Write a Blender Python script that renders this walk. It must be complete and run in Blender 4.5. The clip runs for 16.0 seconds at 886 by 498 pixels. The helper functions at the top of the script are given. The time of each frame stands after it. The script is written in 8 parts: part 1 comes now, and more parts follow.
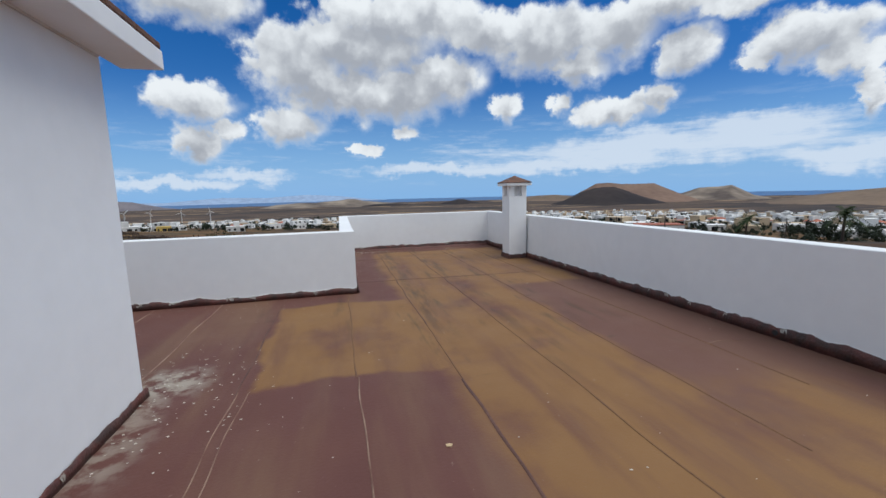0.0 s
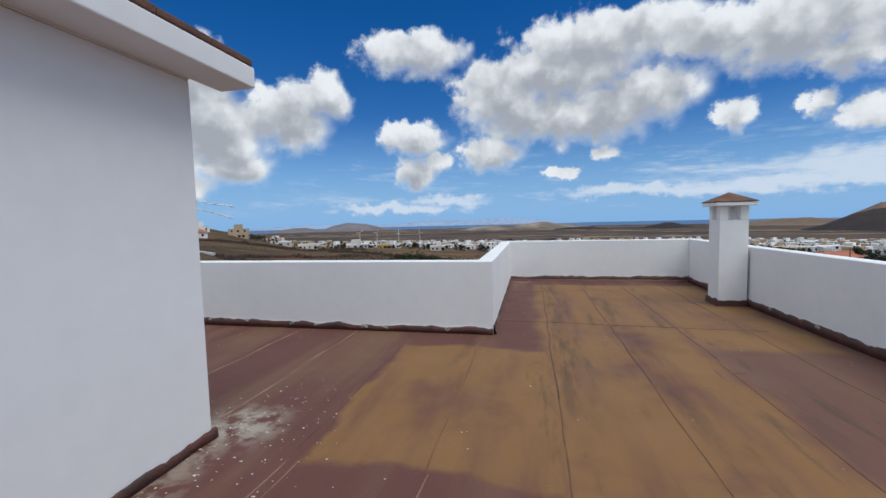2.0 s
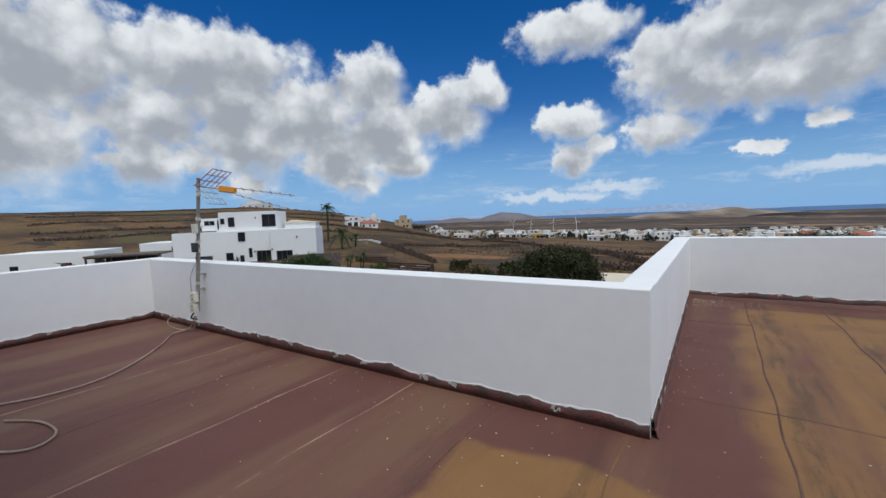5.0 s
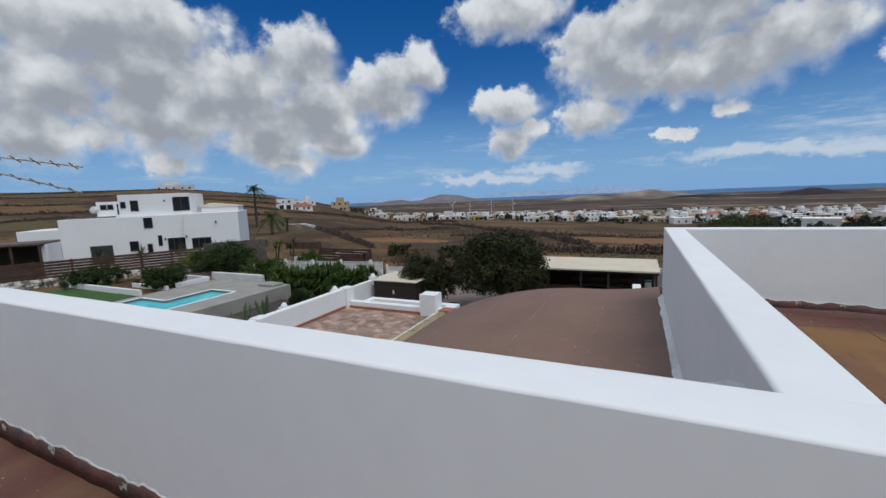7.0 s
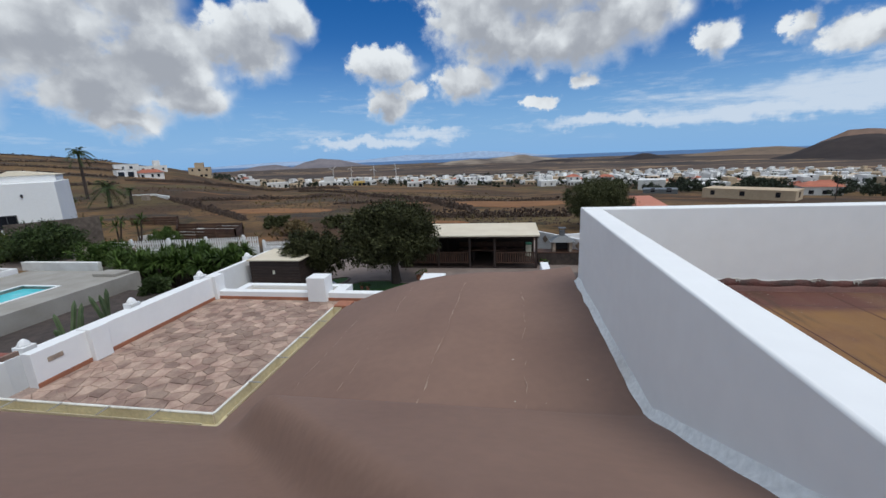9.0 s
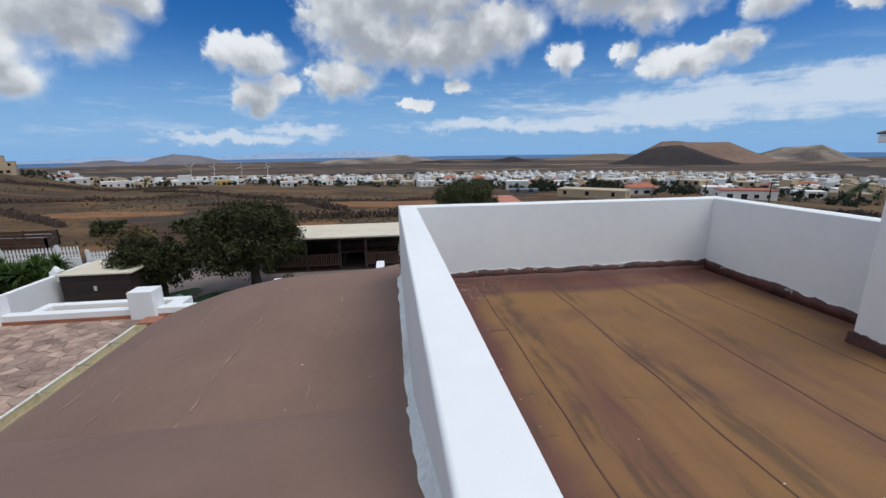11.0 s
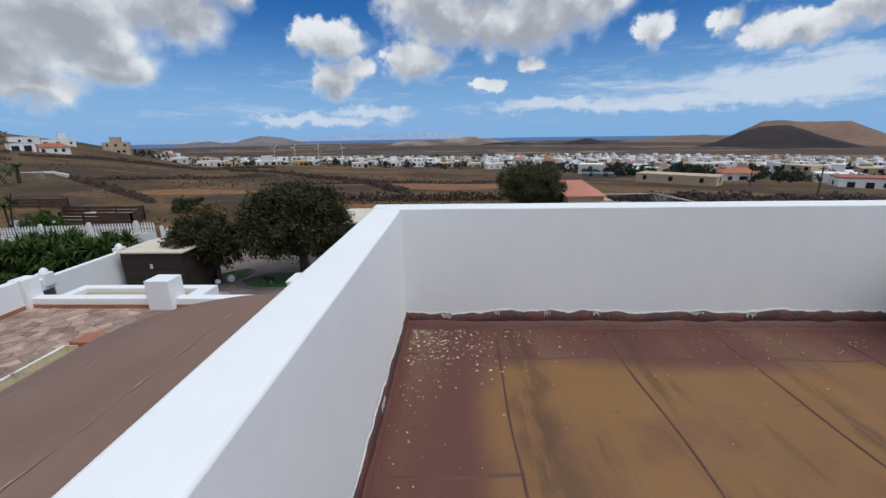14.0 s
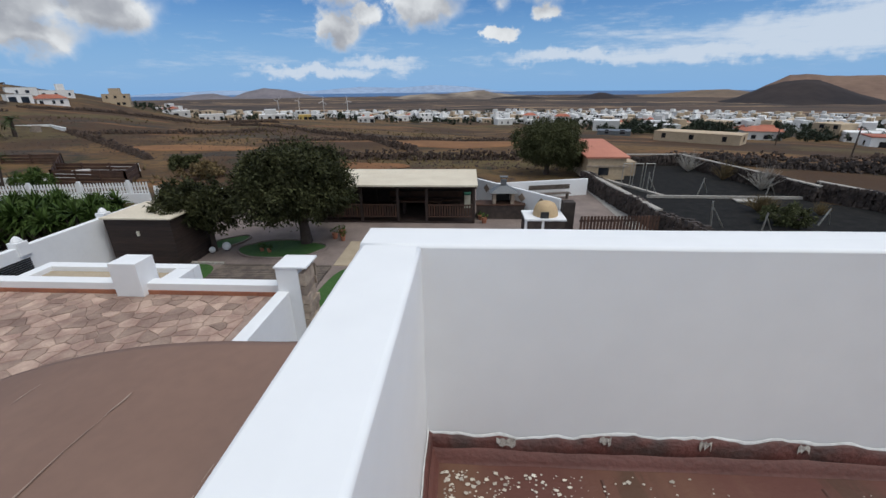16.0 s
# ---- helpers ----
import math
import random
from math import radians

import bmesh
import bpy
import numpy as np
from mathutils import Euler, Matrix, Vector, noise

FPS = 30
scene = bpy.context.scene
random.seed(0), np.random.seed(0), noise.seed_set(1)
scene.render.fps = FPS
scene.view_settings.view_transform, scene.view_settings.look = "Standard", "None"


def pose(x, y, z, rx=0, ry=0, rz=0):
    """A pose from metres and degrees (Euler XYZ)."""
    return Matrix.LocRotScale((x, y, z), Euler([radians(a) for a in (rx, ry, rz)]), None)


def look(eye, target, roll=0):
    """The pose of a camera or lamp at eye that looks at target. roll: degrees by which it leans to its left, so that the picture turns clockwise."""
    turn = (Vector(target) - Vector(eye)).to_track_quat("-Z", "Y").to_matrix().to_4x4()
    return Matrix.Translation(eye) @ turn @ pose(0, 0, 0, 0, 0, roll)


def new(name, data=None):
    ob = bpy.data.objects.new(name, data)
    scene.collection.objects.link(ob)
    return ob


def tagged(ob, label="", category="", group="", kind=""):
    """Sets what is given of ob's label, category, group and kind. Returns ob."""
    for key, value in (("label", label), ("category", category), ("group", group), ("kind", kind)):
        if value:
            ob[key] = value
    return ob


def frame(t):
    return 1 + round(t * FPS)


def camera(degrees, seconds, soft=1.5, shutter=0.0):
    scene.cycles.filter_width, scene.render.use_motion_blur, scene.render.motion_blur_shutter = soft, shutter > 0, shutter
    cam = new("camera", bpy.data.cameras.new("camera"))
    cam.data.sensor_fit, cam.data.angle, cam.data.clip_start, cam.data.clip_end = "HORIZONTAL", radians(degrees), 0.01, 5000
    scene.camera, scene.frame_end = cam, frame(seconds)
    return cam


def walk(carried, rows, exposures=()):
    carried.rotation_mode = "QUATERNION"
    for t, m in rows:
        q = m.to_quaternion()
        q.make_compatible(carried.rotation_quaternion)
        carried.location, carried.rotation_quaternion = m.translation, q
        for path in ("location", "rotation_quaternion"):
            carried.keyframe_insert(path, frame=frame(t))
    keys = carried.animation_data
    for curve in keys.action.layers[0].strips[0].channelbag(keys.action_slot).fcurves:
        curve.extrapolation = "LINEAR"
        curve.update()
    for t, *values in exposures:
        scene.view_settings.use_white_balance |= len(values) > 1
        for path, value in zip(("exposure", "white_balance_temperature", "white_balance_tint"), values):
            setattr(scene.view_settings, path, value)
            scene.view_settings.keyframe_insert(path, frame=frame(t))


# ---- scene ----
cam = camera(95.1, 16.0)
PATH = [
    (0, (-0.162, 1.798, 1.555), (0.325, 3.719, 1.283), -1.4),
    (0.5, (-0.036, 1.924, 1.552), (0.184, 3.899, 1.327), -1.7),
    (1, (0.107, 2.238, 1.587), (0.128, 4.228, 1.392), -1.0),
    (1.5, (0.381, 2.517, 1.557), (0.181, 4.5, 1.396), -1.4),
    (2, (0.559, 2.888, 1.555), (0.134, 4.837, 1.417), -1.4),
    (2.5, (0.664, 3.302, 1.506), (-0.007, 5.183, 1.398), -1.9),
    (3, (0.706, 3.745, 1.497), (-0.184, 5.534, 1.407), -1.8),
    (3.5, (0.699, 4.186, 1.522), (-0.359, 5.881, 1.443), -2.0),
    (6, (-0.039, 6.365, 1.542), (-1.147, 8.015, 1.32), -2.8),
    (6.5, (-0.285, 6.873, 1.56), (-1.264, 8.601, 1.322), -2.7),
    (7, (-0.528, 7.25, 1.555), (-1.383, 9.039, 1.29), -2.4),
    (7.5, (-0.736, 7.576, 1.593), (-1.48, 9.405, 1.276), -2.6),
    (8, (-0.879, 7.902, 1.644), (-1.511, 9.762, 1.267), -2.7),
    (8.5, (-0.999, 8.042, 1.69), (-1.502, 9.931, 1.264), -2.6),
    (9, (-1.077, 8.111, 1.716), (-1.396, 10.032, 1.261), -2.3),
    (9.5, (-1.037, 8.154, 1.713), (-1.119, 10.097, 1.244), -1.9),
    (10, (-0.888, 8.138, 1.695), (-0.705, 10.073, 1.223), -1.4),
    (12.5, (0.535, 8.762, 1.598), (0.8, 10.688, 1.13), -0.6),
    (13, (0.564, 9.188, 1.561), (0.677, 11.125, 1.077), -0.7),
    (13.5, (0.549, 9.614, 1.569), (0.545, 11.547, 1.056), -0.8),
    (14, (0.491, 10.109, 1.552), (0.415, 12.031, 1.005), -0.9),
    (14.5, (0.328, 10.575, 1.526), (0.221, 12.481, 0.929), -0.9),
    (15, (0.221, 11.02, 1.512), (0.093, 12.908, 0.864), -1.0),
    (15.5, (0.212, 11.461, 1.509), (0.091, 13.331, 0.808), -0.8),
    (16, (0.204, 11.86, 1.526), (0.095, 13.714, 0.783), -0.6),
]
walk(cam, [(t, look(eye, target, roll)) for t, eye, target, roll in PATH],
     exposures=[(0.0, 0.16, 6120, 7), (2.0, 0.12, 6120, 7), (3.5, 0.0, 6120, 7), (5.8, 0.08, 6150, 7), (6.8, -0.10, 6100, 7), (7.6, -0.14, 6100, 7), (8.8, 0.08, 6120, 7), (12.5, 0.06, 6080, 8), (14.5, 0.05, 6080, 8), (16.0, 0.06, 6220, 8)])

# ---- world and sun ----
SUN_EL, SUN_AZ = 62.0, 118.0  # degrees; azimuth clockwise from +y

# cloud lobes: azimuth, elevation, half width, half height in degrees
CUMULUS_A = [(-63.1, 18.3, 11.9, 4.1), (-69.0, 12.2, 6.9, 3.6), (-69.7, 7.5, 3.8, 3.0), (-58.7, 10.5, 6.5, 5.2), (-60.3, 14.4, 7.7, 4.0), (-52.1, 12.8, 7.3, 5.4), (-43.3, 17.1, 5.2, 3.9), (-41.7, 11.2, 6.0, 5.0), (-32.7, 13.6, 5.3, 3.8), (-27.6, 16.3, 3.2, 2.7), (-47.5, 8.4, 5.7, 3.8), (-58.8, 4.9, 2.1, 1.4), (-45.7, 5.2, 4.1, 2.0)]
CUMULUS_B = [(-64.3, 7.5, 1.7, 1.6), (-78.0, 17.0, 10.0, 6.0), (-81.0, 9.0, 8.0, 5.0), (-39.1, 7.3, 4.0, 2.3), (-16.3, 11.4, 4.7, 2.0), (-15.7, 6.8, 2.7, 2.1), (-12.6, 8.4, 1.8, 1.4), (-5.5, 9.2, 4.0, 2.1), (9.3, 8.3, 1.7, 1.1), (4.1, 6.2, 2.5, 0.8), (-15.7, 21.9, 6.9, 2.5), (-4.2, 16.5, 5.9, 3.8), (1.2, 13.2, 9.1, 2.8), (8.0, 13.2, 9.0, 3.3), (14.7, 14.9, 5.3, 3.3), (4.0, 18.5, 11.4, 3.1)]
CUMULUS_C = [(27.9, 18.7, 7.5, 3.6), (36.7, 18.3, 5.0, 3.1), (44.4, 15.6, 3.0, 2.4), (23.2, 11.0, 2.1, 1.8), (30.4, 11.2, 1.3, 1.4), (36.4, 9.6, 4.4, 1.7), (41.5, 10.8, 2.4, 1.5), (21.0, 20.0, 5.5, 2.6), (10.0, 21.5, 11.0, 3.2), (32.5, 15.2, 3.6, 2.0), (42.0, 20.5, 5.0, 2.0), (51.3, 13.2, 1.4, 0.7), (55.0, 14.7, 5.2, 2.3), (48.7, 19.3, 4.6, 1.5), (60.0, 9.1, 1.0, 2.8), (58.1, 12.0, 2.8, 1.5)]
STRATUS = [(41.1, 4.9, 18.5, 1.9), (52.0, 6.4, 8.8, 1.5), (58.9, 2.9, 6.0, 1.2), (31.0, 3.4, 14.2, 1.0), (13.0, 3.3, 9.0, 0.7), (-11.6, 2.9, 5.2, 0.7), (-19.2, 1.9, 7.8, 0.5)]


def build_world():
    world = bpy.data.worlds.new("sky")
    scene.world = world
    world.use_nodes = True
    nt = world.node_tree
    nt.nodes.clear()
    L = nt.links.new

    def node(kind, **props):
        n = nt.nodes.new(kind)
        for k, v in props.items():
            if k == "operation":
                n.operation = v
            elif k == "blend_type":
                n.blend_type = v
            elif k == "data_type":
                n.data_type = v
        return n

    def math_node(op, a, b=None, c=None, clamp=False):
        n = node("ShaderNodeMath", operation=op)
        n.use_clamp = clamp
        for i, v in enumerate((a, b, c)):
            if v is None:
                continue
            if isinstance(v, (int, float)):
                n.inputs[i].default_value = v
            else:
                L(v, n.inputs[i])
        return n.outputs[0]

    def vec(op, a, b=None, c=None):
        n = node("ShaderNodeVectorMath", operation=op)
        for i, v in enumerate((a, b, c)):
            if v is None:
                continue
            if isinstance(v, tuple):
                n.inputs[i].default_value = v
            else:
                L(v, n.inputs[i])
        return n

    def mix(fac, a, b):
        n = nt.nodes.new("ShaderNodeMix")
        n.data_type = "RGBA"
        for sock, v in ((n.inputs[0], fac), (n.inputs[6], a), (n.inputs[7], b)):
            if isinstance(v, (int, float)):
                sock.default_value = v
            elif isinstance(v, tuple):
                sock.default_value = (*v, 1)
            else:
                L(v, sock)
        return n.outputs[2]

    def step(x, lo, hi):
        n = nt.nodes.new("ShaderNodeMapRange")
        n.interpolation_type = "SMOOTHSTEP"
        L(x, n.inputs[0])
        n.inputs[1].default_value, n.inputs[2].default_value = lo, hi
        return n.outputs[0]

    coord = nt.nodes.new("ShaderNodeTexCoord").outputs["Generated"]
    sep = nt.nodes.new("ShaderNodeSeparateXYZ")
    L(coord, sep.inputs[0])
    az = math_node("MULTIPLY", math_node("ARCTAN2", sep.outputs[0], sep.outputs[1]), 57.2958)
    el = math_node("MULTIPLY", math_node("ARCSINE", sep.outputs[2]), 57.2958)
    comb = nt.nodes.new("ShaderNodeCombineXYZ")
    L(az, comb.inputs[0])
    L(el, comb.inputs[1])
    # billowy edges: bend the angles with noise, then swell them with round puffs
    big = nt.nodes.new("ShaderNodeTexNoise")
    L(comb.outputs[0], big.inputs["Vector"])
    big.inputs["Scale"].default_value, big.inputs["Detail"].default_value = 0.34, 8.0
    big.inputs["Roughness"].default_value = 0.60
    warp = vec("SUBTRACT", big.outputs["Color"], (0.5, 0.5, 0.5)).outputs[0]
    bent = vec("MULTIPLY_ADD", warp, (5.2, 3.9, 0.0), comb.outputs[0]).outputs[0]

    def puffs(scale, src):
        n = nt.nodes.new("ShaderNodeTexVoronoi")
        n.voronoi_dimensions, n.feature = "2D", "SMOOTH_F1"
        L(src, n.inputs["Vector"])
        n.inputs["Scale"].default_value, n.inputs["Smoothness"].default_value = scale, 0.6
        n.inputs["Detail"].default_value, n.inputs["Roughness"].default_value = 1.0, 0.4
        return math_node("SUBTRACT", 0.42, n.outputs["Distance"])

    def field(blobs, shift):
        src = bent if shift == 0 else vec("ADD", bent, (0.0, shift, 0.0)).outputs[0]
        total = None
        for a, e, ra, re in blobs:
            r = vec("MULTIPLY_ADD", src, (1 / ra, 1 / re, 0.0), (-a / ra, -e / re, 0.0)).outputs[0]
            d = math_node("SUBTRACT", 1.22, vec("LENGTH", r).outputs["Value"])
            total = d if total is None else math_node("SMOOTH_MAX", total, d, 0.2)
        return total

    blobs = CUMULUS_A + CUMULUS_B + CUMULUS_C
    body, above = field(blobs, 0), field(blobs, 1.9)
    fine = math_node("SUBTRACT", big.outputs[0], 0.5)
    billow = puffs(0.34, vec("MULTIPLY_ADD", warp, (1.5, 1.2, 0.0), comb.outputs[0]).outputs[0])
    body = math_node("ADD", math_node("MULTIPLY_ADD", fine, 1.0, body), math_node("MULTIPLY", billow, 0.34))
    # crisp tops, frayed undersides
    fray = step(math_node("SUBTRACT", above, body), -0.3, 0.5)
    soft = math_node("MULTIPLY_ADD", fray, 0.50, 0.42)
    cover = math_node("DIVIDE", math_node("ADD", body, math_node("MULTIPLY_ADD", fray, 0.16, 0.10)), soft, clamp=True)
    cover = step(cover, 0.0, 1.0)
    # flat grey undersides, bright tops, creases between the puffs
    puff = nt.nodes.new("ShaderNodeTexNoise")
    L(vec("MULTIPLY_ADD", warp, (2.0, 1.6, 0.0), comb.outputs[0]).outputs[0], puff.inputs["Vector"])
    puff.inputs["Scale"].default_value, puff.inputs["Detail"].default_value = 0.24, 4.0
    grey = math_node("MULTIPLY_ADD", math_node("SUBTRACT", puff.outputs[0], 0.5), -2.2, math_node("MULTIPLY_ADD", billow, -0.55, above))
    grey = math_node("MULTIPLY_ADD", fine, -0.55, grey)
    shade = step(grey, -0.35, 1.25)
    bright = mix(shade, (1.0, 1.0, 1.0), (0.45, 0.46, 0.50))
    # thin streaks near the horizon
    streak = nt.nodes.new("ShaderNodeTexNoise")
    L(vec("MULTIPLY", comb.outputs[0], (0.09, 0.55, 0.0)).outputs[0], streak.inputs["Vector"])
    streak.inputs["Scale"].default_value, streak.inputs["Detail"].default_value = 1.0, 8.0
    streak.inputs["Roughness"].default_value = 0.66
    band = math_node("ADD", field(STRATUS, 0), math_node("MULTIPLY_ADD", streak.outputs[0], 3.0, -1.5))
    thin = math_node("MULTIPLY", step(band, -0.35, 0.75), 0.85)
    low = math_node("MULTIPLY", step(streak.outputs[0], 0.50, 0.68), math_node("MULTIPLY", step(el, 0.5, 3.0), math_node("SUBTRACT", 1.0, step(el, 6.0, 12.0))))
    thin = math_node("MAXIMUM", thin, math_node("MULTIPLY", low, 0.38))
    # scattered cloud out of the view, so that the light goes on all round
    rest = nt.nodes.new("ShaderNodeTexNoise")
    L(coord, rest.inputs["Vector"])
    rest.inputs["Scale"].default_value, rest.inputs["Detail"].default_value = 3.0, 6.0
    around = math_node("MAXIMUM", step(el, 28.0, 40.0), math_node("MULTIPLY", step(math_node("ABSOLUTE", az), 74.0, 92.0), step(el, 2.0, 12.0)))
    high = math_node("MULTIPLY", step(rest.outputs[0], 0.32, 0.48), around)

    haze = math_node("SUBTRACT", 1.0, step(el, -1.5, 15.0))
    sky = nt.nodes.new("ShaderNodeTexSky")
    sky.sky_type, sky.sun_disc = "NISHITA", False
    sky.sun_elevation, sky.sun_rotation = radians(SUN_EL), radians(SUN_AZ)
    sky.air_density, sky.dust_density, sky.ozone_density = 1.0, 0.3, 3.0
    tint = vec("MULTIPLY", sky.outputs[0], (0.84, 0.87, 1.06)).outputs[0]
    hsv = nt.nodes.new("ShaderNodeHueSaturation")
    hsv.inputs["Saturation"].default_value = SKY_SAT
    L(tint, hsv.inputs["Color"])
    bg_sky = nt.nodes.new("ShaderNodeBackground")
    L(mix(math_node("MULTIPLY", haze, 0.93), hsv.outputs[0], (3.0, 5.6, 9.3)), bg_sky.inputs[0])
    bg_sky.inputs[1].default_value = SKY_STRENGTH
    cloud = nt.nodes.new("ShaderNodeBackground")
    L(mix(cover, (0.80, 0.86, 0.95), bright), cloud.inputs[0])
    cloud.inputs[1].default_value = CLOUD_STRENGTH
    blend = nt.nodes.new("ShaderNodeMixShader")
    L(math_node("MAXIMUM", cover, math_node("MAXIMUM", thin, high)), blend.inputs[0])
    L(bg_sky.outputs[0], blend.inputs[1])
    L(cloud.outputs[0], blend.inputs[2])
    out = nt.nodes.new("ShaderNodeOutputWorld")
    L(blend.outputs[0], out.inputs[0])
    world.cycles.sampling_method = "MANUAL"
    world.cycles.sample_map_resolution = 512


SKY_SAT, SKY_STRENGTH, CLOUD_STRENGTH = 1.30, 0.074, 0.78
build_world()

sun_data = bpy.data.lights.new("sun", "SUN")
sun_data.energy, sun_data.angle, sun_data.color = 1.8, radians(40), (1.0, 0.95, 0.88)
sun = new("sun", sun_data)
_a, _e = radians(SUN_AZ), radians(SUN_EL)
sun.matrix_world = look((0, 0, 30), (-math.sin(_a) * math.cos(_e) * 10, -math.cos(_a) * math.cos(_e) * 10, 30 - math.sin(_e) * 10))


# ---- materials ----
def mat(name, c1, c2, scale=2.0, rough=0.8, bump=0.2, fine=40.0, metal=0.0, spread=0.0, contrast=(0.35, 0.65), stretch=(1, 1, 1), spec=0.5, bump_scale=None, grain=0.14):
    """Two colours mixed by broad noise, grain and bump by fine noise; spread: variation from object to object."""
    m = bpy.data.materials.new(name)
    m.use_nodes = True
    nt = m.node_tree
    L = nt.links.new
    bsdf = nt.nodes["Principled BSDF"]
    tc = nt.nodes.new("ShaderNodeTexCoord")
    mp = nt.nodes.new("ShaderNodeMapping")
    mp.inputs["Scale"].default_value = stretch
    L(tc.outputs["Object"], mp.inputs[0])
    n1, n2 = nt.nodes.new("ShaderNodeTexNoise"), nt.nodes.new("ShaderNodeTexNoise")
    for n, s, d in ((n1, scale, 5.0), (n2, fine, 3.0)):
        L(mp.outputs[0], n.inputs["Vector"])
        n.inputs["Scale"].default_value, n.inputs["Detail"].default_value = s, d
    ramp = nt.nodes.new("ShaderNodeMapRange")
    L(n1.outputs[0], ramp.inputs[0])
    ramp.inputs[1].default_value, ramp.inputs[2].default_value = contrast
    mx = nt.nodes.new("ShaderNodeMix")
    mx.data_type = "RGBA"
    mx.inputs[6].default_value, mx.inputs[7].default_value = (*c1, 1), (*c2, 1)
    L(ramp.outputs[0], mx.inputs[0])
    val = nt.nodes.new("ShaderNodeMapRange")
    L(n2.outputs[0], val.inputs[0])
    val.inputs[1].default_value, val.inputs[2].default_value = 0.25, 0.75
    val.inputs[3].default_value, val.inputs[4].default_value = 1 - grain, 1 + grain
    hsv = nt.nodes.new("ShaderNodeHueSaturation")
    L(mx.outputs[2], hsv.inputs["Color"])
    if spread:
        info = nt.nodes.new("ShaderNodeObjectInfo")
        geo = nt.nodes.new("ShaderNodeNewGeometry")
        add = nt.nodes.new("ShaderNodeMath")
        L(info.outputs["Random"], add.inputs[0])
        L(geo.outputs["Random Per Island"], add.inputs[1])
        fr = nt.nodes.new("ShaderNodeMath")
        fr.operation = "FRACT"
        L(add.outputs[0], fr.inputs[0])
        vr = nt.nodes.new("ShaderNodeMapRange")
        L(fr.outputs[0], vr.inputs[0])
        vr.inputs[3].default_value, vr.inputs[4].default_value = 1 - spread, 1 + spread
        mul = nt.nodes.new("ShaderNodeMath")
        mul.operation = "MULTIPLY"
        L(vr.outputs[0], mul.inputs[0])
        L(val.outputs[0], mul.inputs[1])
        L(mul.outputs[0], hsv.inputs["Value"])
    else:
        L(val.outputs[0], hsv.inputs["Value"])
    L(hsv.outputs[0], bsdf.inputs["Base Color"])
    bsdf.inputs["Roughness"].default_value = rough
    bsdf.inputs["Metallic"].default_value = metal
    bsdf.inputs["Specular IOR Level"].default_value = spec
    if bump:
        b = nt.nodes.new("ShaderNodeBump")
        b.inputs["Strength"].default_value, b.inputs["Distance"].default_value = bump, 0.02 if bump_scale is None else bump_scale
        L(n2.outputs[0], b.inputs["Height"])
        L(b.outputs[0], bsdf.inputs["Normal"])
    return m


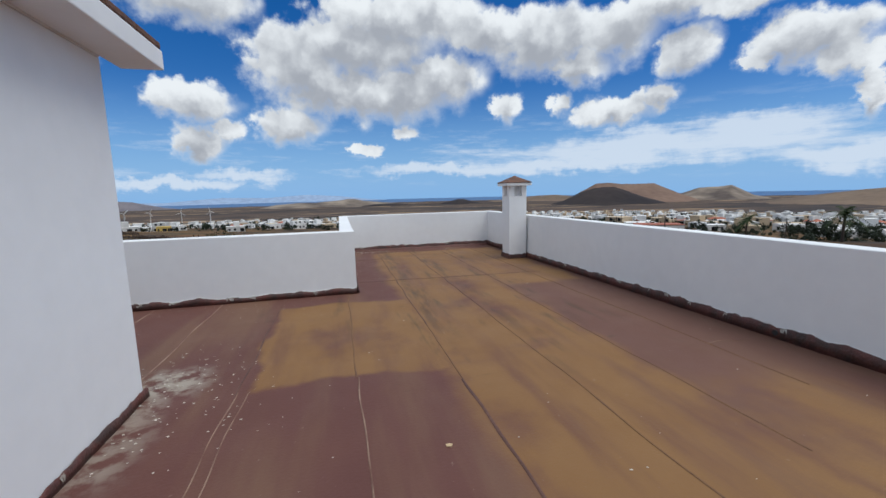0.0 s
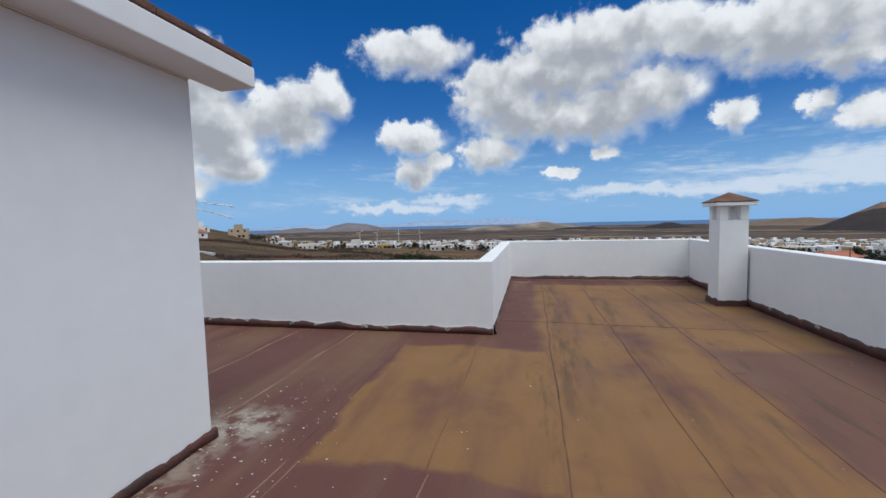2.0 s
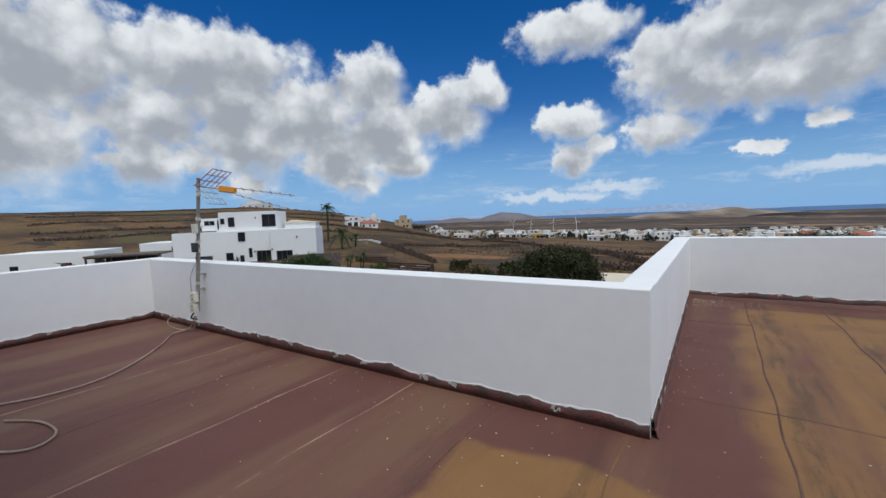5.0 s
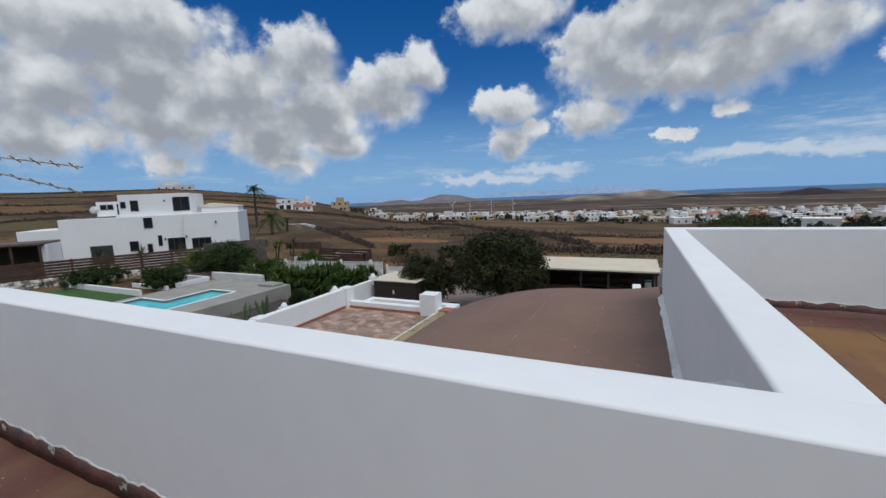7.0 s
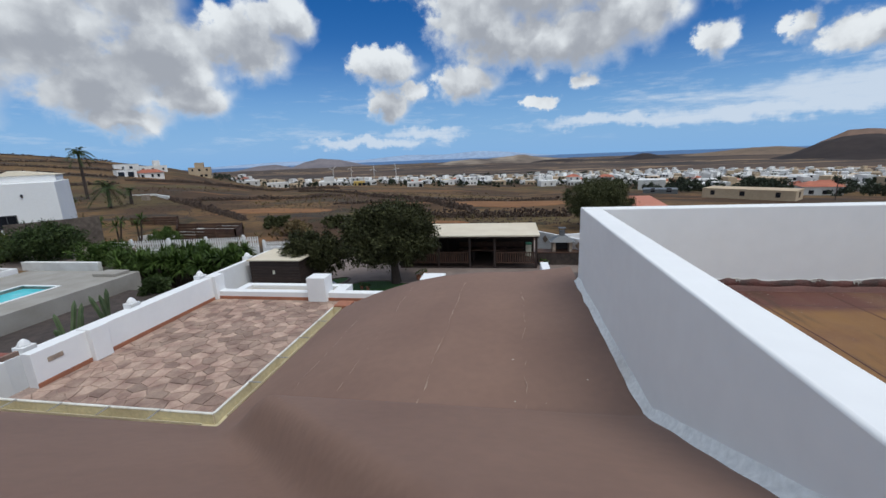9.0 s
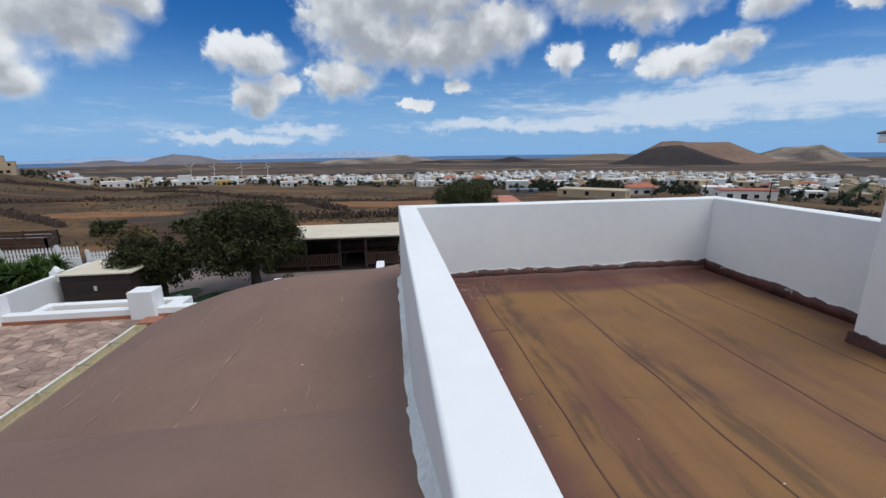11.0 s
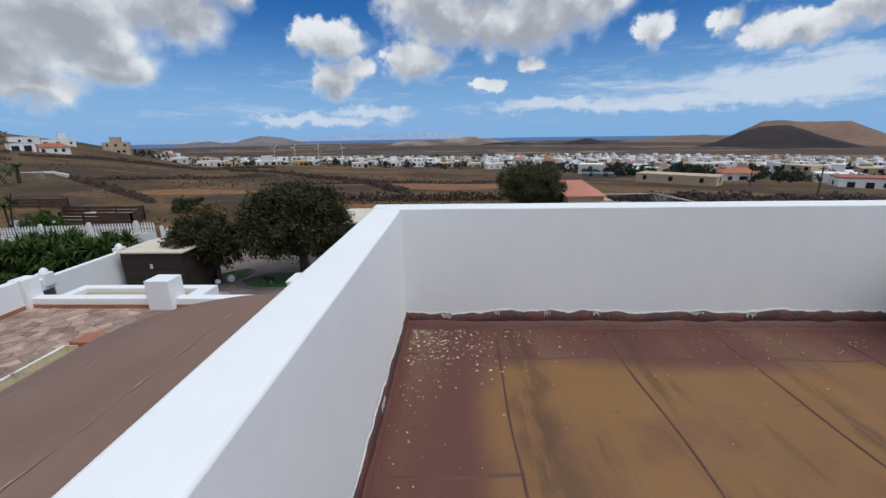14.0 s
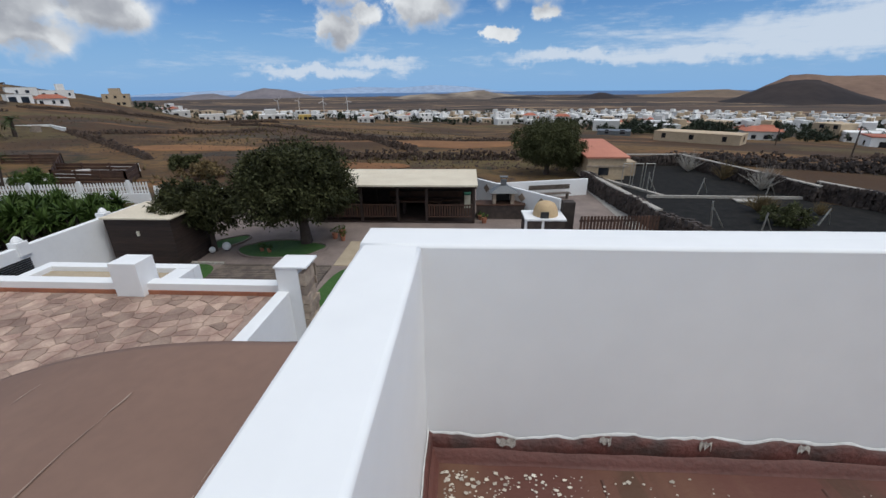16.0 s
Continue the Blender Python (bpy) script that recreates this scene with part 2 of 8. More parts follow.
M = dict(
    plaster=mat("white_plaster", (0.80, 0.80, 0.795), (0.765, 0.765, 0.765), 0.7, 0.75, 0.02, 6, grain=0.02),
    plaster_old=mat("weathered_white_plaster", (0.74, 0.74, 0.72), (0.58, 0.56, 0.53), 1.4, 0.85, 0.3, 30, contrast=(0.45, 0.8)),
    skirt=mat("maroon_sealant", (0.110, 0.036, 0.028), (0.050, 0.028, 0.023), 7.0, 0.6, 0.5, 40),
    white_stone=mat("whitewashed_stone", (0.62, 0.60, 0.56), (0.16, 0.12, 0.10), 2.2, 0.9, 0.4, 20, spread=0.35, contrast=(0.42, 0.58)),
    cove=mat("maroon_membrane", (0.128, 0.047, 0.036), (0.098, 0.037, 0.028), 2.5, 0.65, 0.3, 40),
    mortar=mat("grey_mortar", (0.42, 0.40, 0.36), (0.30, 0.26, 0.22), 8.0, 0.9, 0.6, 50),
    vault=mat("brown_roof_coating", (0.215, 0.128, 0.092), (0.185, 0.108, 0.078), 0.8, 0.75, 0.05, 12, grain=0.05),
    vault_crack=mat("pale_roof_sealant", (0.36, 0.27, 0.21), (0.23, 0.145, 0.105), 5.0, 0.8, 0.2, 30),
    seam=mat("membrane_seam", (0.13, 0.062, 0.042), (0.08, 0.035, 0.026), 3.0, 0.7, 0.3, 30),
    seam_pale=mat("pale_membrane_seam", (0.30, 0.20, 0.14), (0.16, 0.08, 0.055), 4.0, 0.7, 0.3, 30),
    cream=mat("cream_gutter", (0.62, 0.55, 0.36), (0.50, 0.43, 0.28), 2.0, 0.5, 0.1, 30),
    rim=mat("white_gutter_rim", (0.78, 0.77, 0.72), (0.66, 0.64, 0.58), 3.0, 0.4, 0.1, 30),
    tile_edge=mat("brown_roof_tiles", (0.16, 0.075, 0.045), (0.10, 0.05, 0.032), 4.0, 0.85, 0.4, 30),
    steel=mat("galvanised_steel", (0.42, 0.41, 0.38), (0.30, 0.27, 0.23), 6.0, 0.45, 0.1, 40, metal=0.6),
    alu=mat("aluminium", (0.62, 0.62, 0.60), (0.50, 0.49, 0.47), 6.0, 0.35, 0.05, 40, metal=0.8),
    red_paint=mat("red_painted_wire", (0.42, 0.09, 0.07), (0.28, 0.06, 0.05), 6.0, 0.5, 0.05, 40),
    orange=mat("orange_plastic", (0.72, 0.30, 0.03), (0.60, 0.24, 0.03), 4.0, 0.45, 0.05, 40),
    box_white=mat("yellowed_white_plastic", (0.66, 0.64, 0.54), (0.56, 0.53, 0.43), 4.0, 0.5, 0.05, 40),
    black=mat("black_rubber_and_shade", (0.02, 0.02, 0.02), (0.035, 0.035, 0.035), 4.0, 0.6, 0.05, 40),
    cable=mat("pale_cable", (0.36, 0.28, 0.22), (0.25, 0.19, 0.15), 4.0, 0.6, 0.05, 40),
    wood_dark=mat("dark_stained_wood", (0.032, 0.018, 0.013), (0.020, 0.011, 0.009), 2.0, 0.7, 0.3, 20, spread=0.25, stretch=(1, 1, 6)),
    wood_brown=mat("brown_wood", (0.080, 0.038, 0.023), (0.048, 0.024, 0.015), 2.0, 0.7, 0.3, 20, spread=0.25),
    wood_grey=mat("weathered_decking", (0.155, 0.122, 0.098), (0.085, 0.066, 0.054), 3.0, 0.85, 0.3, 20, spread=0.25),
    pav_roof=mat("cream_roof_sheet", (0.66, 0.59, 0.46), (0.60, 0.52, 0.40), 0.7, 0.8, 0.15, 20),
    concrete=mat("grey_concrete", (0.33, 0.31, 0.28), (0.27, 0.25, 0.22), 1.0, 0.85, 0.2, 30),
    gravel=mat("dark_gravel", (0.013, 0.013, 0.013), (0.022, 0.021, 0.020), 2.0, 0.95, 0.5, 25, spec=0.1),
    lawn=mat("green_lawn", (0.030, 0.085, 0.012), (0.042, 0.10, 0.018), 3.0, 0.9, 0.6, 60),
    pave=mat("garden_paving", (0.235, 0.185, 0.16), (0.175, 0.135, 0.118), 1.0, 0.9, 0.3, 20),
    flag=mat("pink_flagstone", (0.40, 0.285, 0.22), (0.26, 0.165, 0.13), 3.0, 0.85, 0.35, 30, spread=0.30),
    grout=mat("flagstone_joint", (0.36, 0.27, 0.22), (0.27, 0.19, 0.155), 4.0, 0.9, 0.3, 30),
    red_floor=mat("red_roof_paint", (0.26, 0.085, 0.06), (0.20, 0.065, 0.05), 1.0, 0.8, 0.2, 30),
    water=mat("pool_water", (0.10, 0.56, 0.64), (0.16, 0.66, 0.72), 2.0, 0.08, 0.1, 6),
    lava=mat("dark_lava_stone", (0.065, 0.048, 0.04), (0.035, 0.027, 0.024), 3.0, 0.9, 0.5, 20, spread=0.35),
    field_stone=mat("brown_field_stone", (0.090, 0.058, 0.041), (0.048, 0.033, 0.026), 2.0, 0.95, 0.4, 10, spread=0.4),
    ashlar=mat("tan_stone", (0.40, 0.32, 0.24), (0.26, 0.20, 0.16), 5.0, 0.9, 0.4, 30, spread=0.25),
    glass=mat("dark_window_glass", (0.012, 0.014, 0.018), (0.02, 0.022, 0.028), 1.0, 0.08, 0.0, 10),
    frame=mat("dark_window_frame", (0.05, 0.05, 0.055), (0.04, 0.04, 0.045), 2.0, 0.5, 0.0, 10),
    facade=mat("white_facade", (0.80, 0.80, 0.79), (0.76, 0.76, 0.755), 0.3, 0.8, 0.0, 6, grain=0.02),
    facade_far=mat("far_white_facade", (0.76, 0.75, 0.73), (0.60, 0.58, 0.55), 0.15, 0.85, 0.0, 5, spread=0.22),
    facade_beige=mat("beige_facade", (0.48, 0.37, 0.25), (0.42, 0.32, 0.21), 0.2, 0.85, 0.1, 5, spread=0.15),
    roof_red=mat("terracotta_roof", (0.42, 0.14, 0.08), (0.34, 0.11, 0.065), 0.5, 0.85, 0.2, 8, spread=0.2),
    roof_orange=mat("orange_roof", (0.50, 0.20, 0.13), (0.44, 0.17, 0.11), 0.5, 0.85, 0.2, 8),
    leaf=mat("olive_leaves", (0.024, 0.027, 0.010), (0.054, 0.057, 0.023), 1.0, 0.6, 0.0, 10, spread=0.5, spec=0.15),
    leaf_green=mat("bright_leaves", (0.040, 0.070, 0.014), (0.068, 0.105, 0.024), 1.0, 0.55, 0.0, 10, spread=0.4, spec=0.15),
    leaf_shrub=mat("shrub_leaves", (0.026, 0.042, 0.013), (0.046, 0.066, 0.020), 1.0, 0.6, 0.0, 10, spread=0.4, spec=0.15),
    leaf_yellow=mat("yellow_green_leaves", (0.12, 0.14, 0.03), (0.09, 0.12, 0.03), 1.0, 0.6, 0.0, 10, spread=0.35, spec=0.15),
    leaf_tamarisk=mat("feathery_leaves", (0.050, 0.055, 0.022), (0.080, 0.084, 0.038), 1.0, 0.7, 0.0, 10, spread=0.4, spec=0.15),
    bark=mat("brown_bark", (0.07, 0.05, 0.04), (0.045, 0.032, 0.026), 4.0, 0.9, 0.5, 20),
    cactus=mat("cactus_skin", (0.07, 0.11, 0.045), (0.10, 0.13, 0.06), 4.0, 0.7, 0.2, 30),
    dry=mat("dry_grass", (0.16, 0.11, 0.045), (0.10, 0.075, 0.035), 2.0, 0.95, 0.4, 10, spread=0.3),
    terracotta=mat("terracotta", (0.38, 0.15, 0.08), (0.30, 0.12, 0.07), 3.0, 0.8, 0.2, 20),
    clay=mat("tan_clay_render", (0.52, 0.38, 0.22), (0.46, 0.33, 0.19), 3.0, 0.9, 0.3, 25),
    slate=mat("slate_grey_metal", (0.13, 0.14, 0.15), (0.10, 0.105, 0.11), 2.0, 0.5, 0.1, 20),
    fabric=mat("green_hammock_cloth", (0.04, 0.16, 0.10), (0.03, 0.12, 0.08), 3.0, 0.9, 0.1, 20),
    yellow=mat("yellow_facade", (0.52, 0.36, 0.10), (0.46, 0.32, 0.09), 0.5, 0.85, 0.1, 8),
    sand=mat("pale_sand", (0.42, 0.34, 0.24), (0.36, 0.29, 0.20), 2.0, 0.95, 0.2, 20),
    chip=mat("paint_flakes", (0.62, 0.58, 0.50), (0.45, 0.40, 0.33), 5.0, 0.9, 0.1, 30, spread=0.3),
)


# floor coating: maroon sheets with worn ochre paint, long dark streaks
def floor_material():
    m = bpy.data.materials.new("roof_membrane")
    m.use_nodes = True
    nt = m.node_tree
    L = nt.links.new
    bsdf = nt.nodes["Principled BSDF"]

    def mth(op, a, b=None, c=None):
        n = nt.nodes.new("ShaderNodeMath")
        n.operation = op
        for i, v in enumerate((a, b, c)):
            if v is None:
                continue
            if isinstance(v, (int, float)):
                n.inputs[i].default_value = v
            else:
                L(v, n.inputs[i])
        return n.outputs[0]

    def noise_at(scale, detail, stretch=(1, 1, 1), rough=0.55):
        mp = nt.nodes.new("ShaderNodeMapping")
        mp.inputs["Scale"].default_value = stretch
        L(tc.outputs["Object"], mp.inputs[0])
        n = nt.nodes.new("ShaderNodeTexNoise")
        L(mp.outputs[0], n.inputs["Vector"])
        n.inputs["Scale"].default_value, n.inputs["Detail"].default_value = scale, detail
        n.inputs["Roughness"].default_value = rough
        return n.outputs[0]

    def step(x, lo, hi):
        n = nt.nodes.new("ShaderNodeMapRange")
        n.interpolation_type = "SMOOTHSTEP"
        L(x, n.inputs[0])
        n.inputs[1].default_value, n.inputs[2].default_value = lo, hi
        return n.outputs[0]

    def mix(fac, a, b):
        n = nt.nodes.new("ShaderNodeMix")
        n.data_type = "RGBA"
        for sock, v in ((n.inputs[0], fac), (n.inputs[6], a), (n.inputs[7], b)):
            if isinstance(v, (int, float)):
                sock.default_value = v
            elif isinstance(v, tuple):
                sock.default_value = (*v, 1)
            else:
                L(v, sock)
        return n.outputs[2]

    tc = nt.nodes.new("ShaderNodeTexCoord")
    sep = nt.nodes.new("ShaderNodeSeparateXYZ")
    L(tc.outputs["Object"], sep.inputs[0])
    wob = mth("MULTIPLY_ADD", noise_at(1.3, 5), 0.5, -0.25)
    x = mth("ADD", sep.outputs[0], wob)
    y = mth("ADD", sep.outputs[1], mth("MULTIPLY_ADD", noise_at(1.1, 4), 0.5, -0.25))

    def box(x0, x1, y0, y1, s=0.12):
        a = mth("MULTIPLY", step(x, x0 - s, x0 + s), mth("SUBTRACT", 1.0, step(x, x1 - s, x1 + s)))
        b = mth("MULTIPLY", step(y, y0 - s, y0 + s), mth("SUBTRACT", 1.0, step(y, y1 - s, y1 + s)))
        return mth("MULTIPLY", a, b)

    ochre = mth("MAXIMUM", box(0.70, 2.45, -3.0, 12.5), box(-0.98, 0.75, 5.2, 7.7, 0.05))
    ochre = mth("MAXIMUM", ochre, box(0.66, 3.95, 8.0, 12.60))
    ochre = mth("MAXIMUM", ochre, box(2.4, 3.5, -3.0, 4.3, 0.25))
    ochre = mth("MULTIPLY", ochre, mth("MULTIPLY", step(noise_at(0.9, 6), 0.24, 0.50), step(noise_at(1.0, 6, (2.2, 0.35, 1), 0.6), 0.20, 0.55)))
    faint = mth("MULTIPLY", step(noise_at(1.0, 5, (1.6, 0.22, 1)), 0.46, 0.64), 0.75)
    maroon = mix(noise_at(2.2, 6), (0.098, 0.036, 0.028), (0.135, 0.056, 0.042))
    maroon = mix(faint, maroon, (0.165, 0.088, 0.052))
    pinkish = mth("MULTIPLY", box(2.3, 4.3, 3.9, 12.0, 0.4), 0.6)
    maroon = mix(pinkish, maroon, (0.155, 0.078, 0.052))
    ochre_col = mix(noise_at(1.7, 6), (0.198, 0.096, 0.031), (0.240, 0.127, 0.047))
    col = mix(ochre, maroon, ochre_col)
    # dark water marks that run along the sheets, and short scratches across
    streak = mth("MULTIPLY", step(noise_at(1.0, 6, (5.0, 0.7, 1), 0.6), 0.57, 0.70), box(0.3, 3.2, 5.0, 13.0, 0.5))
    cross = mth("MULTIPLY", step(noise_at(1.0, 5, (2.6, 9.0, 1), 0.6), 0.64, 0.72), box(0.3, 3.6, 4.8, 12.9, 0.5))
    dark = mth("MULTIPLY", mth("MAXIMUM", streak, cross), 0.62)
    col = mix(dark, col, (0.062, 0.044, 0.022))
    for xs, lo in ((0.93, 0.44), (1.78, 0.47), (2.62, 0.50), (-0.24, 0.46), (-1.15, 0.48)):
        near = mth("SUBTRACT", 1.0, step(mth("ABSOLUTE", mth("SUBTRACT", x, xs)), 0.03, 0.14))
        worn = mth("MULTIPLY", mth("MULTIPLY", near, step(y, 5.2, 7.2)), step(noise_at(1.3, 6, (5.0, 0.8, 1), 0.7), lo, lo + 0.12))
        col = mix(mth("MULTIPLY", worn, 0.55 if xs > 0 else 0.35), col, (0.058, 0.036, 0.022))
    # lime dust by the stair-house corner
    dust = mth("MULTIPLY", mth("MAXIMUM", box(-1.95, -1.42, 5.25, 5.85, 0.16), mth("MULTIPLY", box(-1.80, -1.50, 4.2, 5.4, 0.14), 0.6)), step(noise_at(7.0, 6), 0.40, 0.58))
    col = mix(mth("MULTIPLY", dust, 0.8), col, (0.40, 0.36, 0.29))
    speck = mth("MULTIPLY", step(noise_at(22.0, 3), 0.70, 0.74), 0.35)
    col = mix(speck, col, (0.30, 0.22, 0.17))
    L(col, bsdf.inputs["Base Color"])
    rough = nt.nodes.new("ShaderNodeMapRange")
    L(noise_at(1.6, 5), rough.inputs[0])
    rough.inputs[3].default_value, rough.inputs[4].default_value = 0.50, 0.80
    L(rough.outputs[0], bsdf.inputs["Roughness"])
    bsdf.inputs["Specular IOR Level"].default_value = 0.35
    bp = nt.nodes.new("ShaderNodeBump")
    bp.inputs["Strength"].default_value, bp.inputs["Distance"].default_value = 0.25, 0.015
    L(mth("ADD", noise_at(45.0, 3), mth("MULTIPLY", noise_at(2.0, 5), 2.0)), bp.inputs["Height"])
    L(bp.outputs[0], bsdf.inputs["Normal"])
    return m


M["floor"] = floor_material()


def ground_material():
    """Bare volcanic soil: brown, rust and grey-black patches with dry tufts."""
    m = bpy.data.materials.new("volcanic_soil")
    m.use_nodes = True
    nt = m.node_tree
    L = nt.links.new
    bsdf = nt.nodes["Principled BSDF"]
    tc = nt.nodes.new("ShaderNodeTexCoord")

    def tex(scale, detail, stretch=(1, 1, 1)):
        mp = nt.nodes.new("ShaderNodeMapping")
        mp.inputs["Scale"].default_value = stretch
        L(tc.outputs["Object"], mp.inputs[0])
        n = nt.nodes.new("ShaderNodeTexNoise")
        L(mp.outputs[0], n.inputs["Vector"])
        n.inputs["Scale"].default_value, n.inputs["Detail"].default_value = scale, detail
        n.inputs["Roughness"].default_value = 0.62
        return n.outputs[0]

    def layer(below, colour, src, lo, hi):
        r = nt.nodes.new("ShaderNodeMapRange")
        r.interpolation_type = "SMOOTHSTEP"
        L(src, r.inputs[0])
        r.inputs[1].default_value, r.inputs[2].default_value = lo, hi
        n = nt.nodes.new("ShaderNodeMix")
        n.data_type = "RGBA"
        L(r.outputs[0], n.inputs[0])
        if isinstance(below, tuple):
            n.inputs[6].default_value = (*below, 1)
        else:
            L(below, n.inputs[6])
        n.inputs[7].default_value = (*colour, 1)
        return n.outputs[2]

    c = layer((0.070, 0.043, 0.027), (0.155, 0.095, 0.045), tex(0.016, 6), 0.44, 0.54)
    c = layer(c, (0.052, 0.043, 0.036), tex(0.03, 5, (1.0, 2.2, 1)), 0.54, 0.60)
    c = layer(c, (0.185, 0.098, 0.048), tex(0.045, 5, (0.6, 2.0, 1)), 0.57, 0.66)
    c = layer(c, (0.105, 0.082, 0.040), tex(0.020, 5, (0.8, 1.6, 1)), 0.52, 0.62)
    c = layer(c, (0.048, 0.042, 0.026), tex(0.30, 6), 0.55, 0.66)
    c = layer(c, (0.075, 0.050, 0.036), tex(1.2, 6), 0.52, 0.66)
    # far plains: broad pale and dark bands
    c2 = layer((0.095, 0.068, 0.052), (0.052, 0.044, 0.041), tex(0.0022, 5, (0.7, 2.2, 1)), 0.46, 0.58)
    c2 = layer(c2, (0.27, 0.185, 0.115), tex(0.0030, 4, (0.6, 3.0, 1)), 0.55, 0.62)
    length = nt.nodes.new("ShaderNodeVectorMath")
    length.operation = "LENGTH"
    L(tc.outputs["Object"], length.inputs[0])
    r = nt.nodes.new("ShaderNodeMapRange")
    L(length.outputs["Value"], r.inputs[0])
    r.inputs[1].default_value, r.inputs[2].default_value = 300, 700
    n = nt.nodes.new("ShaderNodeMix")
    n.data_type = "RGBA"
    L(r.outputs[0], n.inputs[0])
    L(c, n.inputs[6])
    L(c2, n.inputs[7])
    L(n.outputs[2], bsdf.inputs["Base Color"])
    bsdf.inputs["Roughness"].default_value = 0.95
    bsdf.inputs["Specular IOR Level"].default_value = 0.1
    bp = nt.nodes.new("ShaderNodeBump")
    bp.inputs["Strength"].default_value, bp.inputs["Distance"].default_value = 0.5, 0.25
    L(tex(1.4, 6), bp.inputs["Height"])
    L(bp.outputs[0], bsdf.inputs["Normal"])
    return m


M["soil"] = ground_material()
M["hill_dark"] = mat("dark_cinder_slope", (0.030, 0.026, 0.027), (0.050, 0.040, 0.038), 0.008, 0.95, 0.0, 0.05, spec=0.1)
M["hill_brown"] = mat("brown_slope", (0.22, 0.145, 0.105), (0.16, 0.105, 0.08), 0.006, 0.95, 0.0, 0.05, spec=0.1)
M["hill_grey"] = mat("grey_brown_slope", (0.32, 0.26, 0.20), (0.10, 0.08, 0.07), 0.008, 0.95, 0.0, 0.05, spec=0.1)
M["hill_pale"] = mat("pale_ochre_slope", (0.215, 0.155, 0.108), (0.130, 0.098, 0.076), 0.005, 0.95, 0.0, 0.05, spec=0.1)
# distance haze is put into the base colours of the next two slopes
M["hill_haze"] = mat("haze_tinted_mauve_slope", (0.200, 0.180, 0.190), (0.150, 0.140, 0.155), 0.006, 0.95, 0.0, 0.05, spec=0.0)
M["hill_haze_blue"] = mat("haze_tinted_blue_range", (0.27, 0.35, 0.48), (0.29, 0.37, 0.50), 0.002, 0.95, 0.0, 0.02, spec=0.0)
M["sea"] = mat("sea", (0.055, 0.13, 0.26), (0.07, 0.15, 0.29), 0.004, 0.6, 0.0, 0.05, spec=0.2)


# ---- helpers for meshes ----
def part(name, bm, material, parent=None, label=""):
    me = bpy.data.meshes.new(name)
    bm.to_mesh(me)
    bm.free()
    me.materials.append(material)
    ob = new(name, me)
    if parent is not None:
        ob.parent = parent
        ob.matrix_parent_inverse = parent.matrix_basis.inverted()
    if label:
        ob["label"] = label
    return ob


def empty(name, x, y, z, label, category, group="", kind=""):
    ob = new(name)
    ob.matrix_basis = Matrix.Translation((x, y, z))
    return tagged(ob, label, category, group, kind)


def box_into(bm, x0, x1, y0, y1, z0, z1, bevel=0.0):
    verts = [bm.verts.new((x, y, z)) for z in (z0, z1) for x, y in ((x0, y0), (x1, y0), (x1, y1), (x0, y1))]
    faces = [bm.faces.new([verts[i] for i in q]) for q in ((3, 2, 1, 0), (4, 5, 6, 7), (0, 1, 5, 4), (1, 2, 6, 5), (2, 3, 7, 6), (3, 0, 4, 7))]
    if bevel:
        edges = {e for f in faces for e in f.edges}
        bmesh.ops.bevel(bm, geom=list(edges), offset=bevel, segments=2, affect="EDGES", profile=0.6)
    return bm


def boxm(x0, x1, y0, y1, z0, z1, bevel=0.0):
    return box_into(bmesh.new(), x0, x1, y0, y1, z0, z1, bevel)


def bar_into(bm, p, q, r0, r1=None, sides=8):
    """A round bar from p to q."""
    p, q = Vector(p), Vector(q)
    r1 = r0 if r1 is None else r1
    turn = (q - p).to_track_quat("Z", "Y").to_matrix()
    rings = []
    for c, r in ((p, r0), (q, r1)):
        rings.append([bm.verts.new(c + turn @ Vector((r * math.cos(a), r * math.sin(a), 0))) for a in (2 * math.pi * i / sides for i in range(sides))])
    for i in range(sides):
        j = (i + 1) % sides
        bm.faces.new((rings[0][i], rings[0][j], rings[1][j], rings[1][i]))
    bm.faces.new(rings[0][::-1])
    bm.faces.new(rings[1])
    return bm


def barm(p, q, r0, r1=None, sides=8):
    return bar_into(bmesh.new(), p, q, r0, r1, sides)


def tube_into(bm, pts, r, sides=6):
    for p, q in zip(pts, pts[1:]):
        bar_into(bm, p, q, r, r, sides)
    return bm


def plank_into(bm, p, q, w, h):
    """A squared bar from p to q, w wide and h high."""
    p, q = Vector(p), Vector(q)
    d = (q - p).normalized()
    side = d.cross(Vector((0, 0, 1)))
    side = Vector((1, 0, 0)) if side.length < 1e-4 else side.normalized()
    up = side.cross(d)
    v = [bm.verts.new(c + side * a * w / 2 + up * b * h / 2) for c in (p, q) for a, b in ((-1, -1), (1, -1), (1, 1), (-1, 1))]
    for f in ((3, 2, 1, 0), (4, 5, 6, 7), (0, 1, 5, 4), (1, 2, 6, 5), (2, 3, 7, 6), (3, 0, 4, 7)):
        bm.faces.new([v[i] for i in f])
    return bm


def plankm(p, q, w, h):
    return plank_into(bmesh.new(), p, q, w, h)


# ---- terrain ----
def lerp(x, pts):
    if x <= pts[0][0]:
        return pts[0][1]
    for (a, va), (b, vb) in zip(pts, pts[1:]):
        if x <= b:
            return va + (vb - va) * (x - a) / (b - a)
    return pts[-1][1]


